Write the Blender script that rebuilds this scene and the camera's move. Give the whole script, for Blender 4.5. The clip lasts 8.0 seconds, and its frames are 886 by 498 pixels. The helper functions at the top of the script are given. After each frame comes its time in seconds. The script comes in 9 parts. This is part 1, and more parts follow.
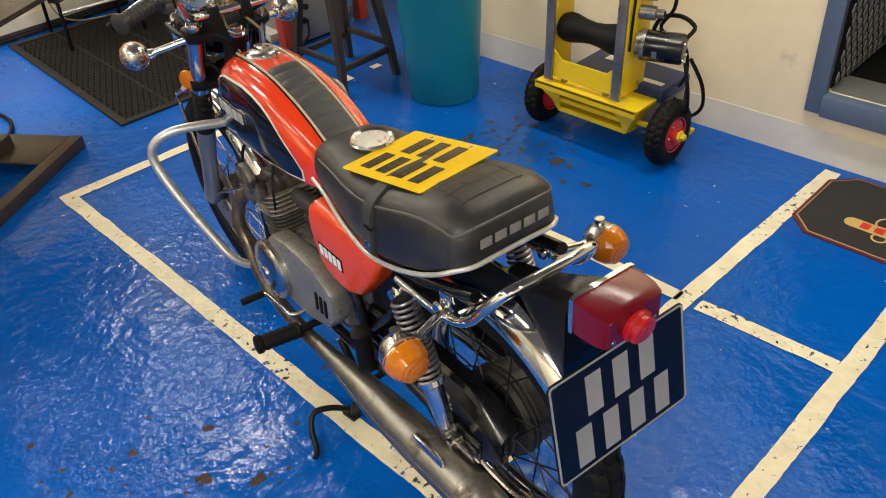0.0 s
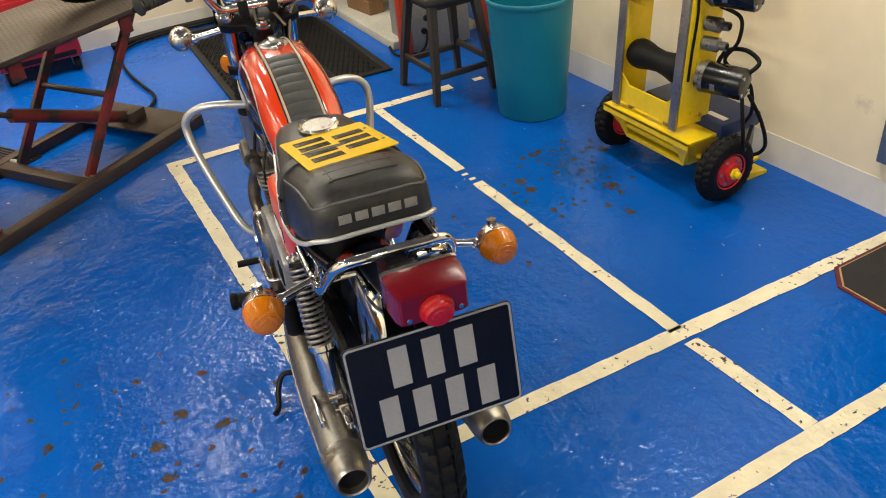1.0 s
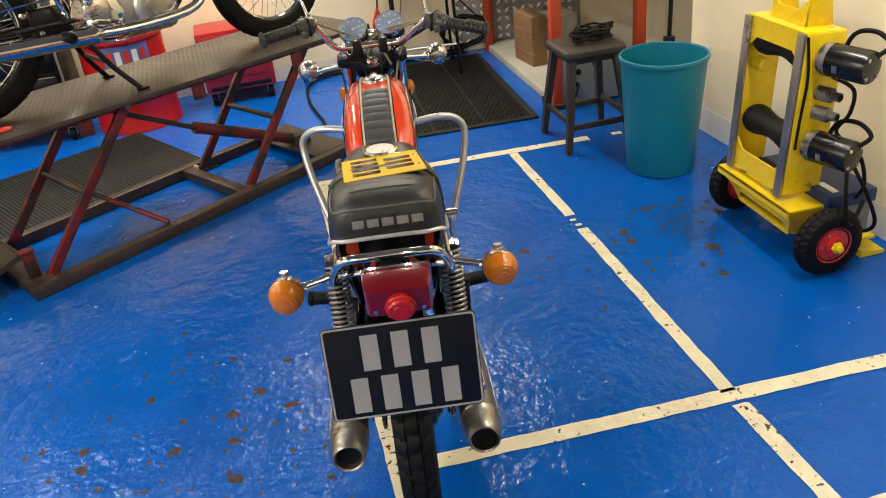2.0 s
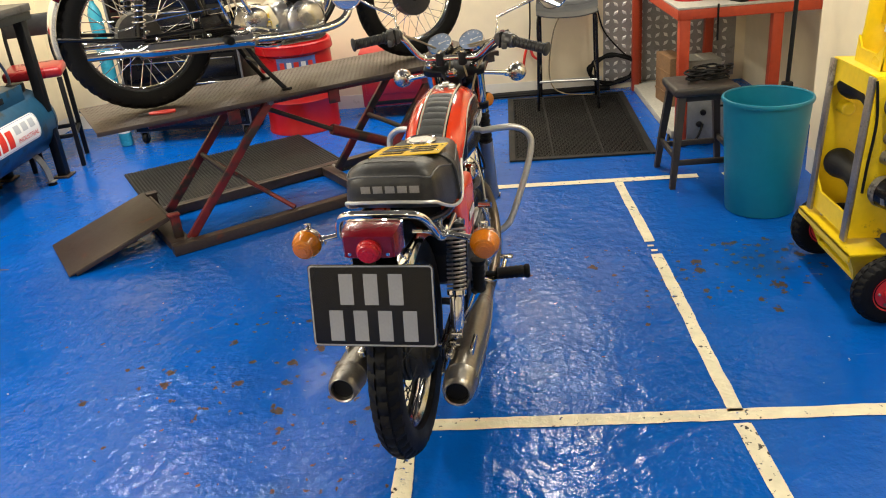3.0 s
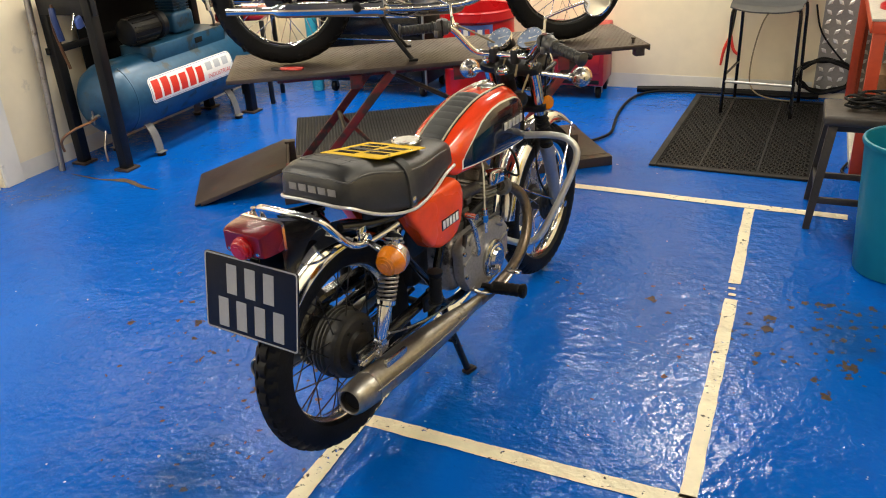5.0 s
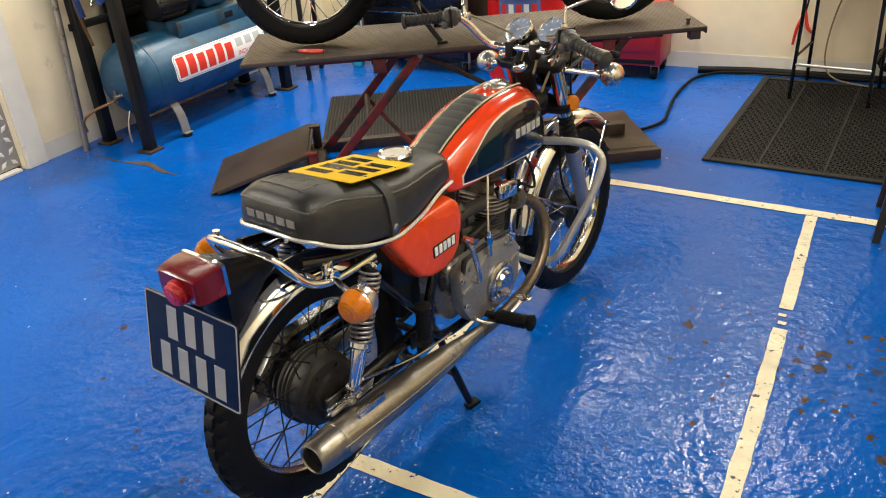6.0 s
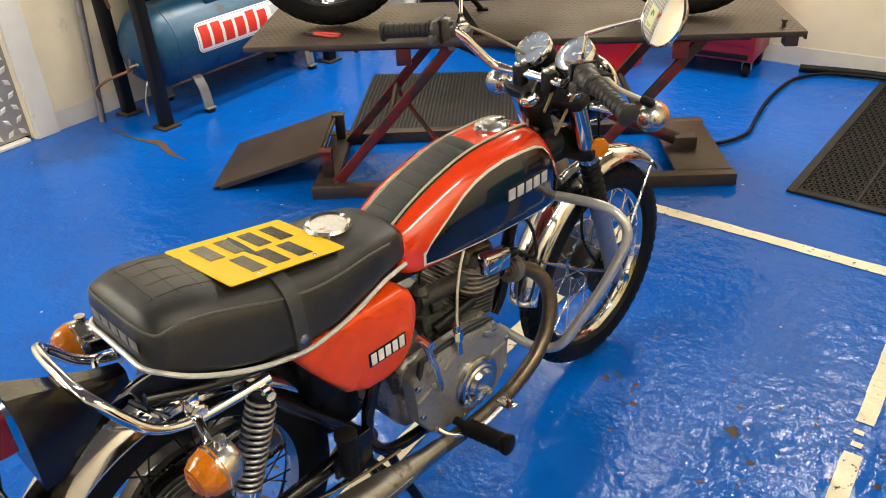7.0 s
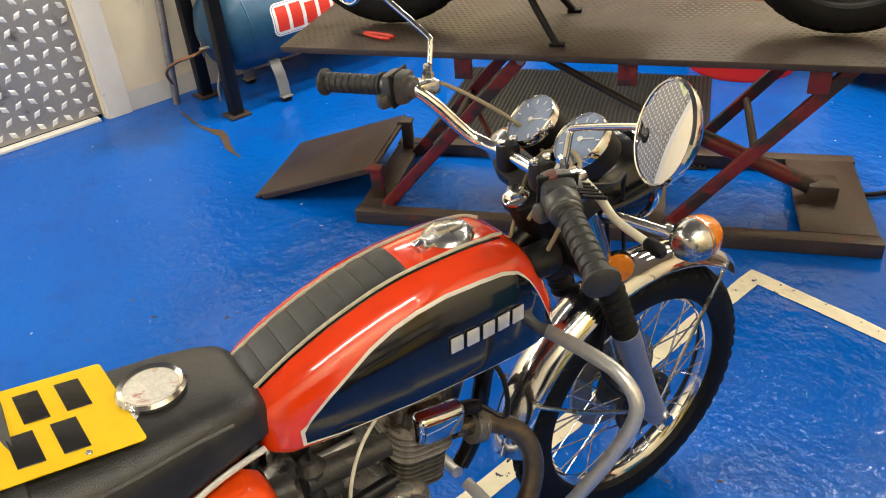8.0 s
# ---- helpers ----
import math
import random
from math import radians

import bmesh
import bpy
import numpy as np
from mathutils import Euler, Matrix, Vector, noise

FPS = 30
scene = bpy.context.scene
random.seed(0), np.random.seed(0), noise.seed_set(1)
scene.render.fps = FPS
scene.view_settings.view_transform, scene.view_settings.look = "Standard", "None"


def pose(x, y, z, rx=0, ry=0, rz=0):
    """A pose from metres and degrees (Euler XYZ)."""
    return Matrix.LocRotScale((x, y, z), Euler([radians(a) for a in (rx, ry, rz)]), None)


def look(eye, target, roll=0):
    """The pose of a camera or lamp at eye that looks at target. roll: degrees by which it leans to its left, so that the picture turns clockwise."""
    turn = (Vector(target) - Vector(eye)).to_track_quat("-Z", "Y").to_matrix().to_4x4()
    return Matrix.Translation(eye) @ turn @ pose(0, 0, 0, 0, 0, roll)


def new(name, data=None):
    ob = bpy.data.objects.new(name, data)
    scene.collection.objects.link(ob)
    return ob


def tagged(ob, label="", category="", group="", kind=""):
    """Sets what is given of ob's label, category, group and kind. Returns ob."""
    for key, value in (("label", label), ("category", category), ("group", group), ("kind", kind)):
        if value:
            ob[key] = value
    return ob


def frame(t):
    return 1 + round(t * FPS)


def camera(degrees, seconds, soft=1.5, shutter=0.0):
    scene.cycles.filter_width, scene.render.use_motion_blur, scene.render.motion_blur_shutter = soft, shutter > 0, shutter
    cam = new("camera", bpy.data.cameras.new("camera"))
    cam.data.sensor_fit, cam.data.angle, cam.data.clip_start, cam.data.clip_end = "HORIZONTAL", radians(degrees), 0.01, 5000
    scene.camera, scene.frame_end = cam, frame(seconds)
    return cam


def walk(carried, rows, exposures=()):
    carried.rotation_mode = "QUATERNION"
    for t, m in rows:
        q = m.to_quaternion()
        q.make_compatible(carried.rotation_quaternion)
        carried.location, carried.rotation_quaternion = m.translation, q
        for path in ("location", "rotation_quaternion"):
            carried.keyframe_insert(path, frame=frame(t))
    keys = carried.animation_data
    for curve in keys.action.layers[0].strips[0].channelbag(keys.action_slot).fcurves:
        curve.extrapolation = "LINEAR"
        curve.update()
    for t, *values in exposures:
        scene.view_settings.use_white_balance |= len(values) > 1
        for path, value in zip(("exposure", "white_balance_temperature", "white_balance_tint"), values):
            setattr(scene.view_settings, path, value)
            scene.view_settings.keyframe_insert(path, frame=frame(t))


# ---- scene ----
cam = camera(57.5, 8.0, soft=1.05, shutter=0.0)
PATH = [
    (0, (-1.809, -0.917, 1.667), (-0.727, 0.269, 0.474), -4.6),
    (0.5, (-1.615, -1.117, 1.664), (-0.685, 0.221, 0.505), -5.6),
    (1, (-1.431, -1.378, 1.632), (-0.698, 0.113, 0.519), -5.7),
    (1.5, (-1.277, -1.534, 1.638), (-0.75, 0.097, 0.608), -5.4),
    (1.7, (-1.218, -1.599, 1.644), (-0.778, 0.073, 0.64), -5.8),
    (2.8, (-0.827, -2.043, 1.586), (-0.855, -0.231, 0.74), -6.1),
    (3, (-0.71, -2.098, 1.573), (-0.837, -0.282, 0.745), -5.4),
    (3.5, (-0.438, -2.173, 1.622), (-0.806, -0.382, 0.811), -4.5),
    (4, (-0.156, -2.132, 1.628), (-0.721, -0.402, 0.799), -4.2),
    (4.5, (0.036, -1.977, 1.617), (-0.646, -0.302, 0.763), -3.9),
    (4.7, (0.085, -1.889, 1.616), (-0.629, -0.232, 0.754), -3.7),
    (5.8, (0.212, -1.49, 1.63), (-0.666, 0.049, 0.702), -3.9),
    (6, (0.177, -1.374, 1.629), (-0.72, 0.142, 0.681), -4.4),
    (6.5, (0.112, -1.074, 1.636), (-0.835, 0.382, 0.645), -4.2),
    (7, (0.098, -0.678, 1.622), (-0.954, 0.669, 0.582), -3.5),
    (7.5, (0.021, -0.294, 1.601), (-1.14, 0.925, 0.521), -4.0),
    (8, (-0.021, 0.063, 1.582), (-1.324, 1.107, 0.482), -5.0),
]
walk(cam, [(t, look(eye, target, roll)) for t, eye, target, roll in PATH], [(0.0, -0.52), (1.0, -0.46), (3.0, -0.44), (4.1, -0.43), (5.4, -0.40), (8.0, -0.34)])

# ---- light ----
world = bpy.data.worlds.new("world")
scene.world = world
world.use_nodes = True
world.node_tree.nodes["Background"].inputs[0].default_value = (0.8, 0.85, 1.0, 1)
world.node_tree.nodes["Background"].inputs[1].default_value = 0.05

CEILING = 2.6
# x, y, watts, and how far each is turned about its length to brighten a wall
# north row follows the glare on the floor; the rest are added, unseen fill
LAMPS = [(-0.30, 3.3, 54, 0), (-1.25, 3.36, 30, 0), (-2.25, 3.36, 48, 0), (-3.1, 2.4, 74, 25), (-2.3, 0.7, 28, 30), (0.36, 0.2, 60, -28), (-3.45, -1.35, 105, -15), (-1.0, -2.7, 15, 0), (-3.0, -3.2, 30, -15)]
for lx, ly, watts, turn in LAMPS:
    data = bpy.data.lights.new("tube_fill_light", "AREA")
    data.shape, data.size, data.size_y = "RECTANGLE", 0.12, 1.5
    data.energy, data.color = watts, (1.0, 0.94, 0.81)
    lamp = new("tube_fill_light", data)
    lamp.matrix_world = pose(lx, ly, CEILING - 0.10, 0, turn, 0)


# ---- materials ----
def mat(name, colour, rough=0.5, metal=0.0, vary=0.12, scale=18.0, bump=0.0, bump_scale=60.0, dirt=None, dirt_at=0.6, dirt_scale=7.0, coat=0.0, rough_vary=0.1, **extra):
    """A surface with two scales of variation, fine relief and, if asked, patches of dirt."""
    m = bpy.data.materials.new(name)
    m.use_nodes = True
    t = m.node_tree
    b = t.nodes["Principled BSDF"]
    n, l = t.nodes.new, t.links.new
    co = n("ShaderNodeTexCoord")
    big, fine = n("ShaderNodeTexNoise"), n("ShaderNodeTexNoise")
    big.inputs["Scale"].default_value, fine.inputs["Scale"].default_value = scale * 0.25, scale * 4
    big.inputs["Detail"].default_value = fine.inputs["Detail"].default_value = 3
    for x in (big, fine):
        l(co.outputs["Object"], x.inputs["Vector"])
    add = n("ShaderNodeMath"); add.operation = "ADD"
    l(big.outputs["Fac"], add.inputs[0]); l(fine.outputs["Fac"], add.inputs[1])
    ramp = n("ShaderNodeMapRange")
    ramp.inputs["From Min"].default_value, ramp.inputs["From Max"].default_value = 0.6, 1.4
    ramp.inputs["To Min"].default_value, ramp.inputs["To Max"].default_value = 1 - vary, 1 + vary
    l(add.outputs[0], ramp.inputs["Value"])
    tint = n("ShaderNodeMix"); tint.data_type, tint.blend_type = "RGBA", "MULTIPLY"
    tint.inputs["Factor"].default_value = 1.0
    tint.inputs[6].default_value = (*colour, 1)
    l(ramp.outputs[0], tint.inputs[7])
    out = tint.outputs[2]
    rr = n("ShaderNodeMapRange")
    rr.inputs["From Min"].default_value, rr.inputs["From Max"].default_value = 0.3, 0.7
    rr.inputs["To Min"].default_value, rr.inputs["To Max"].default_value = max(0.02, rough - rough_vary), min(1, rough + rough_vary)
    l(big.outputs["Fac"], rr.inputs["Value"])
    l(rr.outputs[0], b.inputs["Roughness"])
    if dirt:
        d = n("ShaderNodeTexNoise"); d.inputs["Scale"].default_value, d.inputs["Detail"].default_value, d.inputs["Roughness"].default_value = dirt_scale, 8, 0.65
        l(co.outputs["Object"], d.inputs["Vector"])
        s = n("ShaderNodeMapRange"); s.inputs["From Min"].default_value, s.inputs["From Max"].default_value = dirt_at, dirt_at + 0.08
        l(d.outputs["Fac"], s.inputs["Value"])
        dm = n("ShaderNodeMix"); dm.data_type = "RGBA"
        dm.inputs[7].default_value = (*dirt, 1)
        l(s.outputs[0], dm.inputs["Factor"]); l(out, dm.inputs[6])
        out = dm.outputs[2]
        if metal > 0.5:
            mm = n("ShaderNodeMapRange"); mm.inputs["To Min"].default_value, mm.inputs["To Max"].default_value = metal, 0.2
            l(s.outputs[0], mm.inputs["Value"]); l(mm.outputs[0], b.inputs["Metallic"])
    l(out, b.inputs["Base Color"])
    if not (dirt and metal > 0.5):
        b.inputs["Metallic"].default_value = metal
    b.inputs["Coat Weight"].default_value = coat
    b.inputs["Coat Roughness"].default_value = 0.06
    if bump:
        bn, bp = n("ShaderNodeTexNoise"), n("ShaderNodeBump")
        bn.inputs["Scale"].default_value, bn.inputs["Detail"].default_value = bump_scale, 4
        bp.inputs["Strength"].default_value, bp.inputs["Distance"].default_value = bump, 0.004
        l(co.outputs["Object"], bn.inputs["Vector"]); l(bn.outputs["Fac"], bp.inputs["Height"]); l(bp.outputs[0], b.inputs["Normal"])
    for key, value in extra.items():
        b.inputs[key.replace("_", " ")].default_value = value
    return m


RUST = (0.10, 0.045, 0.018)
chrome = mat("chrome", (0.74, 0.735, 0.72), 0.09, 1.0, 0.08, rough_vary=0.05)
worn_chrome = mat("worn_chrome", (0.62, 0.60, 0.57), 0.2, 1.0, 0.14, 26, 0.1, 120, dirt=(0.07, 0.055, 0.042), dirt_at=0.6, dirt_scale=14)
alloy = mat("alloy", (0.33, 0.315, 0.29), 0.36, 0.75, 0.3, 26, 0.25, 140, dirt=(0.035, 0.03, 0.025), dirt_at=0.50, dirt_scale=13)
cover_alloy = mat("cover_alloy", (0.32, 0.31, 0.29), 0.42, 0.6, 0.22, 26, 0.2, 140, dirt=(0.13, 0.115, 0.095), dirt_at=0.60, dirt_scale=14)
fin_alloy = mat("fin_alloy", (0.15, 0.14, 0.12), 0.5, 0.7, 0.3, 30, 0.3, 160, dirt=(0.03, 0.025, 0.02), dirt_at=0.5, dirt_scale=22)
silencer_chrome = mat("silencer_chrome", (0.33, 0.31, 0.275), 0.38, 0.97, 0.18, 20, 0.10, 120, dirt=(0.09, 0.066, 0.045), dirt_at=0.57, dirt_scale=9)
header_brown = mat("header_brown", (0.17, 0.135, 0.10), 0.34, 0.85, 0.3, 16, 0.12, 120, dirt=(0.055, 0.042, 0.032), dirt_at=0.5, dirt_scale=12)
polished = mat("polished_alloy", (0.55, 0.54, 0.52), 0.26, 1.0, 0.12, 26, 0.08, 140)
drum_black = mat("drum_black", (0.035, 0.034, 0.032), 0.52, 0.5, 0.3, 30, 0.15, 160, dirt=(0.06, 0.05, 0.04), dirt_at=0.62, dirt_scale=16)
dark_alloy = mat("dark_alloy", (0.065, 0.063, 0.060), 0.5, 0.6, 0.3, 30, 0.3, 160)
steel = mat("galvanised_tube", (0.60, 0.60, 0.585), 0.38, 0.7, 0.12, 30, 0.15, 200)
black_paint = mat("black_paint", (0.004, 0.004, 0.005), 0.22, 0.0, 0.3, 20, 0.08, 120)
tank_black = mat("tank_black", (0.006, 0.007, 0.011), 0.12, 0.0, 0.3, 12, 0.0, coat=0.7)
satin_black = mat("satin_black", (0.0045, 0.0045, 0.005), 0.45, 0.0, 0.35, 20, 0.15, 120, dirt=(0.04, 0.034, 0.028), dirt_at=0.66, dirt_scale=20, Specular_IOR_Level=0.3)
rubber = mat("rubber", (0.0048, 0.0048, 0.0048), 0.6, 0.0, 0.35, 30, 0.3, 160, dirt=(0.032, 0.029, 0.026), dirt_at=0.64, dirt_scale=18, Specular_IOR_Level=0.2)
grip_rubber = mat("grip_rubber", (0.022, 0.022, 0.021), 0.55, 0.0, 0.3, 30, 0.3, 160)
tank_red = mat("tank_red", (0.80, 0.050, 0.006), 0.2, 0.0, 0.05, 6, 0.0, coat=1.0, rough_vary=0.05)
panel_red = mat("panel_red", (0.78, 0.070, 0.006), 0.32, 0.0, 0.12, 10, 0.04, 90, coat=0.25, dirt=(0.42, 0.045, 0.012), dirt_at=0.66, dirt_scale=11, Specular_IOR_Level=0.35)
white_line = mat("pinstripe", (0.78, 0.74, 0.66), 0.35, 0.0, 0.06)
piping_cream = mat("piping_cream", (0.50, 0.45, 0.34), 0.4, 0.0, 0.2, 30)
vinyl = mat("black_vinyl", (0.020, 0.0205, 0.021), 0.37, 0.0, 0.35, 14, 0.22, 420, dirt=(0.032, 0.031, 0.029), dirt_at=0.53, dirt_scale=11)
pad_vinyl = mat("pad_vinyl", (0.040, 0.042, 0.042), 0.5, 0.0, 0.3, 14, 0.25, 420)
seam_vinyl = mat("seam_vinyl", (0.10, 0.10, 0.10), 0.45, 0.0, 0.25, 30, 0.2, 300)
trim_alloy = mat("trim_alloy", (0.74, 0.73, 0.69), 0.36, 0.55, 0.1, 20, 0.05, 120)
seat_print = mat("seat_print", (0.23, 0.22, 0.21), 0.6, 0.0, 0.25, 40)
amber = mat("amber_lens", (0.84, 0.245, 0.001), 0.14, 0.0, 0.25, 60, 0.35, 110, coat=0.4, Transmission_Weight=0.35)
red_lens = mat("red_lens", (0.17, 0.003, 0.010), 0.24, 0.0, 0.12, 30, 0.12, 90, coat=0.1, Transmission_Weight=0.2)
red_lens_bright = mat("red_reflector", (0.42, 0.004, 0.008), 0.22, 0.0, 0.15, 60, 0.5, 160, coat=0.1)
plate_black = mat("plate_black", (0.004, 0.004, 0.005), 0.22, 0.0, 0.3, 10, coat=0.0, Specular_IOR_Level=0.35)
plate_yellow = mat("plate_yellow", (0.82, 0.53, 0.003), 0.4, 0.0, 0.07, 12, Specular_IOR_Level=0.2)
plate_grey = mat("plate_character", (0.30, 0.30, 0.30), 0.35, 0.0, 0.1, 40)
mirror_glass = mat("mirror_glass", (0.84, 0.84, 0.83), 0.02, 1.0, 0.0, rough_vary=0.0)
dial_face = mat("dial_face", (0.24, 0.31, 0.45), 0.28, 0.0, 0.15, 60, coat=1.0)
cable_grey = mat("cable_sheath", (0.24, 0.19, 0.11), 0.5, 0.0, 0.2, 40)
cream_plastic = mat("cream_plastic", (0.56, 0.53, 0.41), 0.4, 0.0, 0.1, 40)
paper = mat("paper_disc", (0.66, 0.63, 0.56), 0.4, 0.0, 0.25, 50, dirt=(0.42, 0.16, 0.12), dirt_at=0.58, dirt_scale=30)
yellow_paint = mat("yellow_paint", (0.78, 0.555, 0.010), 0.36, 0.0, 0.1, 10, 0.12, 70, dirt=(0.10, 0.075, 0.03), dirt_at=0.66, dirt_scale=12)
raw_steel = mat("raw_steel", (0.33, 0.31, 0.29), 0.42, 0.9, 0.25, 30, 0.2, 120, dirt=(0.09, 0.07, 0.05), dirt_at=0.6, dirt_scale=14)
hub_red = mat("hub_red", (0.55, 0.02, 0.025), 0.4, 0.0, 0.15, 20)
teal_plastic = mat("teal_plastic", (0.003, 0.165, 0.255), 0.38, 0.0, 0.07, 6, 0.06, 200)
orange_paint = mat("orange_paint", (0.44, 0.052, 0.015), 0.42, 0.0, 0.14, 10, 0.12, 60, dirt=(0.09, 0.03, 0.015), dirt_at=0.64, dirt_scale=9)
lift_red = mat("lift_red", (0.17, 0.014, 0.012), 0.5, 0.0, 0.35, 14, 0.2, 60, dirt=(0.030, 0.019, 0.015), dirt_at=0.47, dirt_scale=7)
lift_dark = mat("lift_dark", (0.054, 0.038, 0.030), 0.45, 0.2, 0.3, 14, 0.25, 60, dirt=(0.11, 0.035, 0.02), dirt_at=0.62, dirt_scale=7)
drum_red = mat("drum_red", (0.46, 0.008, 0.011), 0.33, 0.0, 0.08, 8, 0.05, 40)
trolley_red = mat("trolley_red", (0.36, 0.012, 0.018), 0.35, 0.0, 0.12, 8)
compressor_blue = mat("compressor_blue", (0.013, 0.068, 0.135), 0.36, 0.1, 0.25, 8, 0.08, 60, dirt=(0.022, 0.034, 0.042), dirt_at=0.54, dirt_scale=8)
grey_plastic = mat("grey_plastic", (0.036, 0.037, 0.038), 0.42, 0.0, 0.12, 12, 0.08, 300)
wood_dark = mat("dark_wood", (0.034, 0.027, 0.022), 0.55, 0.0, 0.35, 22, 0.3, 60)
cardboard = mat("cardboard", (0.42, 0.27, 0.15), 0.75, 0.0, 0.12, 20)
concrete = mat("concrete", (0.42, 0.40, 0.34), 0.85, 0.0, 0.2, 14, 0.5, 50)
machine_grey = mat("machine_grey", (0.20, 0.205, 0.205), 0.42, 0.3, 0.15, 14)
label_white = mat("label_white", (0.78, 0.77, 0.74), 0.4, 0.0, 0.05, 20)
print_red = mat("print_red", (0.62, 0.035, 0.02), 0.4, 0.0, 0.08, 30)
print_grey = mat("print_grey", (0.42, 0.44, 0.47), 0.4, 0.0, 0.08, 30)
print_blue = mat("print_blue", (0.10, 0.16, 0.42), 0.4, 0.0, 0.3, 60)
battery_blue = mat("battery_blue", (0.012, 0.03, 0.11), 0.4, 0.0, 0.15, 20)
frame_blue = mat("blue_frame_paint", (0.105, 0.145, 0.23), 0.42, 0.0, 0.12, 8, 0.1, 50)
# near-black: painted shade in slots, holes and recesses, plus a few black parts
dark_void = mat("near_black", (0.006, 0.006, 0.006), 0.7, 0.0, 0.3, 10, Specular_IOR_Level=0.2)
lattice_grey = mat("lattice", (0.22, 0.22, 0.21), 0.5, 0.3, 0.2, 20)
gold_print = mat("gold_print", (0.55, 0.36, 0.12), 0.7, 0.0, 0.25, 60, 0.4, 500)
mat_black = mat("mat_rubber", (0.009, 0.0085, 0.008), 0.62, 0.0, 0.3, 12, 0.3, 200, Specular_IOR_Level=0.35)
mat_pile = mat("mat_pile", (0.022, 0.020, 0.020), 0.9, 0.0, 0.3, 30, 0.6, 500)
mat_red = mat("mat_border", (0.10, 0.012, 0.014), 0.8, 0.0, 0.2, 60, 0.5, 500)
wall_paint = mat("cream_wall_paint", (0.86, 0.75, 0.53), 0.62, 0.0, 0.05, 3, 0.12, 45, dirt=(0.56, 0.49, 0.38), dirt_at=0.66, dirt_scale=2.2)
trim_paint = mat("white_trim_paint", (0.74, 0.71, 0.64), 0.4, 0.0, 0.06, 4, 0.08, 40, dirt=(0.42, 0.37, 0.30), dirt_at=0.66, dirt_scale=5)
# unseen ceiling, kept dark grey to hold down bounced light
ceiling_grey = mat("ceiling_grey", (0.21, 0.20, 0.186), 0.8, 0.0, 0.04, 3)
teal_glow = mat("teal_film", (0.03, 0.30, 0.42), 0.25, 0.0, 0.3, 20, coat=0.4)


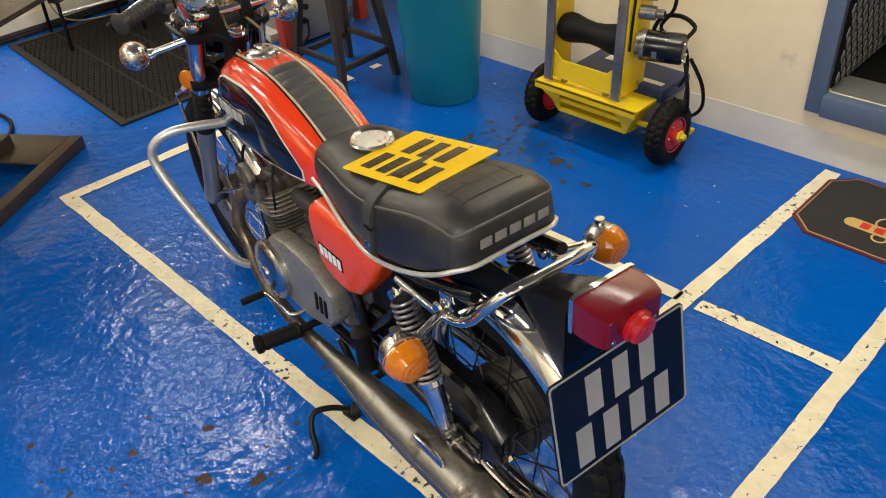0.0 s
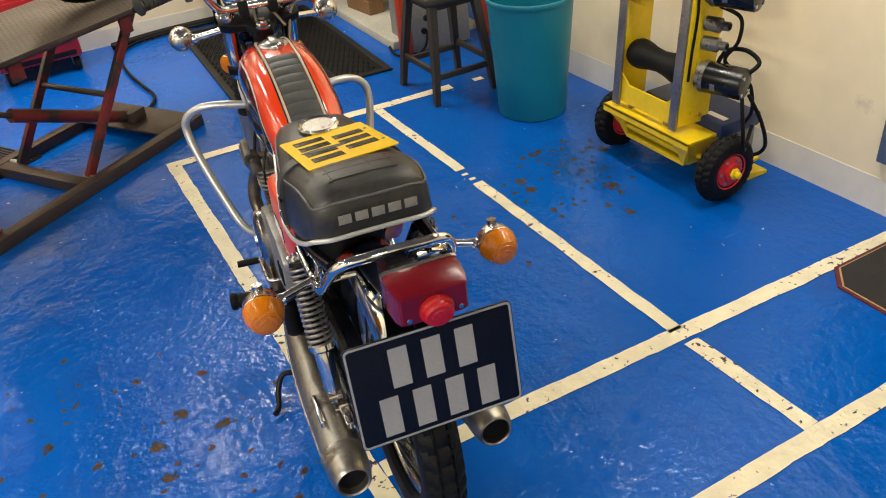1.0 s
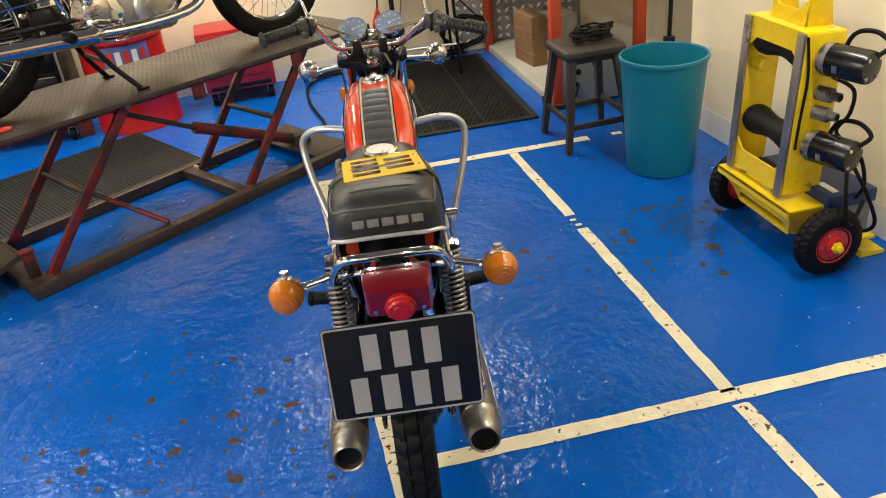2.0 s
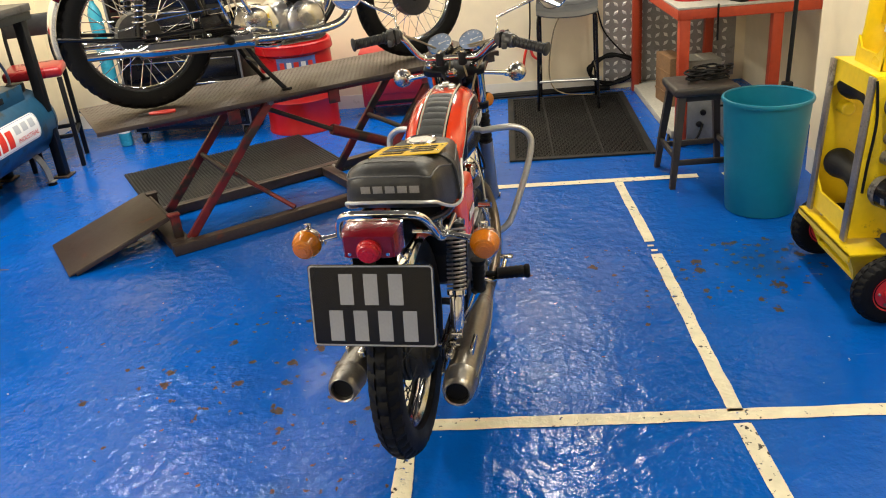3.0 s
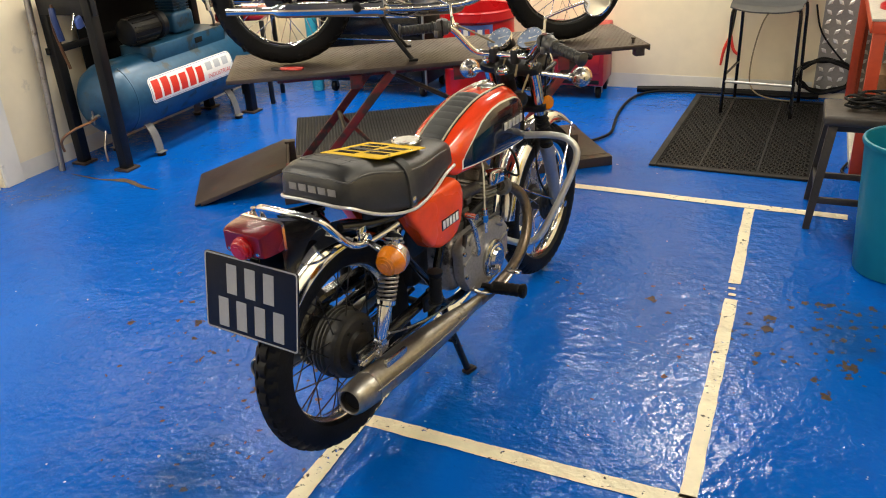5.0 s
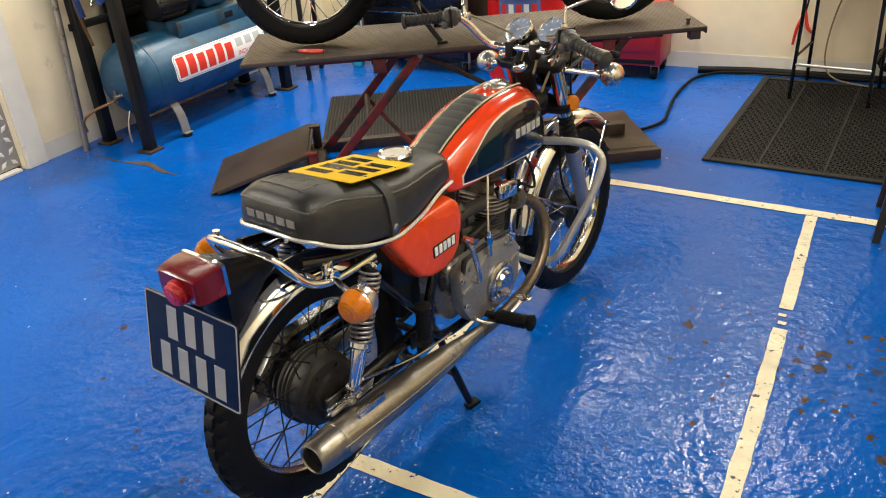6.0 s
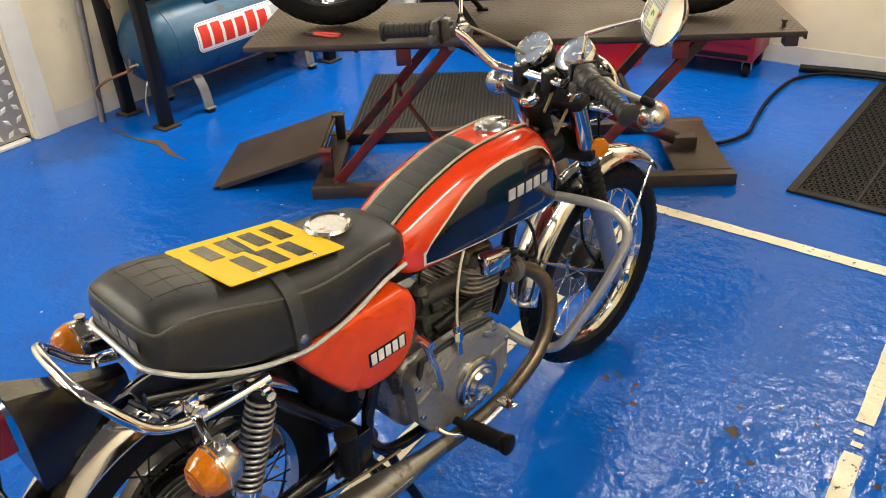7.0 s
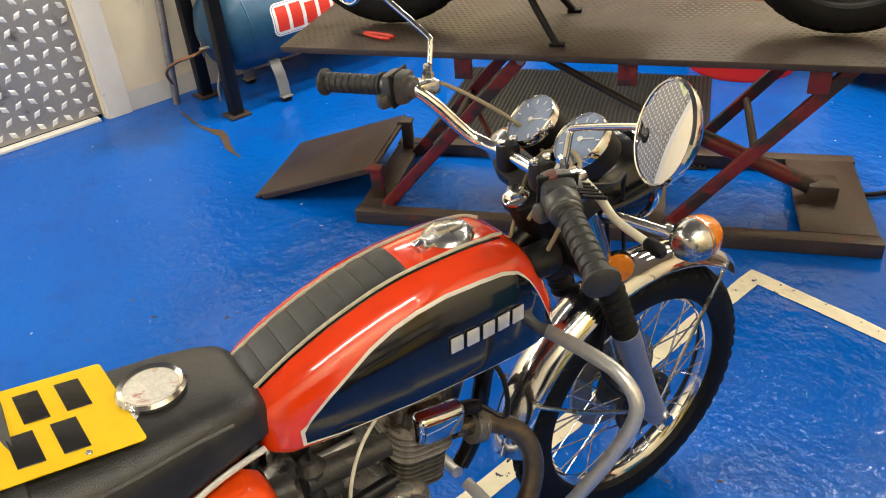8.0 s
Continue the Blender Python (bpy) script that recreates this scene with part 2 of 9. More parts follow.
def floor_material(name, paint=None):
    """Glossy blue floor paint, orange-peel relief and chips down to rusty brown; with paint: a worn line of that colour on it."""
    m = bpy.data.materials.new(name)
    m.use_nodes = True
    t = m.node_tree
    b = t.nodes["Principled BSDF"]
    n, l = t.nodes.new, t.links.new
    geo = n("ShaderNodeNewGeometry")
    pos = geo.outputs["Position"]

    def noise_tex(scale, detail=4, rough=0.55):
        x = n("ShaderNodeTexNoise")
        x.inputs["Scale"].default_value, x.inputs["Detail"].default_value, x.inputs["Roughness"].default_value = scale, detail, rough
        l(pos, x.inputs["Vector"])
        return x.outputs["Fac"]

    def step(v, a, c, lo=0.0, hi=1.0):
        x = n("ShaderNodeMapRange")
        for k, q in zip(("From Min", "From Max", "To Min", "To Max"), (a, c, lo, hi)):
            x.inputs[k].default_value = q
        l(v, x.inputs["Value"])
        return x.outputs[0]

    def calc(op, p, q):
        x = n("ShaderNodeMath"); x.operation = op
        for i, v in enumerate((p, q)):
            if isinstance(v, (int, float)):
                x.inputs[i].default_value = v
            else:
                l(v, x.inputs[i])
        return x.outputs[0]

    def blend(f, p, q):
        x = n("ShaderNodeMix"); x.data_type = "RGBA"
        l(f, x.inputs["Factor"])
        for i, v in ((6, p), (7, q)):
            if isinstance(v, tuple):
                x.inputs[i].default_value = (*v, 1)
            else:
                l(v, x.inputs[i])
        return x.outputs[2]

    shade = blend(step(noise_tex(0.9, 5), 0.3, 0.7), (0.0004, 0.080, 0.41), (0.0006, 0.101, 0.485))
    scuff = step(noise_tex(2.6, 9, 0.7), 0.54, 0.70, 0, 0.45)
    col = blend(scuff, shade, (0.012, 0.055, 0.27))
    # spots of bare, rusty floor: some areas have many, most have few
    dense = None
    for cx, cy, r, w in ((0.38, 1.0, 0.48, 0.17), (-1.5, 0.3, 0.9, 0.085), (-1.3, -0.65, 0.5, 0.06), (0.42, 1.12, 0.2, 0.09), (-2.2, 0.6, 0.5, 0.06), (-0.25, 1.1, 0.6, 0.055), (-0.1, 0.55, 0.5, 0.05), (0.25, 0.8, 0.4, 0.03), (-0.75, 1.1, 0.4, 0.03)):
        d = n("ShaderNodeVectorMath"); d.operation = "DISTANCE"
        d.inputs[1].default_value = (cx, cy, 0)
        l(pos, d.inputs[0])
        k = step(d.outputs["Value"], r * 0.25, r, w, 0.0)
        dense = k if dense is None else calc("ADD", dense, k)
    wob = n("ShaderNodeVectorMath"); wob.operation = "MULTIPLY_ADD"
    wn = n("ShaderNodeTexNoise"); wn.inputs["Scale"].default_value, wn.inputs["Detail"].default_value = 30, 3
    l(pos, wn.inputs["Vector"]); l(wn.outputs["Color"], wob.inputs[0])
    wob.inputs[1].default_value = (0.035, 0.035, 0)
    l(pos, wob.inputs[2])
    chip = None
    for size, base, most in ((11.0, 0.07, 0.32), (21.0, 0.09, 0.32)):
        cell = n("ShaderNodeTexVoronoi")
        cell.voronoi_dimensions = "2D"
        cell.inputs["Scale"].default_value = size
        l(wob.outputs[0], cell.inputs["Vector"])
        lot = n("ShaderNodeSeparateColor")
        l(cell.outputs["Color"], lot.inputs[0])
        # only some cells hold a chip, more where the floor is worn
        rise = calc("ADD", lot.outputs[0], calc("MULTIPLY", dense, 3.4))
        radius = step(rise, 1.0 - base, 1.25, -0.03, most)
        radius = calc("MULTIPLY", radius, step(lot.outputs[1], 0.0, 1.0, 0.45, 1.3))
        ragged = calc("MULTIPLY", radius, step(noise_tex(48, 5, 0.7), 0.3, 0.7, 0.15, 1.5))
        edge = calc("SUBTRACT", ragged, calc("ADD", cell.outputs["Distance"], 0.012))
        spot = step(edge, 0.0, 0.02)
        chip = spot if chip is None else calc("MAXIMUM", chip, spot)
    brown = blend(step(noise_tex(45, 4), 0.35, 0.65), (0.080, 0.044, 0.022), (0.026, 0.022, 0.019))
    col = blend(chip, col, brown)
    # fine dark specks and hair scratches
    speck = step(noise_tex(75, 2, 0.5), 0.70, 0.73, 0, 0.55)
    col = blend(calc("MULTIPLY", speck, step(noise_tex(1.7, 4), 0.42, 0.62)), col, (0.012, 0.022, 0.05))
    wave = n("ShaderNodeMapping"); wave.inputs["Scale"].default_value = (1.0, 14.0, 1.0); wave.inputs["Rotation"].default_value = (0, 0, 0.7)
    l(pos, wave.inputs["Vector"])
    hair = n("ShaderNodeTexNoise"); hair.inputs["Scale"].default_value, hair.inputs["Detail"].default_value = 6.0, 4
    l(wave.outputs[0], hair.inputs["Vector"])
    col = blend(step(hair.outputs["Fac"], 0.70, 0.74, 0, 0.45), col, (0.10, 0.20, 0.42))
    pale = calc("MULTIPLY", step(noise_tex(26, 2), 0.745, 0.755), 0.8)
    col = blend(pale, col, (0.42, 0.48, 0.55))
    # oily, rubbed patch inside the lift's base and dark scuffs by the west wall
    for cx, cy, r in ((-1.75, 2.05, 0.85), (-3.75, 1.25, 0.5), (0.42, 1.05, 0.42), (-1.35, -0.5, 0.5)):
        d = n("ShaderNodeVectorMath"); d.operation = "DISTANCE"
        d.inputs[1].default_value = (cx, cy, 0)
        l(pos, d.inputs[0])
        oil = calc("ADD", step(d.outputs["Value"], 0.2 * r, r, 0.22, -0.1), noise_tex(3.4, 8, 0.65))
        col = blend(step(oil, 0.58, 0.80, 0, 0.45), col, (0.010, 0.040, 0.10))
    rough = step(noise_tex(5, 6), 0.3, 0.7, 0.085, 0.18)
    b.inputs["Specular IOR Level"].default_value = 0.24
    if paint:
        wear = step(calc("ADD", noise_tex(42, 6, 0.62), calc("MULTIPLY", noise_tex(2.3, 3), 0.4)), 0.825, 0.85)
        tone = blend(step(noise_tex(9, 6), 0.3, 0.7), tuple(c * 0.8 for c in paint), paint)
        col = blend(wear, tone, blend(step(noise_tex(30, 3), 0.56, 0.62), (0.035, 0.032, 0.03), shade))
        rough = step(noise_tex(8, 4), 0.3, 0.7, 0.28, 0.5)
    rough = calc("ADD", rough, calc("MULTIPLY", chip, 0.4))
    l(col, b.inputs["Base Color"]); l(rough, b.inputs["Roughness"])
    peel = calc("ADD", calc("MULTIPLY", noise_tex(27, 3, 0.5), 0.62), calc("MULTIPLY", noise_tex(9, 3), 0.8))
    peel = calc("ADD", peel, calc("MULTIPLY", noise_tex(70, 2, 0.5), 0.19))
    # flat areas between the rippled ones
    peel = calc("MULTIPLY", peel, step(noise_tex(2.1, 4), 0.38, 0.62, 0.35, 1.25))
    peel = calc("SUBTRACT", peel, calc("MULTIPLY", chip, 0.15))
    bump = n("ShaderNodeBump")
    bump.inputs["Strength"].default_value, bump.inputs["Distance"].default_value = 0.95, 0.0098
    l(peel, bump.inputs["Height"]); l(bump.outputs[0], b.inputs["Normal"])
    return m


floor_blue = floor_material("floor_blue")
line_paint = floor_material("line_paint", (0.86, 0.79, 0.58))


# ---- building tools ----
def shell(bm, material, name, smooth=40):
    bmesh.ops.recalc_face_normals(bm, faces=bm.faces[:])
    me = bpy.data.meshes.new(name)
    bm.to_mesh(me)
    bm.free()
    if smooth:
        me.polygons.foreach_set("use_smooth", [True] * len(me.polygons))
        me.set_sharp_from_angle(angle=radians(smooth))
    me.materials.append(material)
    return me


def part(name, bm, material, parent=None, label="", smooth=40, at=None):
    """Links a bmesh (or a mesh made before) as one object under a thing or part."""
    ob = new(name, bm if isinstance(bm, bpy.types.Mesh) else shell(bm, material, name, smooth))
    if parent:
        ob.parent = parent
    if at is not None:
        ob.matrix_basis = at
    return tagged(ob, label) if label else ob


def thing(name, m, label, category, group=""):
    ob = new(name)
    ob.empty_display_size = 0.1
    ob.matrix_world = m
    return tagged(ob, label, category, group)


def B():
    return bmesh.new()


def along(p, d):
    """A pose at p whose z axis points along d."""
    return Matrix.Translation(p) @ Vector(d).to_track_quat("Z", "Y").to_matrix().to_4x4()


def box(bm, size, at=(0, 0, 0), bevel=0.0, m=None, seg=2):
    r = bmesh.ops.create_cube(bm, size=1.0, matrix=Matrix.Diagonal((*size, 1)))
    vs = r["verts"]
    if bevel:
        es = list({e for v in vs for e in v.link_edges})
        vs = bmesh.ops.bevel(bm, geom=es, offset=bevel, segments=seg, profile=0.5, affect="EDGES")["verts"]
    bmesh.ops.transform(bm, verts=vs, matrix=(m if m is not None else Matrix()) if m is not None else Matrix.Translation(at))
    return bm


def lathe(bm, prof, m=None, seg=24, close=False):
    """Turns (radius, height) points about the z axis of m."""
    m = m if m is not None else Matrix()
    rings = []
    for r, h in prof:
        rings.append([bm.verts.new(m @ Vector((r * math.cos(a), r * math.sin(a), h))) for a in (2 * math.pi * i / seg for i in range(seg))])
    pairs = list(zip(rings, rings[1:])) + ([(rings[-1], rings[0])] if close else [])
    for a, b in pairs:
        for i in range(seg):
            j = (i + 1) % seg
            bm.faces.new((a[i], a[j], b[j], b[i]))
    if not close:
        for ring in (rings[0], rings[-1]):
            bm.faces.new(ring)
    return bm


def rod(bm, p, q, r, r2=None, seg=12):
    p, q = Vector(p), Vector(q)
    return lathe(bm, [(r, 0), (r if r2 is None else r2, (q - p).length)], along(p, q - p), seg)


def smooth_path(pts, n=6, closed=False):
    pts = [Vector(p) for p in pts]
    out = []
    k = len(pts)
    last = k if closed else k - 1
    for i in range(last):
        if closed:
            a, b, c, d = (pts[(i + j) % k] for j in (-1, 0, 1, 2))
        else:
            a, b, c, d = pts[max(i - 1, 0)], pts[i], pts[i + 1], pts[min(i + 2, k - 1)]
        for s in range(n):
            t = s / n
            out.append(0.5 * ((2 * b) + (c - a) * t + (2 * a - 5 * b + 4 * c - d) * t * t + (3 * b - a - 3 * c + d) * t ** 3))
    if not closed:
        out.append(pts[-1])
    return out


def tube(bm, pts, r, seg=10, n=6, closed=False):
    """A round tube along a smooth line through pts; r: one radius, or one for each point."""
    path = smooth_path(pts, n, closed) if n > 1 else [Vector(p) for p in pts]
    total = len(path)
    rings = []
    side = None
    for i, p in enumerate(path):
        d = (path[(i + 1) % total] - path[i - 1]) if closed else (path[min(i + 1, total - 1)] - path[max(i - 1, 0)])
        d.normalize()
        if side is None:
            side = d.orthogonal().normalized()
        side = (side - d * side.dot(d)).normalized()
        up = d.cross(side)
        if isinstance(r, (list, tuple)):
            f = i / max(1, n)
            k = min(int(f), len(r) - 2)
            rad = r[k] + (r[k + 1] - r[k]) * (f - k)
        else:
            rad = r
        rings.append([bm.verts.new(p + rad * (side * math.cos(a) + up * math.sin(a))) for a in (2 * math.pi * j / seg for j in range(seg))])
    pairs = list(zip(rings, rings[1:])) + ([(rings[-1], rings[0])] if closed else [])
    for a, b in pairs:
        for i in range(seg):
            j = (i + 1) % seg
            bm.faces.new((a[i], a[j], b[j], b[i]))
    if not closed:
        bm.faces.new(rings[0]); bm.faces.new(rings[-1])
    return bm


def loft(bm, rings, cap=True):
    """Joins rings of points, all of one length, into a skin."""
    vs = [[bm.verts.new(p) for p in ring] for ring in rings]
    for a, b in zip(vs, vs[1:]):
        for i in range(len(a)):
            j = (i + 1) % len(a)
            bm.faces.new((a[i], a[j], b[j], b[i]))
    if cap:
        bm.faces.new(vs[0]); bm.faces.new(vs[-1])
    return bm


def prism(bm, outline, depth, m=None, bevel=0.0):
    """A flat outline of (x, y) raised by depth along z, under the pose m."""
    m = m if m is not None else Matrix()
    tmp = B()
    low = [tmp.verts.new((x, y, 0)) for x, y in outline]
    f = tmp.faces.new(low)
    top = bmesh.ops.extrude_face_region(tmp, geom=[f])
    bmesh.ops.translate(tmp, verts=[v for v in top["geom"] if isinstance(v, bmesh.types.BMVert)], vec=(0, 0, depth))
    if bevel:
        bmesh.ops.bevel(tmp, geom=tmp.edges[:], offset=bevel, segments=2, profile=0.5, affect="EDGES")
    bmesh.ops.transform(tmp, verts=tmp.verts[:], matrix=m)
    me = bpy.data.meshes.new("tmp")
    tmp.to_mesh(me); tmp.free()
    bm.from_mesh(me)
    bpy.data.meshes.remove(me)
    return bm


def spring(bm, p, q, radius, wire, turns, seg=8):
    m = along(p, Vector(q) - Vector(p))
    h = (Vector(q) - Vector(p)).length
    k = turns * 14
    pts = [m @ Vector((radius * math.cos(2 * math.pi * i / 14), radius * math.sin(2 * math.pi * i / 14), h * i / k)) for i in range(int(k) + 1)]
    return tube(bm, pts, wire, seg, 1)


def value(y, table):
    """Straight between the rows (y, v) of a table."""
    return float(np.interp(y, [r[0] for r in table], [r[1] for r in table]))


# ---- the room ----
X0, X1, Y0, Y1 = -4.06, 1.028, -4.2, 4.135


def setting(name, bm, material, label, category, smooth=0):
    return tagged(part(name, bm, material, smooth=smooth), label, category, kind="structure")


bm = B(); box(bm, (X1 - X0 + 0.6, Y1 - Y0 + 0.6, 0.1), ((X0 + X1) / 2, (Y0 + Y1) / 2, -0.05))
setting("floor", bm, floor_blue, "glossy royal blue painted workshop floor with rusty chips", "floor")
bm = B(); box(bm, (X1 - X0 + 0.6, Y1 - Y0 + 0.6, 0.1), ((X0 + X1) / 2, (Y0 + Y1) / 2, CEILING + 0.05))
setting("ceiling", bm, ceiling_grey, "unseen dark grey ceiling, toned down to limit bounced light", "ceiling")
bm = B(); box(bm, (X1 - X0 + 0.6, 0.15, CEILING), ((X0 + X1) / 2, Y1 + 0.075, CEILING / 2))
setting("wall_north", bm, wall_paint, "cream painted wall behind the lift table and mat", "wall")
bm = B(); box(bm, (X1 - X0 + 0.6, 0.15, CEILING), ((X0 + X1) / 2, Y0 - 0.075, CEILING / 2))
setting("wall_south", bm, wall_paint, "plain cream wall closing the workshop", "wall")
# east wall, with the low hatch let into it
WE = Matrix.Translation((1.028, 0, 0)) @ Matrix.Rotation(radians(1.3), 4, "Z")
bm = B()
H0, H1, HZ0, HZ1 = 0.055, -0.85, 0.285, 1.25
for ya, yb, za, zb in ((-4.3, H1, 0, CEILING), (H0, 2.08, 0, CEILING), (H1, H0, 0, HZ0), (H1, H0, HZ1, CEILING)):
    box(bm, (0.15, yb - ya, zb - za), m=WE @ Matrix.Translation((0.075, (ya + yb) / 2, (za + zb) / 2)))
box(bm, (0.30, 0.12, CEILING), m=WE @ Matrix.Translation((0.30, 2.02, CEILING / 2)))
box(bm, (0.12, 2.3, CEILING), m=WE @ Matrix.Translation((0.39, 3.2, CEILING / 2)))
setting("wall_east", bm, wall_paint, "cream painted wall, scuffed, with a low blue-framed hatch", "wall")
# west wall with a doorway
bm = B()
for ya, yb, za, zb in ((1.20, 4.3, 0, CEILING), (-4.3, 0.2, 0, CEILING), (0.2, 1.20, 2.05, CEILING)):
    box(bm, (0.15, yb - ya, zb - za), (X0 - 0.075, (ya + yb) / 2, (za + zb) / 2))
setting("wall_west", bm, wall_paint, "cream painted wall beside the tread-plate door", "wall")


def skirting(name, p, q, side, h=0.105):
    p, q = Vector(p), Vector(q)
    d = (q - p)
    bm = B()
    ang = math.atan2(d.y, d.x)
    outline = [(0, 0), (0.018, 0), (0.018, h - 0.016), (0.008, h), (0, h)]
    m = Matrix.Translation(p) @ Matrix.Rotation(ang, 4, "Z") @ Matrix.Rotation(radians(90), 4, "X") @ Matrix.Rotation(radians(90), 4, "Y")
    prism(bm, [(side * a, b) for a, b in outline], d.length, m)
    return setting(name, bm, trim_paint, "white painted skirting board along the wall", "baseboard")


skirting("baseboard", (X0, Y1 - 0.002, 0), (0.2, Y1 - 0.002, 0), 1)
skirting("baseboard", WE @ Vector((-0.002, 2.075, 0)), WE @ Vector((-0.002, -4.2, 0)), 1, 0.13)
skirting("baseboard", (X0 + 0.002, 1.332, 0), (X0 + 0.002, Y1 - 0.02, 0), 1)

# ---- painted lines ----
def line(x0, y0, x1, y1, wide, z=0.003):
    bm = B()
    d = Vector((x1 - x0, y1 - y0, 0))
    k = max(2, int(d.length / 0.02))
    nrm = Vector((-d.y, d.x, 0)).normalized()
    rows = []
    for i in range(k + 1):
        c = Vector((x0, y0, z)) + d * i / k
        j = [noise.noise(Vector((c.x * 9, c.y * 9, s))) * 0.004 + noise.noise(Vector((c.x * 46, c.y * 46, s))) * 0.0022 for s in (1.7, 5.3)]
        rows.append((bm.verts.new(c + nrm * (wide / 2 + j[0])), bm.verts.new(c - nrm * (wide / 2 + j[1]))))
    for (a, b), (c, e) in zip(rows, rows[1:]):
        bm.faces.new((a, b, e, c))
    return setting("floor_line", bm, line_paint, "worn off-white painted bay line on the blue floor", "floor line")


# the long line by the trolley, worn through in one place
line(0.019, -0.488, 0.005, -0.066, 0.052); line(0.003, -0.006, -0.002, 1.148, 0.050); line(-0.004, 1.176, -0.003, 1.196, 0.030); line(-0.010, 1.228, -0.009, 1.246, 0.026); line(-0.004, 1.281, -0.014, 2.072, 0.047)
line(-1.018, -0.488, -1.021, 2.108, 0.058)
line(-1.050, 2.138, 0.415, 2.090, 0.058); line(0.545, 2.086, 0.600, 2.084, 0.040); line(0.80, 2.08, 0.95, 2.075, 0.050)
line(-0.988, 0.003, 0.985, -0.046, 0.058); line(-1.050, -0.517, 0.97, -0.520, 0.058)

# ---- the motorcycle in the bay ----
# its own axes: x to its right, y forwards, z up from the floor
bike = thing("motorcycle", pose(-0.950, -0.027, 0, 0, 0, -8.0), "orange and black vintage motorcycle standing on its centre stand", "motorcycle")


def mirror_x(p):
    return (-p[0], p[1], p[2])


def tyre_mesh(bm, R, w, m, blocks, depth=0.006):
    """A tyre in one skin, with tread blocks in three slanted rows between grooves."""
    flank = [(R - 2.05 * w, 0.62), (R - 1.9 * w, 0.85), (R - 1.3 * w, 1.0), (R - 0.75 * w, 0.97)]
    hs = (0.92, 0.90, 0.66, 0.40, 0.37, 0.30, 0.27)
    rows = [(r, -h, False) for r, h in flank] + [(None, -h, True) for h in hs] + [(None, 0.0, True)] + [(None, h, True) for h in hs[::-1]] + [(r, h, False) for r, h in flank[::-1]]
    seg = blocks * 6
    rings = []
    for r, h, tread in rows:
        ring = []
        for i in range(seg):
            rad = r
            if tread:
                a = abs(h)
                rad = R - (w * (1 - math.cos(a * 1.25))) * 0.85
                shift = a * 3.3 + (0 if a > 0.33 else 3)
                if 0.29 < a < 0.38 or a > 0.91 or (i + int(round(shift))) % 6 < 2:
                    rad -= depth
            ang = 2 * math.pi * i / seg
            ring.append(bm.verts.new(m @ Vector((rad * math.cos(ang), rad * math.sin(ang), h * w))))
        rings.append(ring)
    for a, b in zip(rings, rings[1:] + rings[:1]):
        for i in range(seg):
            k = (i + 1) % seg
            bm.faces.new((a[i], a[k], b[k], b[i]))


def wheel(parent, c, R, w, rim_mat, hub_r, hub_w, spoke_mat, blocks, name="wheel"):
    """A spoked wheel under a bike, with tyre, rim, hub and spokes."""
    hub_ob = part(name, lathe(B(), [(0.012, -hub_w - 0.02), (0.02, -hub_w - 0.02), (0.02, -hub_w), (hub_r, -hub_w), (hub_r, -hub_w + 0.006), (hub_r * 0.72, -hub_w + 0.012), (hub_r * 0.72, hub_w - 0.012), (hub_r, hub_w - 0.006), (hub_r, hub_w), (0.02, hub_w), (0.02, hub_w + 0.02), (0.012, hub_w + 0.02)], seg=32), dark_alloy, parent, at=along(c, (1, 0, 0)))
    bm = B(); tyre_mesh(bm, R, w, Matrix(), blocks)
    part("tyre", bm, rubber, hub_ob, "black treaded rubber tyre", smooth=30)
    rr = R - 2.0 * w
    bm = B(); lathe(bm, [(rr + 0.010, -0.75 * w), (rr + 0.014, -0.70 * w), (rr + 0.004, -0.58 * w), (rr - 0.006, -0.40 * w), (rr - 0.012, -0.2 * w), (rr - 0.013, 0.2 * w), (rr - 0.006, 0.40 * w), (rr + 0.004, 0.58 * w), (rr + 0.014, 0.70 * w), (rr + 0.010, 0.75 * w), (rr + 0.004, 0.3 * w), (rr + 0.004, -0.3 * w)], seg=64, close=True)
    part("rim", bm, rim_mat, hub_ob, "chromed wheel rim")
    for i in range(36):
        s = 1 if i % 2 else -1
        a0 = 2 * math.pi * i / 36
        key = (name, s, (i // 2) % 2, round(R, 3), parent.name)
        if key not in SPOKES:
            d = 0.62 if (i // 2) % 2 else -0.62
            p = Vector((hub_r * 0.92 * math.cos(d), hub_r * 0.92 * math.sin(d), s * (hub_w - 0.003)))
            q = Vector((rr - 0.008, 0, s * 0.1 * w))
            SPOKES[key] = shell(rod(B(), p, q, 0.0019, seg=6), spoke_mat, "spoke")
        part("spoke", SPOKES[key], spoke_mat, hub_ob, at=Matrix.Rotation(a0, 4, "Z"))
    return hub_ob


SPOKES = {}
REAR, FRONT = Vector((0, -0.116, 0.395)), Vector((0, 1.195, 0.330))
rear_wheel = wheel(bike, REAR, 0.318, 0.043, worn_chrome, 0.085, 0.050, satin_black, 46, "rear_wheel")
front_wheel = wheel(bike, FRONT, 0.314, 0.037, chrome, 0.060, 0.040, worn_chrome, 52, "front_wheel")
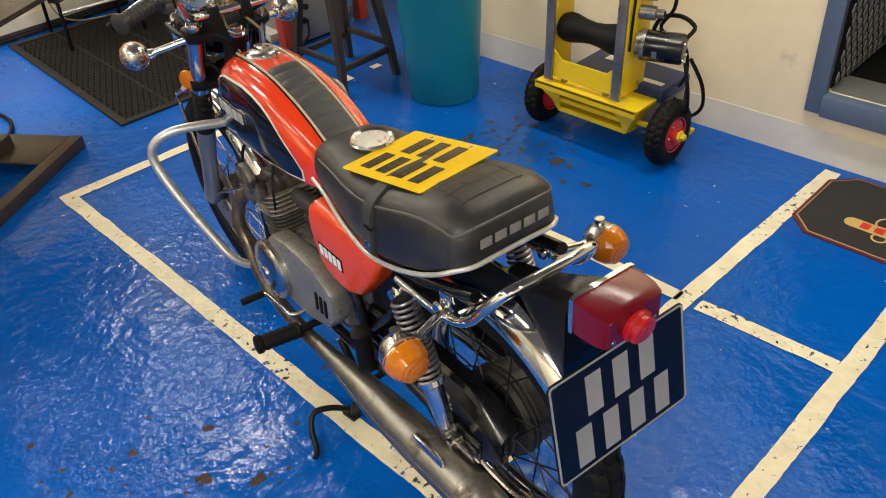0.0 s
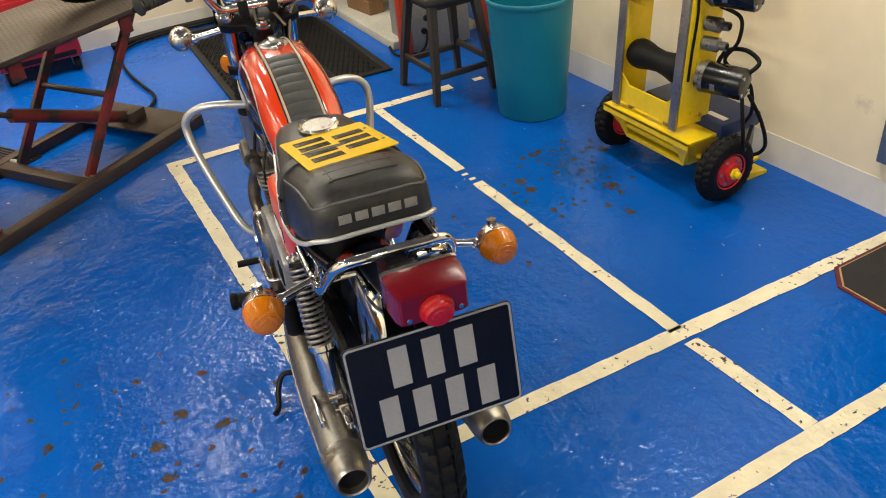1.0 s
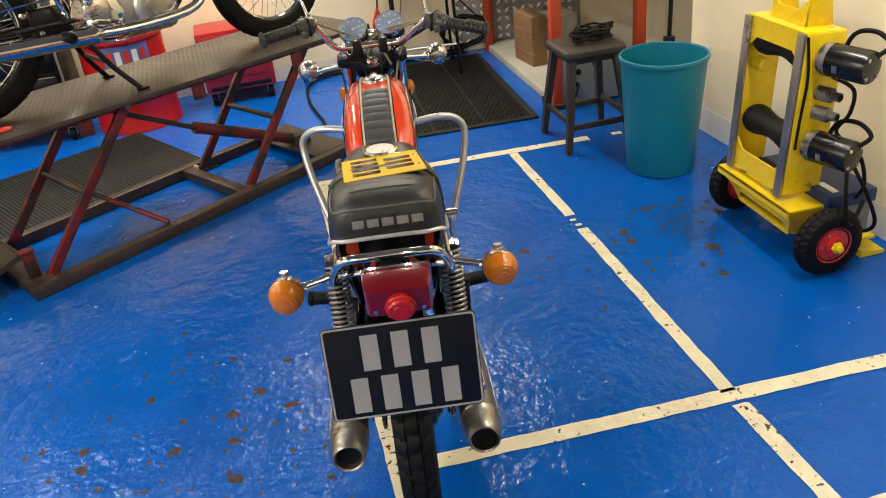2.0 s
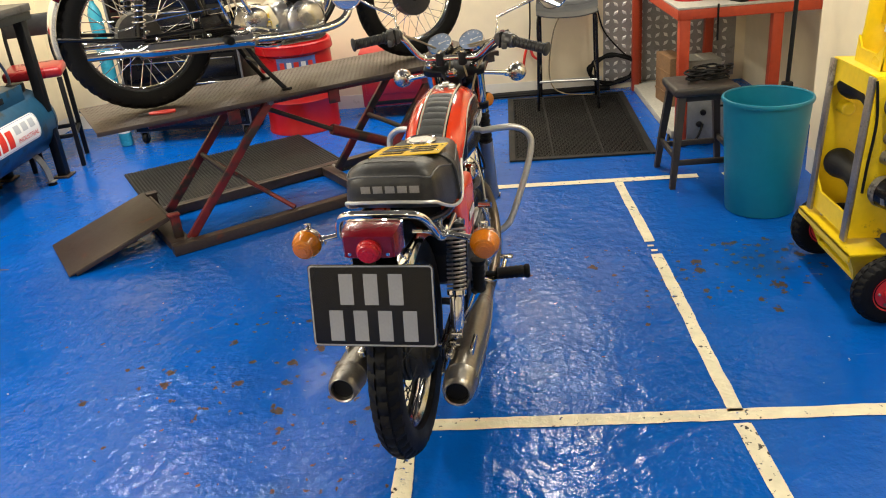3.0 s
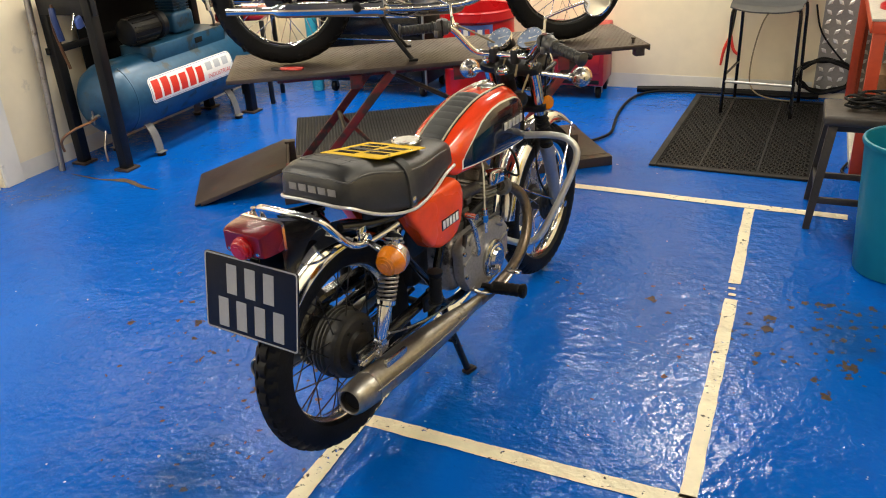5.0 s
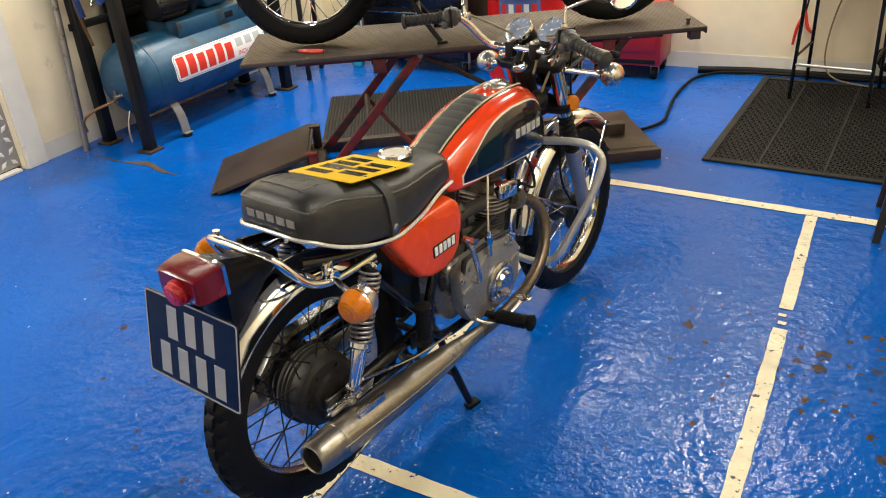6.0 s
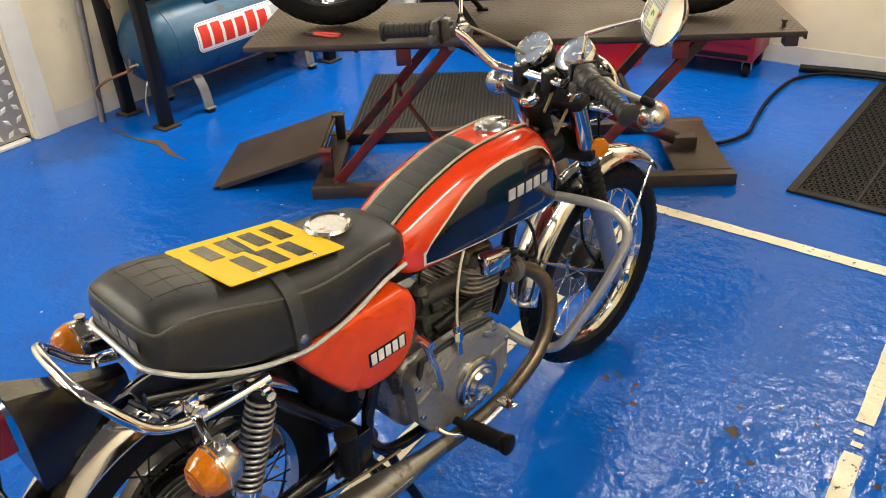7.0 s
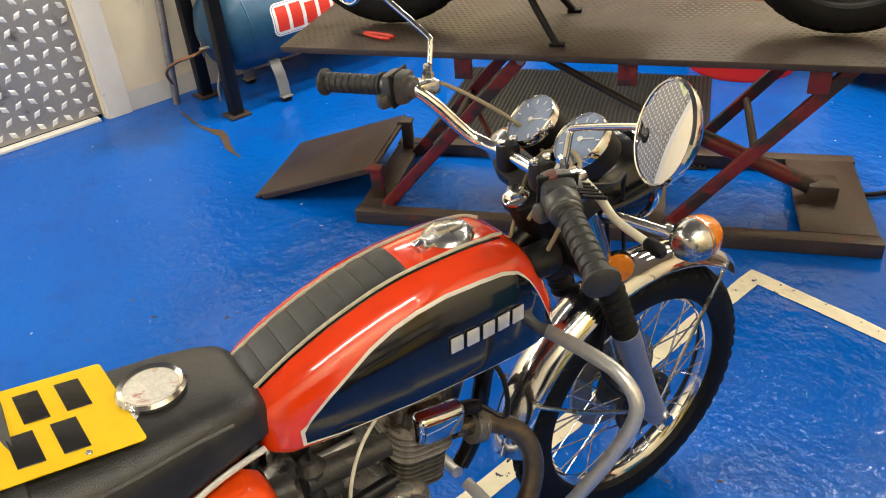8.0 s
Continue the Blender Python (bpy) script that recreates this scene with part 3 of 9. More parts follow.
# rear brake plate and drum on its right, sprocket on its left
bm = B(); lathe(bm, [(0.098, -0.02), (0.103, -0.008), (0.096, -0.004), (0.103, 0.000), (0.103, 0.004), (0.096, 0.008), (0.102, 0.012), (0.102, 0.016), (0.095, 0.020), (0.097, 0.042), (0.093, 0.055), (0.082, 0.060), (0.080, 0.064), (0.052, 0.068), (0.046, 0.078), (0.03, 0.082), (0.016, 0.084)], seg=40)
for k in range(6):
    a = 2 * math.pi * k / 6
    rod(bm, (0.066 * math.cos(a), 0.066 * math.sin(a), 0.064), (0.066 * math.cos(a), 0.066 * math.sin(a), 0.071), 0.006, seg=6)
box(bm, (0.014, 0.085, 0.006), m=pose(0.055, -0.055, 0.074, 0, 0, 40), bevel=0.002)
part("brake_drum", bm, drum_black, rear_wheel, "dark ribbed rear brake drum")
bm = B(); lathe(bm, [(0.02, -0.075), (0.082, -0.075), (0.086, -0.071), (0.082, -0.067), (0.02, -0.067)], seg=44)
for k in range(38):
    a = 2 * math.pi * k / 38
    box(bm, (0.009, 0.006, 0.006), m=Matrix.Rotation(a, 4, "Z") @ Matrix.Translation((0.087, 0, -0.071)))
part("sprocket", bm, dark_alloy, rear_wheel)
bm = B(); rod(bm, (0, 0, -0.145), (0, 0, 0.145), 0.009)
for s in (-1, 1):
    rod(bm, (0, 0, s * 0.118), (0, 0, s * 0.136), 0.016, seg=6)
part("axle", bm, worn_chrome, rear_wheel)
# front disc, with its caliper on the left leg
bm = B(); lathe(bm, [(0.065, -0.054), (0.122, -0.054), (0.122, -0.048), (0.065, -0.048)], seg=48, close=True)
for k in range(5):
    rod(bm, (0.03 * math.cos(k * 1.257), 0.03 * math.sin(k * 1.257), -0.051), (0.07 * math.cos(k * 1.257), 0.07 * math.sin(k * 1.257), -0.051), 0.009, seg=8)
part("brake_disc", bm, raw_steel, front_wheel, "bare steel front brake disc")
bm = B(); rod(bm, (0, 0, -0.11), (0, 0, 0.11), 0.008); rod(bm, (0, 0, 0.1), (0, 0, 0.116), 0.014, seg=6)
part("axle", bm, worn_chrome, front_wheel)
bm = B(); lathe(bm, [(0.074, 0.034), (0.077, 0.040), (0.075, 0.047), (0.050, 0.052), (0.044, 0.062), (0.02, 0.066)], seg=36)
for k in range(6):
    a = 2 * math.pi * k / 6
    rod(bm, (0.060 * math.cos(a), 0.060 * math.sin(a), 0.046), (0.060 * math.cos(a), 0.060 * math.sin(a), 0.057), 0.008, seg=6)
part("hub_cover", bm, drum_black, front_wheel, "dark bolted hub cover")


def fender(c, r, a0, a1, w, thick=0.0016, drop=0.030, n=44):
    """A mudguard: an arc about c with a rolled cross-section; angles from forwards, upwards."""
    bm = B()
    rings = []
    half = 9
    for i in range(n + 1):
        a = radians(a0 + (a1 - a0) * i / n)
        ring = []
        for side in (0, 1):
            for j in range(half):
                u = -1 + 2 * j / (half - 1)
                if side:
                    u = -u
                x = w * u
                rad = r - drop * abs(u) ** 2.6 - (thick if side else 0) + (0.002 if abs(u) > 0.98 and not side else 0)
                ring.append(Vector((x, c.y + rad * math.cos(a), c.z + rad * math.sin(a))))
        rings.append(ring)
    loft(bm, rings)
    return bm


part("rear_mudguard", fender(REAR, 0.352, 40, 143, 0.062, drop=0.046), chrome, bike, "chromed rear mudguard")
part("front_mudguard", fender(FRONT, 0.363, 45, 172, 0.052, drop=0.034), chrome, bike, "chromed front mudguard")
bm = B()
for s in (-1, 1):
    tube(bm, [(s * 0.052, 1.195 + 0.35 * math.cos(radians(150)), 0.330 + 0.35 * math.sin(radians(150))), (s * 0.075, 1.02, 0.43), (s * 0.085, 1.185, 0.345)], 0.0045, 8, 4)
    tube(bm, [(s * 0.046, 1.406, 0.600), (s * 0.060, 1.305, 0.470), (s * 0.074, 1.205, 0.342)], 0.0045, 8, 1)
part("mudguard_stay", bm, worn_chrome, bike)

# fork
TOP, LOW = Vector((0, 0.952, 0.955)), Vector((0, 1.183, 0.335))
FK = (LOW - TOP).normalized()
for s in (-1, 1):
    off = Vector((s * 0.086, 0, 0))
    leg = part("fork_leg", lathe(B(), [(0.016, 0), (0.0165, 0.34)], along(TOP + off, FK), 20), chrome, bike, "chrome upper fork tube")
    bm = B(); lathe(bm, [(0.021, 0.36), (0.026, 0.365), (0.026, 0.42), (0.0245, 0.43), (0.0235, 0.60), (0.026, 0.63), (0.026, 0.655), (0.018, 0.675)], along(TOP + off, FK), 24)
    box(bm, (0.018, 0.03, 0.05), m=along(TOP + off + FK * 0.655, FK))
    part("fork_slider", bm, mat("slider_alloy" + ("_l" if s < 0 else "_r"), (0.34, 0.35, 0.37), 0.42, 0.75, 0.12, 20, 0.1, 120), leg, "dull silver fork slider")
    bm = B()
    prof = []
    for k in range(13):
        prof += [(0.020 if k % 2 else 0.0265, 0.225 + k * 0.0115)]
    lathe(bm, [(0.018, 0.215)] + prof + [(0.02, 0.372)], along(TOP + off, FK), 20)
    part("gaiter", bm, rubber, leg, "ribbed black rubber fork gaiter")
    bm = B(); lathe(bm, [(0.023, 0.015), (0.0235, 0.02), (0.022, 0.20), (0.024, 0.215)], along(TOP + off, FK), 20)
    part("fork_shroud", bm, chrome, leg)
    c = TOP + off + FK * 0.165 + Vector((s * 0.006, 0.022, -0.008))
    bm = B(); lathe(bm, [(0.0255, 0), (0.026, 0.004), (0.024, 0.008), (0.012, 0.011)], along(c + Vector((s * 0.020, -0.004, 0)), (s, -0.55, 0.1)), 24)
    part("side_reflector", bm, amber, leg, "round amber side reflector")
    bm = B(); lathe(bm, [(0.028, -0.006), (0.0285, 0), (0.026, 0.003)], along(c + Vector((s * 0.018, -0.003, 0)), (s, -0.55, 0.1)), 24)
    rod(bm, c, TOP + off + FK * 0.165, 0.008)
    part("reflector_back", bm, black_paint, leg)
    bm = B(); lathe(bm, [(0.0205, -0.012), (0.0205, 0.0), (0.0185, 0.002), (0.0135, 0.002), (0.0135, 0.009), (0.010, 0.011), (0.0, 0.0112)], along(TOP + off, -FK), 18)
    part("fork_cap", bm, chrome, leg)
# yokes and steering head
bm = B()
for d in (0.014, 0.17):
    m = along(TOP + FK * d, FK)
    outline = [(-0.115, -0.02), (-0.09, -0.032), (-0.045, -0.036), (-0.024, -0.074), (0.024, -0.074), (0.045, -0.036), (0.09, -0.032), (0.115, -0.02), (0.115, 0.02), (0.085, 0.03), (0.03, 0.034), (0, 0.044), (-0.03, 0.034), (-0.085, 0.03), (-0.115, 0.02)]
    yy = m.to_3x3().inverted() @ Vector((0, -1, 0))
    ang = math.atan2(yy.y, yy.x) - math.atan2(-1, 0)
    prism(bm, outline, 0.026, m @ Matrix.Rotation(ang, 4, "Z"), 0.004)
rod(bm, TOP + Vector((0, -0.050, 0)) + FK * 0.03, TOP + Vector((0, -0.045, 0)) + FK * 0.19, 0.03, seg=20)
part("fork_yoke", bm, satin_black, bike, "black fork yokes and steering head")
bm = B(); lathe(bm, [(0.0175, 0), (0.0175, 0.010), (0.014, 0.013), (0.0, 0.0135)], along(TOP + Vector((0, -0.050, -0.026)), -FK), 6)
lathe(bm, [(0.0235, -0.004), (0.0235, 0.0), (0.020, 0.002), (0.0, 0.002)], along(TOP + Vector((0, -0.050, -0.026)), -FK), 24)
part("stem_nut", bm, chrome, bike)

# handlebar and what it carries
bar = [(-0.312, 0.735, 1.078), (-0.24, 0.777, 1.084), (-0.178, 0.812, 1.089), (-0.153, 0.842, 1.068), (-0.118, 0.892, 1.002), (-0.092, 0.912, 0.984), (-0.05, 0.92, 0.981), (0, 0.92, 0.981),
       (0.05, 0.918, 0.981), (0.092, 0.908, 0.984), (0.118, 0.888, 1.000), (0.165, 0.846, 1.044), (0.198, 0.818, 1.060), (0.27, 0.786, 1.045), (0.362, 0.750, 1.026)]
handlebar = part("handlebar", tube(B(), bar, 0.011, 14, 5), chrome, bike, "chrome handlebar")
for s in (-1, 1):
    bm = B()
    box(bm, (0.03, 0.034, 0.05), (s * 0.042, 0.92, 0.977), 0.008)
    clamp = part("bar_clamp", bm, satin_black, handlebar, "black handlebar clamp")
    for y in (0.908, 0.932):
        part("clamp_screw", lathe(B(), [(0.0075, 0.0), (0.0075, 0.006), (0.006, 0.008), (0.0, 0.008)], along((s * 0.042, y, 1.001), (0, 0, 1)), 6), worn_chrome, clamp)


def grip(p, q, r=0.017):
    p, q = Vector(p), Vector(q)
    L = (q - p).length
    bm = B()
    prof = [(r * 0.8, 0), (r * 1.25, 0.002), (r * 1.25, 0.007)]
    k = 8
    for i in range(k):
        z = 0.010 + (L - 0.02) * i / k
        s = (L - 0.02) / k
        prof += [(r * 0.88, z), (r, z + s * 0.15), (r, z + s * 0.8), (r * 0.88, z + s * 0.92)]
    prof += [(r * 1.35, L - 0.007), (r * 1.35, L - 0.002), (r * 1.2, L), (0.0, L + 0.001)]
    m = along(p, q - p)
    lathe(bm, prof, m, 18)
    return bm


part("grip", grip((-0.206, 0.797, 1.086), (-0.312, 0.735, 1.078)), grip_rubber, handlebar, "ribbed black rubber grip")
part("grip", grip((0.236, 0.802, 1.052), (0.362, 0.750, 1.026), 0.0175), grip_rubber, handlebar, "ribbed black rubber grip")
# switch housings, levers, mirrors
stop_red = mat("stop_red", (0.10, 0.02, 0.018), 0.4, 0.0, 0.2, 30)
housing_grey = mat("housing_grey", (0.085, 0.083, 0.08), 0.40, 0.5, 0.25, 30, 0.15, 140)
for s, hp, hd in ((-1, (-0.182, 0.810, 1.087), (-0.86, -0.5, -0.05)), (1, (0.208, 0.812, 1.058), (0.88, -0.42, -0.17))):
    bm = B(); box(bm, (0.046, 0.052, 0.044), bevel=0.011, m=along(hp, hd))
    lathe(bm, [(0.016, -0.03), (0.019, -0.026), (0.019, 0.026), (0.016, 0.03)], along(hp, hd), 16)
    box(bm, (0.02, 0.026, 0.024), (hp[0] + s * 0.004, hp[1] - 0.026, hp[2] - 0.018), 0.005)
    part("switch_housing", bm, housing_grey, handlebar, "grey alloy switch housing")
    bm = B(); box(bm, (0.054, 0.056, 0.006), bevel=0.002, m=along(hp, hd)); rod(bm, (hp[0] - s * 0.010, hp[1] - 0.018, hp[2] + 0.012), (hp[0] - s * 0.010, hp[1] - 0.020, hp[2] + 0.026), 0.005, seg=8)
    part("housing_band", bm, satin_black, handlebar)
    bm = B(); box(bm, (0.007, 0.006, 0.010), (hp[0], hp[1] - 0.032, hp[2] - 0.014), 0.002)
    part("switch", bm, hub_red, handlebar)
    if s > 0:
        bm = B(); lathe(bm, [(0.017, -0.010), (0.0225, -0.008), (0.0245, 0.0), (0.0245, 0.018), (0.0225, 0.023), (0.0215, 0.024), (0.0215, 0.029), (0.018, 0.031)], along((0.222, 0.806, 1.055), hd), 24)
        box(bm, (0.044, 0.040, 0.030), m=along((0.206, 0.828, 1.050), hd), bevel=0.010, seg=3)
        part("throttle_drum", bm, housing_grey, handlebar, "grey alloy throttle housing")
        part("stop_switch", lathe(B(), [(0.009, 0.0), (0.0095, 0.005), (0.008, 0.007), (0.0, 0.0075)], along((0.205, 0.806, 1.080), (-0.1, -0.35, 0.9)), 20), stop_red, handlebar, "dark red engine stop switch")
        for k in range(5):
            part("bracket_rib", box(B(), (0.004, 0.036, 0.006), m=pose(0.214 + k * 0.008, 0.842, 1.062 - k * 0.0015, -14, 0, -24), bevel=0.0015, seg=1), satin_black, handlebar)
    bz = 1.080 if s < 0 else 1.055
    bm = B(); box(bm, (0.03, 0.04, 0.026), (0.190 if s > 0 else -0.164, 0.850, bz), 0.006)
    part("lever_bracket", bm, worn_chrome, handlebar)
    if s < 0:
        pts = [(-0.170, 0.872, 1.076), (-0.222, 0.862, 1.070), (-0.284, 0.818, 1.064), (-0.312, 0.792, 1.062)]
    else:
        pts = [(0.200, 0.866, 1.050), (0.230, 0.868, 1.036), (0.268, 0.862, 1.023), (0.328, 0.868, 1.010)]
    part("lever", tube(B(), pts, [0.0068, 0.0064, 0.0056, 0.006], 10, 5), cream_plastic if s > 0 else worn_chrome, handlebar, "pale sleeved brake lever" if s > 0 else "chrome clutch lever")
    a, b = Vector(pts[-2]), Vector(pts[-1])
    part("lever_tip", lathe(B(), [(0.006, -0.014), (0.0095, -0.010), (0.0100, 0.010), (0.006, 0.016)], along(b, b - a), 12), rubber, handlebar)
for s, c, stem, nrm in ((1, (0.383, 0.814, 1.203), [(0.186, 0.838, 1.062), (0.186, 0.846, 1.095), (0.186, 0.852, 1.122), (0.196, 0.853, 1.132), (0.312, 0.834, 1.180), (0.372, 0.826, 1.199)], (-0.42, -1, 0.37)),
                        (-1, (-0.335, 0.815, 1.245), [(-0.172, 0.860, 1.084), (-0.180, 0.870, 1.112), (-0.188, 0.879, 1.140), (-0.198, 0.879, 1.152), (-0.28, 0.855, 1.200), (-0.325, 0.828, 1.243)], (0.1, -1, -0.02))):
    c = Vector(c)
    mir = part("wing_mirror", lathe(B(), [(0.0, 0.021), (0.028, 0.017), (0.047, 0.0095), (0.0565, 0.0), (0.0580, -0.006), (0.0556, -0.0085), (0.0537, -0.0080), (0.0537, -0.004)], along(c, -Vector(nrm)), 36), chrome, handlebar, "round chrome mirror")
    part("mirror_glass", lathe(B(), [(0.0, -0.0090), (0.012, -0.00888), (0.024, -0.00855), (0.036, -0.0080), (0.046, -0.0074), (0.0535, -0.0068), (0.0535, -0.0045)], along(c, -Vector(nrm)), 36), mirror_glass, mir, "slightly domed mirror glass")
    part("mirror_stem", tube(B(), stem, 0.0048, 10, 5), chrome, mir)
    part("stem_nut", lathe(B(), [(0.010, 0), (0.010, 0.014), (0.007, 0.02), (0.007, 0.03)], along(stem[0], (0, 0, 1)), 6), chrome, mir)

# control cables looping from the levers and round the clamp
for nm, mtl, r, pts in (("throttle_cable", cable_grey, 0.0032, [(0.196, 0.83, 1.05), (0.16, 0.875, 1.045), (0.10, 0.93, 1.02), (0.045, 0.962, 1.005), (0.0, 0.955, 0.985), (-0.012, 0.93, 0.94), (0.0, 0.89, 0.86), (0.03, 0.84, 0.79)]),
                        ("brake_cable", satin_black, 0.0036, [(0.205, 0.872, 1.045), (0.19, 0.93, 1.02), (0.14, 1.0, 0.99), (0.10, 1.04, 0.93), (0.09, 1.06, 0.80)]),
                        ("speedometer_cable", satin_black, 0.0036, [(-0.07, 1.02, 0.985), (-0.075, 1.04, 0.93), (-0.07, 1.05, 0.85), (-0.075, 1.10, 0.60)]),
                        ("wiring_loom", satin_black, 0.0046, [(0.20, 0.825, 1.045), (0.14, 0.875, 1.005), (0.10, 0.92, 0.972), (0.06, 0.96, 0.94), (0.03, 1.0, 0.90)])):
    part(nm, tube(B(), pts, r, 8, 6), mtl, handlebar)
# instruments, lamp, front indicators
for s in (-1, 1):
    c = Vector((s * 0.060 + 0.010, 0.974, 1.027 + s * 0.004))
    nrm = Vector((-0.14, -0.62, 0.78)).normalized()
    dial = part("instrument", lathe(B(), [(0.030, -0.06), (0.042, -0.05), (0.044, -0.012), (0.046, -0.01)], along(c, nrm), 32), satin_black, bike, "black round instrument pod")
    part("bezel", lathe(B(), [(0.044, -0.014), (0.0475, -0.012), (0.0475, 0.002), (0.0460, 0.0045), (0.0445, 0.001)], along(c, nrm), 36, True), chrome, dial)
    part("dial", lathe(B(), [(0.0, -0.003), (0.0450, -0.003), (0.0450, -0.001), (0.0, -0.001)], along(c, nrm), 36), dial_face, dial, "pale blue dial under glass")
    m = along(c + nrm * 0.0005, nrm)
    bm = B()
    for k in range(9):
        a = radians(-130 + 260 * k / 8)
        box(bm, (0.0025, 0.008, 0.0008), m=m @ Matrix.Rotation(a, 4, "Z") @ Matrix.Translation((0, 0.035, 0)))
    box(bm, (0.002, 0.03, 0.001), m=m @ Matrix.Rotation(radians(-60), 4, "Z") @ Matrix.Translation((0, 0.012, 0)))
    lathe(bm, [(0.005, 0), (0.004, 0.002)], m, 12)
    part("dial_print", bm, label_white, dial)
HL = Vector((0, 1.105, 0.890))
lamp_part = part("headlamp", lathe(B(), [(0.02, -0.1), (0.05, -0.085), (0.074, -0.05), (0.083, -0.005), (0.083, 0.03)], along(HL, (0, 1, -0.05)), 40), black_paint, bike, "black headlamp shell")
part("headlamp_rim", lathe(B(), [(0.083, 0.02), (0.090, 0.022), (0.091, 0.032), (0.085, 0.045), (0.08, 0.044)], along(HL, (0, 1, -0.05)), 40, True), chrome, lamp_part)
part("headlamp_glass", lathe(B(), [(0.082, 0.036), (0.06, 0.05), (0.0, 0.058)], along(HL, (0, 1, -0.05)), 40), mat("lamp_glass", (0.75, 0.77, 0.8), 0.08, 0.3, 0.05, coat=0.5), lamp_part)
for s in (-1, 1):
    part("headlamp_bracket", tube(B(), [(s * 0.1, 1.12, 0.915), (s * 0.098, 1.06, 0.905), (s * 0.088, 1.0, 0.90)], 0.008, 8, 3), black_paint, lamp_part)


def indicator(c, s, facing, k, stalk_from):
    """A round indicator: chrome cup, amber lens that faces along facing, and its stalk."""
    c = Vector(c)
    d = Vector(facing).normalized()
    body = part("indicator", lathe(B(), [(r * k, z * k) for r, z in ((0.012, -0.046), (0.026, -0.042), (0.037, -0.026), (0.0405, -0.006), (0.0415, 0.0), (0.040, 0.003))], along(c, d), 32), polished, bike, "chrome-bodied round indicator")
    part("lens", lathe(B(), [(r * k, z * k) for r, z in ((0.0408, -0.006), (0.0412, 0.002), (0.0395, 0.010), (0.037, 0.021), (0.0290, 0.033), (0.0285, 0.0345), (0.0225, 0.037), (0.0220, 0.0385), (0.013, 0.0405), (0.0125, 0.042), (0.0, 0.043))], along(c, d), 32), amber, body, "amber indicator lens")
    bm = B(); rod(bm, c - d * 0.02 - Vector((s * 0.03, 0, 0)), stalk_from, 0.0085, seg=14)
    lathe(bm, [(0.012, 0), (0.013, 0.012), (0.010, 0.018)], along(c - d * 0.02 - Vector((s * 0.045, 0, 0)), (s, 0, 0)), 14)
    part("stalk", bm, chrome, body)
    if facing[1] < 0:
        bm = B(); rod(bm, c - d * 0.02 + Vector((0, 0, 0.02)), c - d * 0.022 + Vector((0, 0, 0.046)), 0.010, seg=12)
        part("lens_screw", bm, worn_chrome, body)
    return body


for s in (-1, 1):
    indicator((s * 0.240, -0.150, 0.722), s, (s * 0.04, -1, -0.1), 0.97, (s * 0.105, -0.105, 0.738))
    indicator((s * 0.222, 1.068 + s * 0.012, 0.884), s, (0, 1, 0), 0.88, (s * 0.10, 1.0, 0.905))

# tank
TW = [(0.392, 0.060), (0.402, 0.080), (0.43, 0.092), (0.5, 0.103), (0.62, 0.110), (0.75, 0.110), (0.82, 0.106), (0.86, 0.100), (0.89, 0.089), (0.912, 0.077), (0.926, 0.060), (0.934, 0.038)]
TT = [(0.392, 0.800), (0.402, 0.824), (0.43, 0.838), (0.47, 0.858), (0.53, 0.880), (0.60, 0.900), (0.66, 0.909), (0.71, 0.911), (0.77, 0.911), (0.82, 0.906), (0.852, 0.892), (0.878, 0.866), (0.898, 0.832), (0.916, 0.788), (0.928, 0.748), (0.934, 0.72)]
TB = [(0.392, 0.730), (0.42, 0.713), (0.86, 0.687), (0.91, 0.684), (0.926, 0.689), (0.934, 0.700)]


def tank_x(y, z):
    w, t, b = value(y, TW), value(y, TT), value(y, TB)
    zc, h = b + (t - b) * 0.38, (t - b) * 0.62
    u = min(1.0, abs((z - zc) / h)) if z > zc else min(1.0, abs((z - zc) / ((t - b) * 0.38))) 
    k = 3.0 if z > zc else 6.0
    return w * max(0.0, 1 - u ** k) ** (1 / k)


def tank_top(y, x):
    w, t, b = value(y, TW), value(y, TT), value(y, TB)
    zc, h = b + (t - b) * 0.38, (t - b) * 0.62
    return zc + h * max(0.0, 1 - min(1.0, abs(x) / w) ** 3.0) ** (1 / 3.0)


def tank_ring(y, n=40):
    w, t, b = value(y, TW), value(y, TT), value(y, TB)
    zc, h = b + (t - b) * 0.38, (t - b) * 0.62
    pts = []
    for i in range(n):
        a = 2 * math.pi * i / n
        ca, sa = math.cos(a), math.sin(a)
        k = 3.0 if sa >= 0 else 6.0
        r = (abs(ca) ** k + abs(sa) ** k) ** (-1 / k)
        pts.append(Vector((w * r * ca, y, zc + (h if sa >= 0 else (t - b) * 0.38) * r * sa)))
    return pts


ys = [0.392, 0.396, 0.402, 0.415] + [0.43 + 0.40 * i / 20 for i in range(21)] + [0.845, 0.86, 0.873, 0.885, 0.895, 0.905, 0.914, 0.921, 0.926, 0.930, 0.934]
tank = part("fuel_tank", loft(B(), [tank_ring(y) for y in ys]), tank_red, bike, "glossy orange-red fuel tank", smooth=60)
PANEL = [(0.449, 0.757), (0.462, 0.775), (0.495, 0.803), (0.53, 0.825), (0.565, 0.845), (0.605, 0.861), (0.65, 0.870), (0.70, 0.874), (0.76, 0.872), (0.805, 0.867), (0.832, 0.857), (0.850, 0.838), (0.872, 0.797), (0.893, 0.749), (0.911, 0.712)]
PANEL_LOW = [(0.449, 0.737), (0.911, 0.702)]
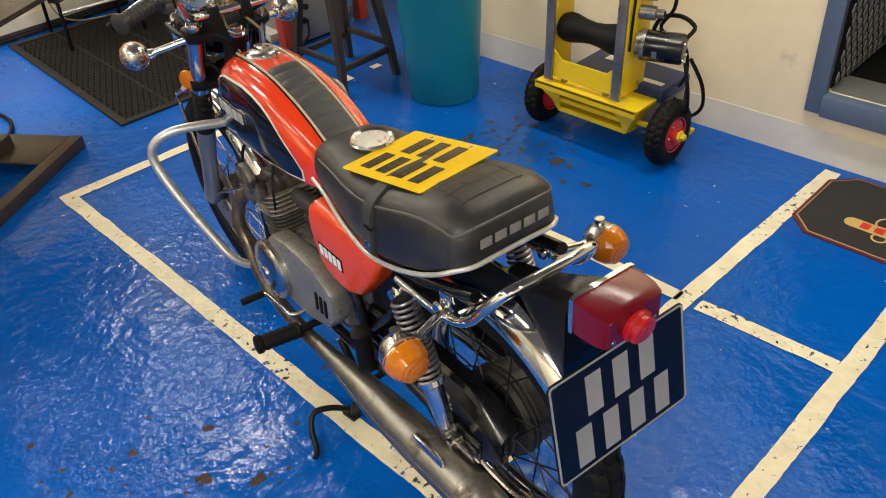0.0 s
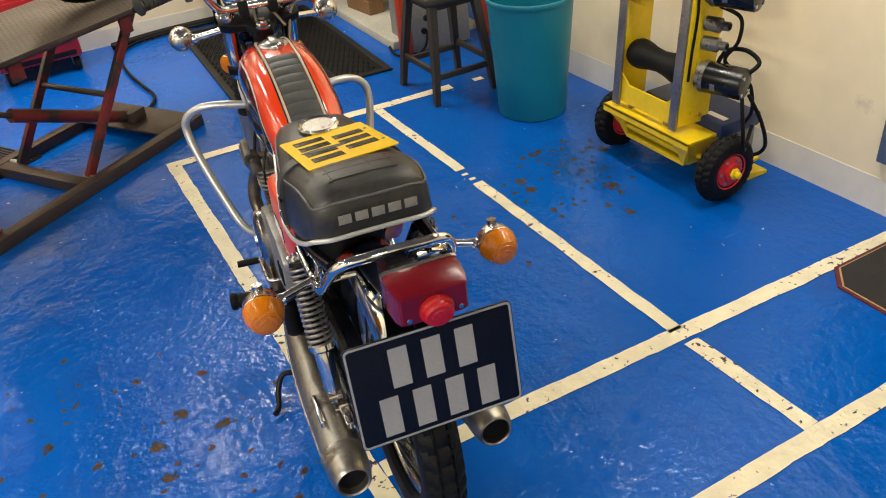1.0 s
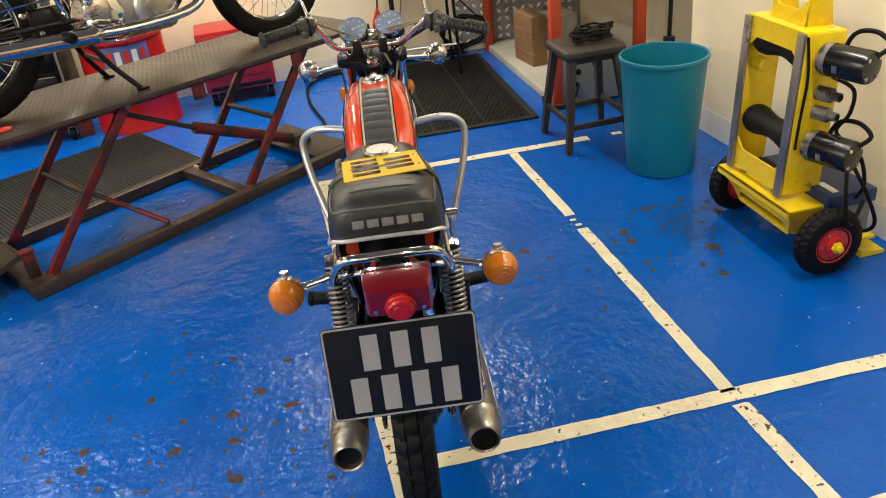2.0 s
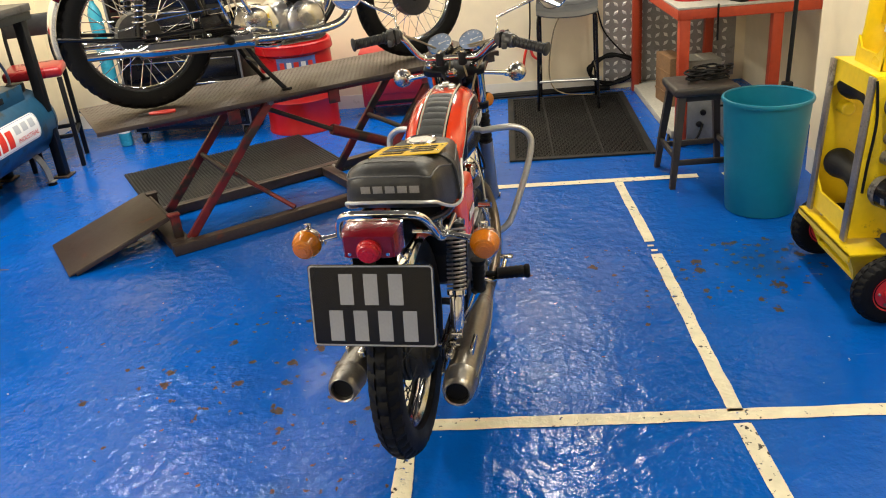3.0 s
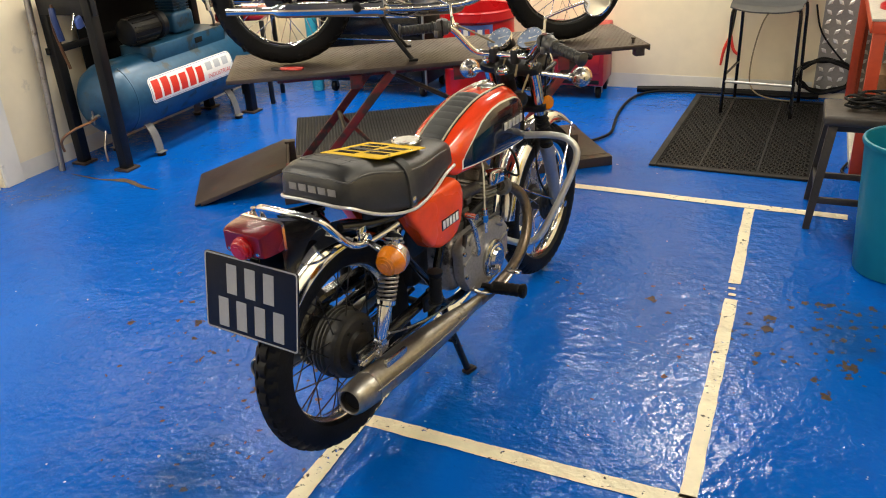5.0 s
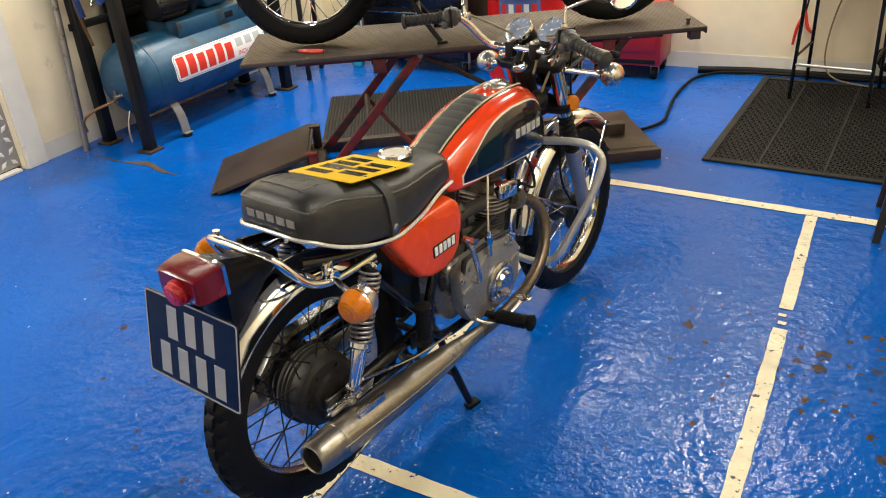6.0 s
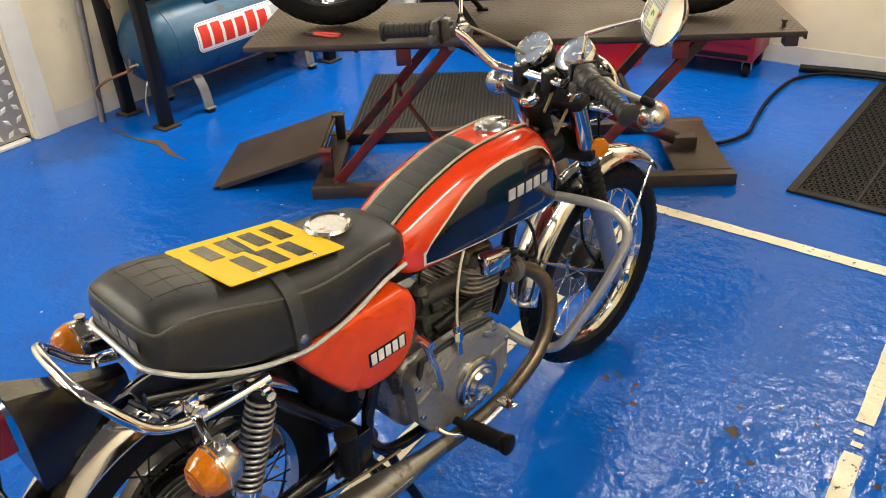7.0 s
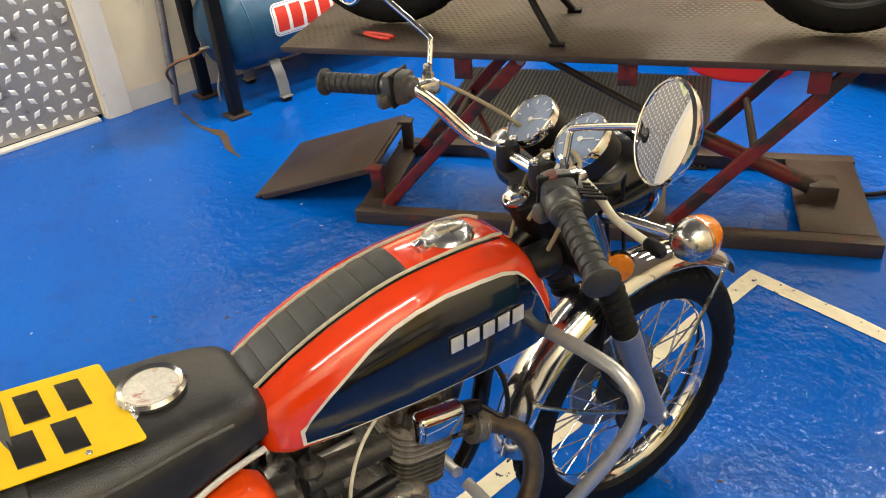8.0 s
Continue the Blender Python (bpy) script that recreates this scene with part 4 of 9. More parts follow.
for s in (-1, 1):
    for nm, grow, out, m in (("pinstripe", 0.0050, 0.0011, white_line), ("side_panel", 0.0, 0.0022, tank_black)):
        bm = B()
        cols = []
        k = 46
        for i in range(k + 1):
            y = PANEL[0][0] - grow * 1.1 + (PANEL[-1][0] - PANEL[0][0] + grow * 2.0) * i / k
            yy = min(max(y, PANEL[0][0]), PANEL[-1][0])
            z1, z0 = value(yy, PANEL) + grow, value(yy, PANEL_LOW) - grow
            col = []
            for j in range(15):
                z = z0 + (z1 - z0) * j / 14
                col.append(bm.verts.new((s * (tank_x(y, z) + out), y, z)))
            cols.append(col)
        for a, b in zip(cols, cols[1:]):
            for j in range(14):
                bm.faces.new((a[j], a[j + 1], b[j + 1], b[j]))
        part(nm, bm, m, tank, "black side panel of the tank" if nm == "side_panel" else "", smooth=60)
    # maker's emblem: five plain slanted slabs
    for i in range(5):
        y = 0.699 + i * 0.0292
        z = 0.800 - i * 0.0008
        me = shell(prism(B(), [(-0.0120, -0.013), (0.0100, -0.013), (0.0120, 0.013), (-0.0100, 0.013)], 0.003, None, 0.0008), trim_alloy, "emblem_bar")
        dy, dz = (tank_x(y + 0.01, z) - tank_x(y - 0.01, z)) / 0.02, (tank_x(y, z + 0.01) - tank_x(y, z - 0.01)) / 0.02
        ey = Vector((s * dy, 1, 0)).normalized()
        nx = Vector((s, -dy, -dz)).normalized()
        ez = nx.cross(ey) * s
        at = Vector((s * tank_x(y, z), y, z)) + nx * 0.004
        m = Matrix(((ey.x, ez.x, nx.x, at.x), (ey.y, ez.y, nx.y, at.y), (ey.z, ez.z, nx.z, at.z), (0, 0, 0, 1)))
        part("emblem_bar", me, trim_alloy, tank, at=m)
# padded strip over the top, its piping, the cap
for i in range(8):
    y0, y1 = 0.399 + i * 0.0338, 0.4322 + i * 0.0338
    bm = B()
    g = []
    for a in range(5):
        y = y0 + (y1 - y0) * a / 4
        edge = 0.0022 if a in (0, 4) else 0.0
        g.append([bm.verts.new((x, y, tank_top(y, x) + 0.0050 - edge - 0.0025 * abs(x / 0.039) ** 6)) for x in (-0.039, -0.035, -0.024, -0.008, 0.008, 0.024, 0.035, 0.039)])
    for a, b in zip(g, g[1:]):
        for j in range(7):
            bm.faces.new((a[j], a[j + 1], b[j + 1], b[j]))
    lo = [bm.verts.new(v.co - Vector((0, 0, 0.008))) for v in g[0] + [r[-1] for r in g[1:-1]] + g[-1][::-1] + [r[0] for r in g[1:-1]][::-1]]
    hi = g[0] + [r[-1] for r in g[1:-1]] + g[-1][::-1] + [r[0] for r in g[1:-1]][::-1]
    for j in range(len(hi)):
        bm.faces.new((hi[j], hi[(j + 1) % len(hi)], lo[(j + 1) % len(lo)], lo[j]))
    part("tank_pad", bm, pad_vinyl, tank, "black ribbed vinyl tank pad" if i == 0 else "", smooth=50)
for s in (-1, 1):
    line_pts = [(s * x, y, tank_top(y, x) + 0.0018) for x, y in [(0.0435, 0.41 + 0.04 * i) for i in range(10)] + [(0.0425, 0.80), (0.039, 0.825), (0.032, 0.846)]]
    part("piping", tube(B(), line_pts, 0.0030, 8, 4), piping_cream, tank)
    line_pts = [(s * x, y, tank_top(y, x) + 0.0006) for x, y in [(0.0480, 0.415 + 0.04 * i) for i in range(10)] + [(0.0470, 0.81), (0.043, 0.835)]]
    part("piping", tube(B(), line_pts, 0.0020, 8, 4), black_paint, tank)
CAP = Vector((0, 0.768, tank_top(0.768, 0) - 0.008))
cap = part("filler_cap", lathe(B(), [(0.040, 0), (0.041, 0.007), (0.037, 0.013), (0.028, 0.017), (0.0, 0.019)], along(CAP, (0, 0.05, 1)), 36), polished, tank, "chrome hinged filler cap")
bm = B(); box(bm, (0.022, 0.05, 0.012), m=pose(0, CAP.y, CAP.z + 0.019, -3), bevel=0.004)
box(bm, (0.034, 0.016, 0.012), m=pose(0.0, CAP.y - 0.040, CAP.z + 0.008), bevel=0.004)
lathe(bm, [(0.009, 0), (0.009, 0.02), (0.006, 0.022)], along(CAP + Vector((0.012, -0.055, 0.004)), (0, -0.3, 1)), 16)
part("cap_latch", bm, polished, cap)
bm = B(); rod(bm, CAP + Vector((-0.018, 0.036, 0.006)), CAP + Vector((0.018, 0.036, 0.006)), 0.006)
part("cap_hinge", bm, chrome, cap)

# seat
SW = [(-0.151, 0.085), (-0.145, 0.103), (-0.128, 0.119), (-0.08, 0.131), (0.0, 0.137), (0.1, 0.138), (0.18, 0.132), (0.26, 0.119), (0.34, 0.104), (0.39, 0.092), (0.415, 0.075)]
ST = [(-0.151, 0.886), (-0.144, 0.908), (-0.130, 0.922), (-0.10, 0.930), (-0.05, 0.926), (0.0, 0.912), (0.08, 0.890), (0.16, 0.872), (0.24, 0.862), (0.32, 0.858), (0.37, 0.850), (0.40, 0.840), (0.415, 0.824)]
SB = [(-0.151, 0.832), (-0.12, 0.816), (-0.05, 0.782), (0.02, 0.756), (0.1, 0.738), (0.2, 0.737), (0.32, 0.760), (0.415, 0.770)]


def seat_ring(y, n=44, grow=0.0):
    w, t, b = value(y, SW) + grow, value(y, ST) + grow, value(y, SB)
    pts = []
    for i in range(n):
        a = 2 * math.pi * i / n
        ca, sa = math.cos(a), math.sin(a)
        k = 3.6 if sa >= 0 else 9.0
        r = (abs(ca) ** k + abs(sa) ** k) ** (-1 / k)
        zc = b + (t - b) * 0.45
        z = zc + ((t - zc) if sa >= 0 else (zc - b)) * r * sa
        taper = 1.0 - 0.10 * max(0, (z - b) / (t - b)) ** 1.5
        pts.append(Vector((w * r * ca * taper, y, z)))
    return pts


def seat_surface(x, y, grow=0.0):
    w, t, b = value(y, SW), value(y, ST), value(y, SB)
    zc = b + (t - b) * 0.45
    u = min(0.999, abs(x) / (w * 0.92))
    return zc + (t - zc) * (1 - u ** 3.6) ** (1 / 3.6) + grow


sy = [-0.151, -0.149, -0.147, -0.143, -0.138, -0.132, -0.125] + [-0.115 + 0.485 * i / 28 for i in range(29)] + [0.38, 0.39, 0.40, 0.408, 0.415]
seat = part("seat", loft(B(), [seat_ring(y) for y in sy]), vinyl, bike, "long black vinyl dual seat, slightly creased", smooth=60)


def seat_side(y, z):
    """The seat's half width at a height."""
    w, t, b = value(y, SW), value(y, ST), value(y, SB)
    zc = b + (t - b) * 0.45
    u = (z - zc) / (t - zc) if z > zc else 0
    return w * (1 - min(0.999, u) ** 3.6) ** (1 / 3.6) * (1.0 - 0.10 * max(0, (z - b) / (t - b)) ** 1.5)


bm = B()
pts = [(0.100, 0.39, 0.768)] + [(value(y, SW) + 0.003, y, value(y, SB) + 0.004) for y in (0.32, 0.24, 0.16, 0.1, 0.02, -0.05, -0.10)] + [(0.118, -0.133, 0.830), (0.088, -0.155, 0.838)]
loop = pts + [(0.04, -0.157, 0.840), (0, -0.157, 0.840), (-0.04, -0.157, 0.840)] + [mirror_x(p) for p in pts[::-1]]
part("seat_trim", tube(bm, loop, 0.0048, 8, 4), trim_alloy, seat, "bright trim strip round the seat base")
# seams: one round the rim of the top, a few across it
seam = [(seat_side(y, z) + 0.0008, y, z) for y, z in ((0.36, 0.825), (0.30, 0.832), (0.22, 0.834), (0.15, 0.841), (0.08, 0.857), (0.02, 0.876), (-0.05, 0.896), (-0.10, 0.900), (-0.13, 0.896))]
loop = seam + [(0.07, -0.1445, 0.905), (0, -0.1455, 0.905), (-0.07, -0.1445, 0.905)] + [mirror_x(p) for p in seam[::-1]]
part("seam", tube(B(), loop, 0.0026, 6, 4), seam_vinyl, seat)
bm = B()
for y in (-0.10, -0.06, -0.02, 0.02):
    tube(bm, [(x, y, seat_surface(x, y) - 0.0003) for x in (-0.068, -0.05, -0.025, 0, 0.025, 0.05, 0.068)], 0.0007, 5, 3)
for x in (-0.06, -0.02, 0.02, 0.06):
    tube(bm, [(x, y, seat_surface(x, y) - 0.0003) for y in (-0.105, -0.09, -0.07, -0.05, -0.03, -0.01, 0.01, 0.03)], 0.0007, 5, 3)
part("quilting", bm, vinyl, seat, "faint stitched grid")
bm = B()
left = [p for p in seat_ring(0.104, 64, 0.003) if p.z > 0.745]
left.sort(key=lambda p: math.atan2(p.z - 0.81, p.x))
g = []
for p in left:
    nrm = Vector((p.x, 0, p.z - 0.80)).normalized()
    g.append([bm.verts.new(p + Vector((0, dy, 0)) + nrm * o) for dy, o in ((-0.0150, -0.004), (-0.0135, 0.0046), (0.0135, 0.0046), (0.0150, -0.004))])
for a, b in zip(g, g[1:]):
    for j in range(3):
        bm.faces.new((a[j], a[j + 1], b[j + 1], b[j]))
part("seat_strap", bm, pad_vinyl, seat, "black strap across the seat")
for s in (-1, 1):
    part("strap_stud", lathe(B(), [(0.010, 0), (0.009, 0.004), (0.004, 0.006)], along((s * 0.140, 0.104, 0.770), (s, 0, 0)), 16), worn_chrome, seat)
for i in range(5):
    x = -0.058 + i * 0.032
    part("print_bar", shell(box(B(), (0.025, 0.0014, 0.019), bevel=0.0004), seat_print, "print_bar"), seat_print, seat, "faded maker's lettering as plain bars" if i == 0 else "", at=pose(x, -0.1518, 0.872))

# tax disc and spare number plate lying on the seat
disc = thing("tax_disc_holder", bike.matrix_world @ pose(0.000, 0.288, seat_surface(0, 0.288) + 0.001, -1), "round chrome tax disc holder lying on the seat", "disc holder")
part("rim", lathe(B(), [(0.036, 0.0), (0.046, 0.001), (0.047, 0.006), (0.043, 0.011), (0.037, 0.008)], None, 40, True), worn_chrome, disc)
part("paper_disc", lathe(B(), [(0.0, 0.003), (0.041, 0.003), (0.041, 0.0065), (0.0, 0.007)], None, 40), paper, disc, "faded paper disc under glass")
bm = B(); prism(bm, [(-0.012, -0.04), (0.012, -0.04), (0.016, -0.062), (0.008, -0.07), (-0.008, -0.07), (-0.016, -0.062)], 0.003, pose(0, 0, 0.0, 0, 0, 40))
part("tab", bm, worn_chrome, disc)
ex_, ey_ = Vector((0.018, -0.250, 0.050)).normalized(), Vector((0.194, 0.028, 0.001)).normalized()
en_ = ex_.cross(ey_).normalized()
ey_ = en_.cross(ex_)
YP = bike.matrix_world @ Matrix(((ex_.x, ey_.x, en_.x, 0.003), (ex_.y, ey_.y, en_.y, 0.126), (ex_.z, ey_.z, en_.z, 0.886), (0, 0, 0, 1)))
yplate = thing("number_plate", YP, "loose yellow number plate with black characters lying on the seat", "number plate")
bm = B()


def rounded(w, h, r, n=4):
    pts = []
    for cx, cy, a0 in ((w / 2 - r, h / 2 - r, 0), (-w / 2 + r, h / 2 - r, 90), (-w / 2 + r, -h / 2 + r, 180), (w / 2 - r, -h / 2 + r, 270)):
        pts += [(cx + r * math.cos(radians(a0 + 90 * i / n)), cy + r * math.sin(radians(a0 + 90 * i / n))) for i in range(n + 1)]
    return pts


prism(bm, rounded(0.253, 0.192, 0.006), 0.002)
part("plate", bm, plate_yellow, yplate)


def bars(parent, m, rows, w, h, gap, row_gap, material, depth=0.001):
    """Plain upright bars that stand for characters, row by row."""
    me = shell(box(B(), (w, h, depth), bevel=0.0003, seg=1), material, "character_bar", 30)
    for r, k in enumerate(rows):
        for i in range(k):
            x = (i - (k - 1) / 2) * (w + gap)
            y = ((len(rows) - 1) / 2 - r) * (h + row_gap)
            part("character_bar", me, material, parent, at=m @ Matrix.Translation((x, y, 0)))


bars(yplate, pose(0, 0, 0.0026), (3, 4), 0.031, 0.066, 0.020, 0.016, black_paint)
for x in (-0.06, 0.06):
    part("screw", lathe(B(), [(0.0045, 0), (0.0035, 0.0015)], pose(x, 0.085, 0.002), 12), worn_chrome, yplate)

# rear number plate, tail lamp, grab rail
RP = pose(0.003, -0.4115, 0.680, 90 - 10.5, 0, 0)
rplate = part("rear_plate", prism(B(), rounded(0.303, 0.202, 0.010), 0.003, RP), plate_black, bike, "black rear number plate with silver characters")
bm = B()
outer, inner = rounded(0.300, 0.199, 0.009), rounded(0.292, 0.191, 0.006)
for ring in ((outer, inner),):
    vs = [[bm.verts.new(RP @ Vector((x, y, z))) for x, y in ring[q]] for q, z in ((0, 0.0042), (1, 0.0042), (1, 0.0035), (0, 0.0035))]
    for a, b in zip(vs, vs[1:] + vs[:1]):
        for i in range(len(a)):
            j = (i + 1) % len(a)
            bm.faces.new((a[i], a[j], b[j], b[i]))
part("plate_border", bm, plate_grey, rplate)
bars(rplate, RP @ Matrix.Translation((0, -0.004, 0.0036)), (3, 4), 0.034, 0.076, 0.026, 0.014, plate_grey)
bm = B(); box(bm, (0.08, 0.05, 0.004), m=pose(0, -0.372, 0.79, -20)); box(bm, (0.03, 0.010, 0.12), m=pose(0, -0.385, 0.72, -11), bevel=0.003)
part("plate_bracket", bm, black_paint, rplate)
tail = part("tail_lamp", loft(B(), [[Vector((0.012 + sx * w * (0.5 + e), y, z0 + sz * h / 2)) for sx, sz, e in ((-1, -0.9, 0), (-0.85, -1, 0), (0.85, -1, 0), (1, -0.9, 0), (1, 0.9, 0), (0.85, 1, 0), (-0.85, 1, 0), (-1, 0.9, 0))] for y, w, h, z0 in ((-0.362, 0.122, 0.068, 0.846), (-0.377, 0.123, 0.069, 0.846), (-0.409, 0.119, 0.064, 0.845), (-0.425, 0.111, 0.058, 0.844), (-0.429, 0.103, 0.052, 0.844))]), red_lens, bike, "dark red rectangular tail lamp lens", smooth=30, at=Matrix.Translation((0.0, 0.012, -0.010)) @ Matrix.Diagonal((1.07, 1, 1, 1)))
part("stop_reflector", lathe(B(), [(0.028, 0), (0.028, 0.010), (0.0245, 0.013), (0.0245, 0.020), (0.021, 0.024), (0.014, 0.0245), (0.013, 0.0258), (0.0, 0.026)], along((0.014, -0.424, 0.836), (0, -1, -0.12)), 32), red_lens_bright, tail, "round bright red reflector")
bm = B(); loft(bm, [[Vector((0.012 + sx * w * 0.5, y, 0.846 + sz * h / 2)) for sx, sz in ((-1, -0.9), (-0.85, -1), (0.85, -1), (1, -0.9), (1, 0.9), (0.85, 1), (-0.85, 1), (-1, 0.9))] for y, w, h in ((-0.354, 0.116, 0.062), (-0.355, 0.1265, 0.0735), (-0.3635, 0.1265, 0.0735))])
part("lamp_rim", bm, chrome, tail, smooth=30)
for s in (-1, 1):
    part("lens_screw", lathe(B(), [(0.005, 0), (0.004, 0.002)], along((0.012 + s * 0.042, -0.4285, 0.826), (0, -1, 0)), 10), worn_chrome, tail)
bm = B(); loft(bm, [[Vector((sx * w, y, z + sz * h)) for sx, sz in ((-1, -1), (1, -1), (1, 0.6), (0.6, 1), (-0.6, 1), (-1, 0.6))] for y, w, h, z in ((-0.17, 0.016, 0.014, 0.796), (-0.22, 0.022, 0.030, 0.792), (-0.28, 0.031, 0.062, 0.782), (-0.325, 0.042, 0.082, 0.780), (-0.349, 0.052, 0.084, 0.788))])
part("lamp_bracket", bm, black_paint, tail, "glossy black lamp bracket")
rail_half = [(0.130, 0.030, 0.724), (0.130, -0.04, 0.724), (0.130, -0.11, 0.728), (0.130, -0.158, 0.742), (0.128, -0.190, 0.764), (0.120, -0.216, 0.798), (0.106, -0.236, 0.828), (0.086, -0.247, 0.842), (0.05, -0.252, 0.846)]
part("grab_rail", tube(B(), rail_half + [(0, -0.253, 0.847)] + [mirror_x(p) for p in rail_half[::-1]], 0.0098, 14, 5), chrome, bike, "chrome grab rail behind the seat")
for s in (-1, 1):
    bm = B()
    tube(bm, [(s * 0.120, -0.15, 0.75), (s * 0.09, -0.17, 0.765), (s * 0.06, -0.18, 0.77)], 0.006, 8, 3)
    lathe(bm, [(0.014, -0.012), (0.016, -0.008), (0.016, 0.012), (0.012, 0.016)], along((s * 0.122, -0.105, 0.738), (s, 0, 0)), 14)
    box(bm, (0.012, 0.03, 0.04), (s * 0.118, -0.11, 0.752), 0.003)
    part("rail_bracket", bm, chrome, bike)

# shocks
for s in (-1, 1):
    top, bot = Vector((s * 0.138, 0.010, 0.712)), Vector((s * 0.138, -0.105, 0.425))
    d = (bot - top).normalized()
    shock = part("rear_shock", lathe(B(), [(0.010, 0.0), (0.010, 0.24)], along(top, d), 12), satin_black, bike, "chrome rear shock absorber")
    part("spring", spring(B(), top + d * 0.016, top + d * 0.190, 0.0245, 0.0036, 14.5), raw_steel, shock, "chrome coil spring")
    part("shock_cover", lathe(B(), [(0.0275, 0.188), (0.0275, 0.200), (0.0205, 0.206), (0.0185, 0.29), (0.012, 0.302), (0.010, 0.322)], along(top, d), 20), chrome, shock)
    part("top_cap", lathe(B(), [(0.014, 0.0), (0.024, 0.004), (0.024, 0.013)], along(top, d), 20), satin_black, shock)
    part("mount_nut", lathe(B(), [(0.014, -0.02), (0.014, 0.012), (0.010, 0.016), (0.010, 0.024)], along(top, (s, 0, 0)), 6), chrome, shock)
    part("lower_eye", lathe(B(), [(0.013, -0.014), (0.013, 0.014)], along(bot, (s, 0, 0)), 14), worn_chrome, shock)

# frame
bm = B()
SH = TOP + Vector((0, -0.045, 0)) + FK * 0.1
tube(bm, [SH, (0, 0.80, 0.80), (0, 0.55, 0.765), (0, 0.30, 0.74)], 0.020, 12, 5)
tube(bm, [SH + FK * 0.08, (0, 0.845, 0.66), (0, 0.79, 0.46), (0, 0.755, 0.40)], 0.017, 12, 5)
for s in (-1, 1):
    tube(bm, [(s * 0.03, 0.36, 0.735), (s * 0.09, 0.26, 0.73), (s * 0.115, 0.10, 0.735), (s * 0.115, -0.04, 0.755), (s * 0.10, -0.17, 0.79)], 0.0125, 10, 5)
    tube(bm, [(s * 0.03, 0.40, 0.74), (s * 0.10, 0.30, 0.60), (s * 0.105, 0.24, 0.44), (s * 0.10, 0.30, 0.33), (s * 0.09, 0.50, 0.305)], 0.0135, 10, 5)
    tube(bm, [(s * 0.112, -0.02, 0.73), (s * 0.108, 0.10, 0.58), (s * 0.10, 0.22, 0.44)], 0.012, 10, 5)
    tube(bm, [(s * 0.095, 0.26, 0.405), (s * 0.105, 0.10, 0.405), (s * 0.105, -0.116, 0.395)], 0.0165, 12, 4)
    box(bm, (0.012, 0.075, 0.05), (s * 0.108, -0.135, 0.395), 0.004)
    box(bm, (0.006, 0.07, 0.10), (s * 0.118, 0.20, 0.40), 0.002)
part("frame", bm, black_paint, bike, "black painted tubular frame", smooth=60)
bm = B(); box(bm, (0.17, 0.20, 0.20), (0, 0.235, 0.640), 0.02); box(bm, (0.15, 0.10, 0.12), (0, 0.21, 0.50), 0.02)
part("battery_box", bm, satin_black, bike)
bm = B(); lathe(bm, [(0.045, -0.07), (0.05, -0.06), (0.05, 0.06), (0.045, 0.07)], along((0, 0.34, 0.66), (1, 0, 0)), 24)
part("air_filter", bm, satin_black, bike)
# chain and its guard on the left
LINK = [shell(box(B(), (wide, 0.0145, 0.009), bevel=0.002, seg=1), dark_alloy, "link", 0) for wide in (0.008, 0.012)]
chain = part("chain", lathe(B(), [(0.024, -0.076), (0.034, -0.072), (0.034, -0.068), (0.024, -0.064)], along((0, 0.36, 0.42), (1, 0, 0)), 28), dark_alloy, bike, "oily black drive chain")
for a, b in (((-0.071, -0.116, 0.478), (-0.071, 0.36, 0.455)), ((-0.071, -0.116, 0.312), (-0.071, 0.36, 0.385))):
    p, q = Vector(a), Vector(b)
    k = 34
    for i in range(k):
        c = p + (q - p) * (i + 0.5) / k
        part("link", LINK[i % 2], dark_alloy, chain, at=Matrix.Translation(c))
bm = B(); loft(bm, [[Vector((x, y, z + dz)) for x, dz in ((-0.095, -0.05), (-0.095, 0.004), (-0.086, 0.014), (-0.056, 0.014), (-0.050, 0.004), (-0.053, 0.001), (-0.086, 0.010), (-0.091, -0.05))] for y, z in ((-0.22, 0.445), (-0.17, 0.49), (-0.10, 0.507), (0.0, 0.505), (0.12, 0.495), (0.24, 0.485))])
part("chain_guard", bm, black_paint, bike, "black chain guard")

# side panels
for s in (-1, 1):
    side = [(0.086, 0.740), (0.350, 0.742), (0.374, 0.722), (0.385, 0.692), (0.382, 0.652), (0.366, 0.600), (0.338, 0.566), (0.288, 0.553), (0.236, 0.557), (0.184, 0.582), (0.132, 0.650), (0.084, 0.724)]
    rings = []
    for x, k in ((0.085, 1.0), (0.110, 1.0), (0.121, 0.99), (0.129, 0.965), (0.134, 0.92), (0.1365, 0.82)):
        cy, cz = 0.25, 0.655
        rings.append([Vector((s * x, cy + (y - cy) * k, cz + (z - cz) * k)) for y, z in side])
    sp = part("side_cover", loft(B(), rings), panel_red, bike, "orange-red side cover with badge", smooth=35)
    part("badge", box(B(), (0.003, 0.098, 0.034), m=pose(s * 0.1365, 0.291, 0.630, 0, 0, 0), bevel=0.001), black_paint, sp)
    me = shell(box(B(), (0.002, 0.0135, 0.026), bevel=0.0005, seg=1), label_white, "badge_bar")
    for i in range(5):
        part("badge_bar", me, label_white, sp, "raised white model badge as plain bars" if i == 0 else "", at=pose(s * 0.1385, 0.291, 0.630, 0, 0, 0) @ Matrix.Translation((0, (i - 2) * 0.0185, 0)))

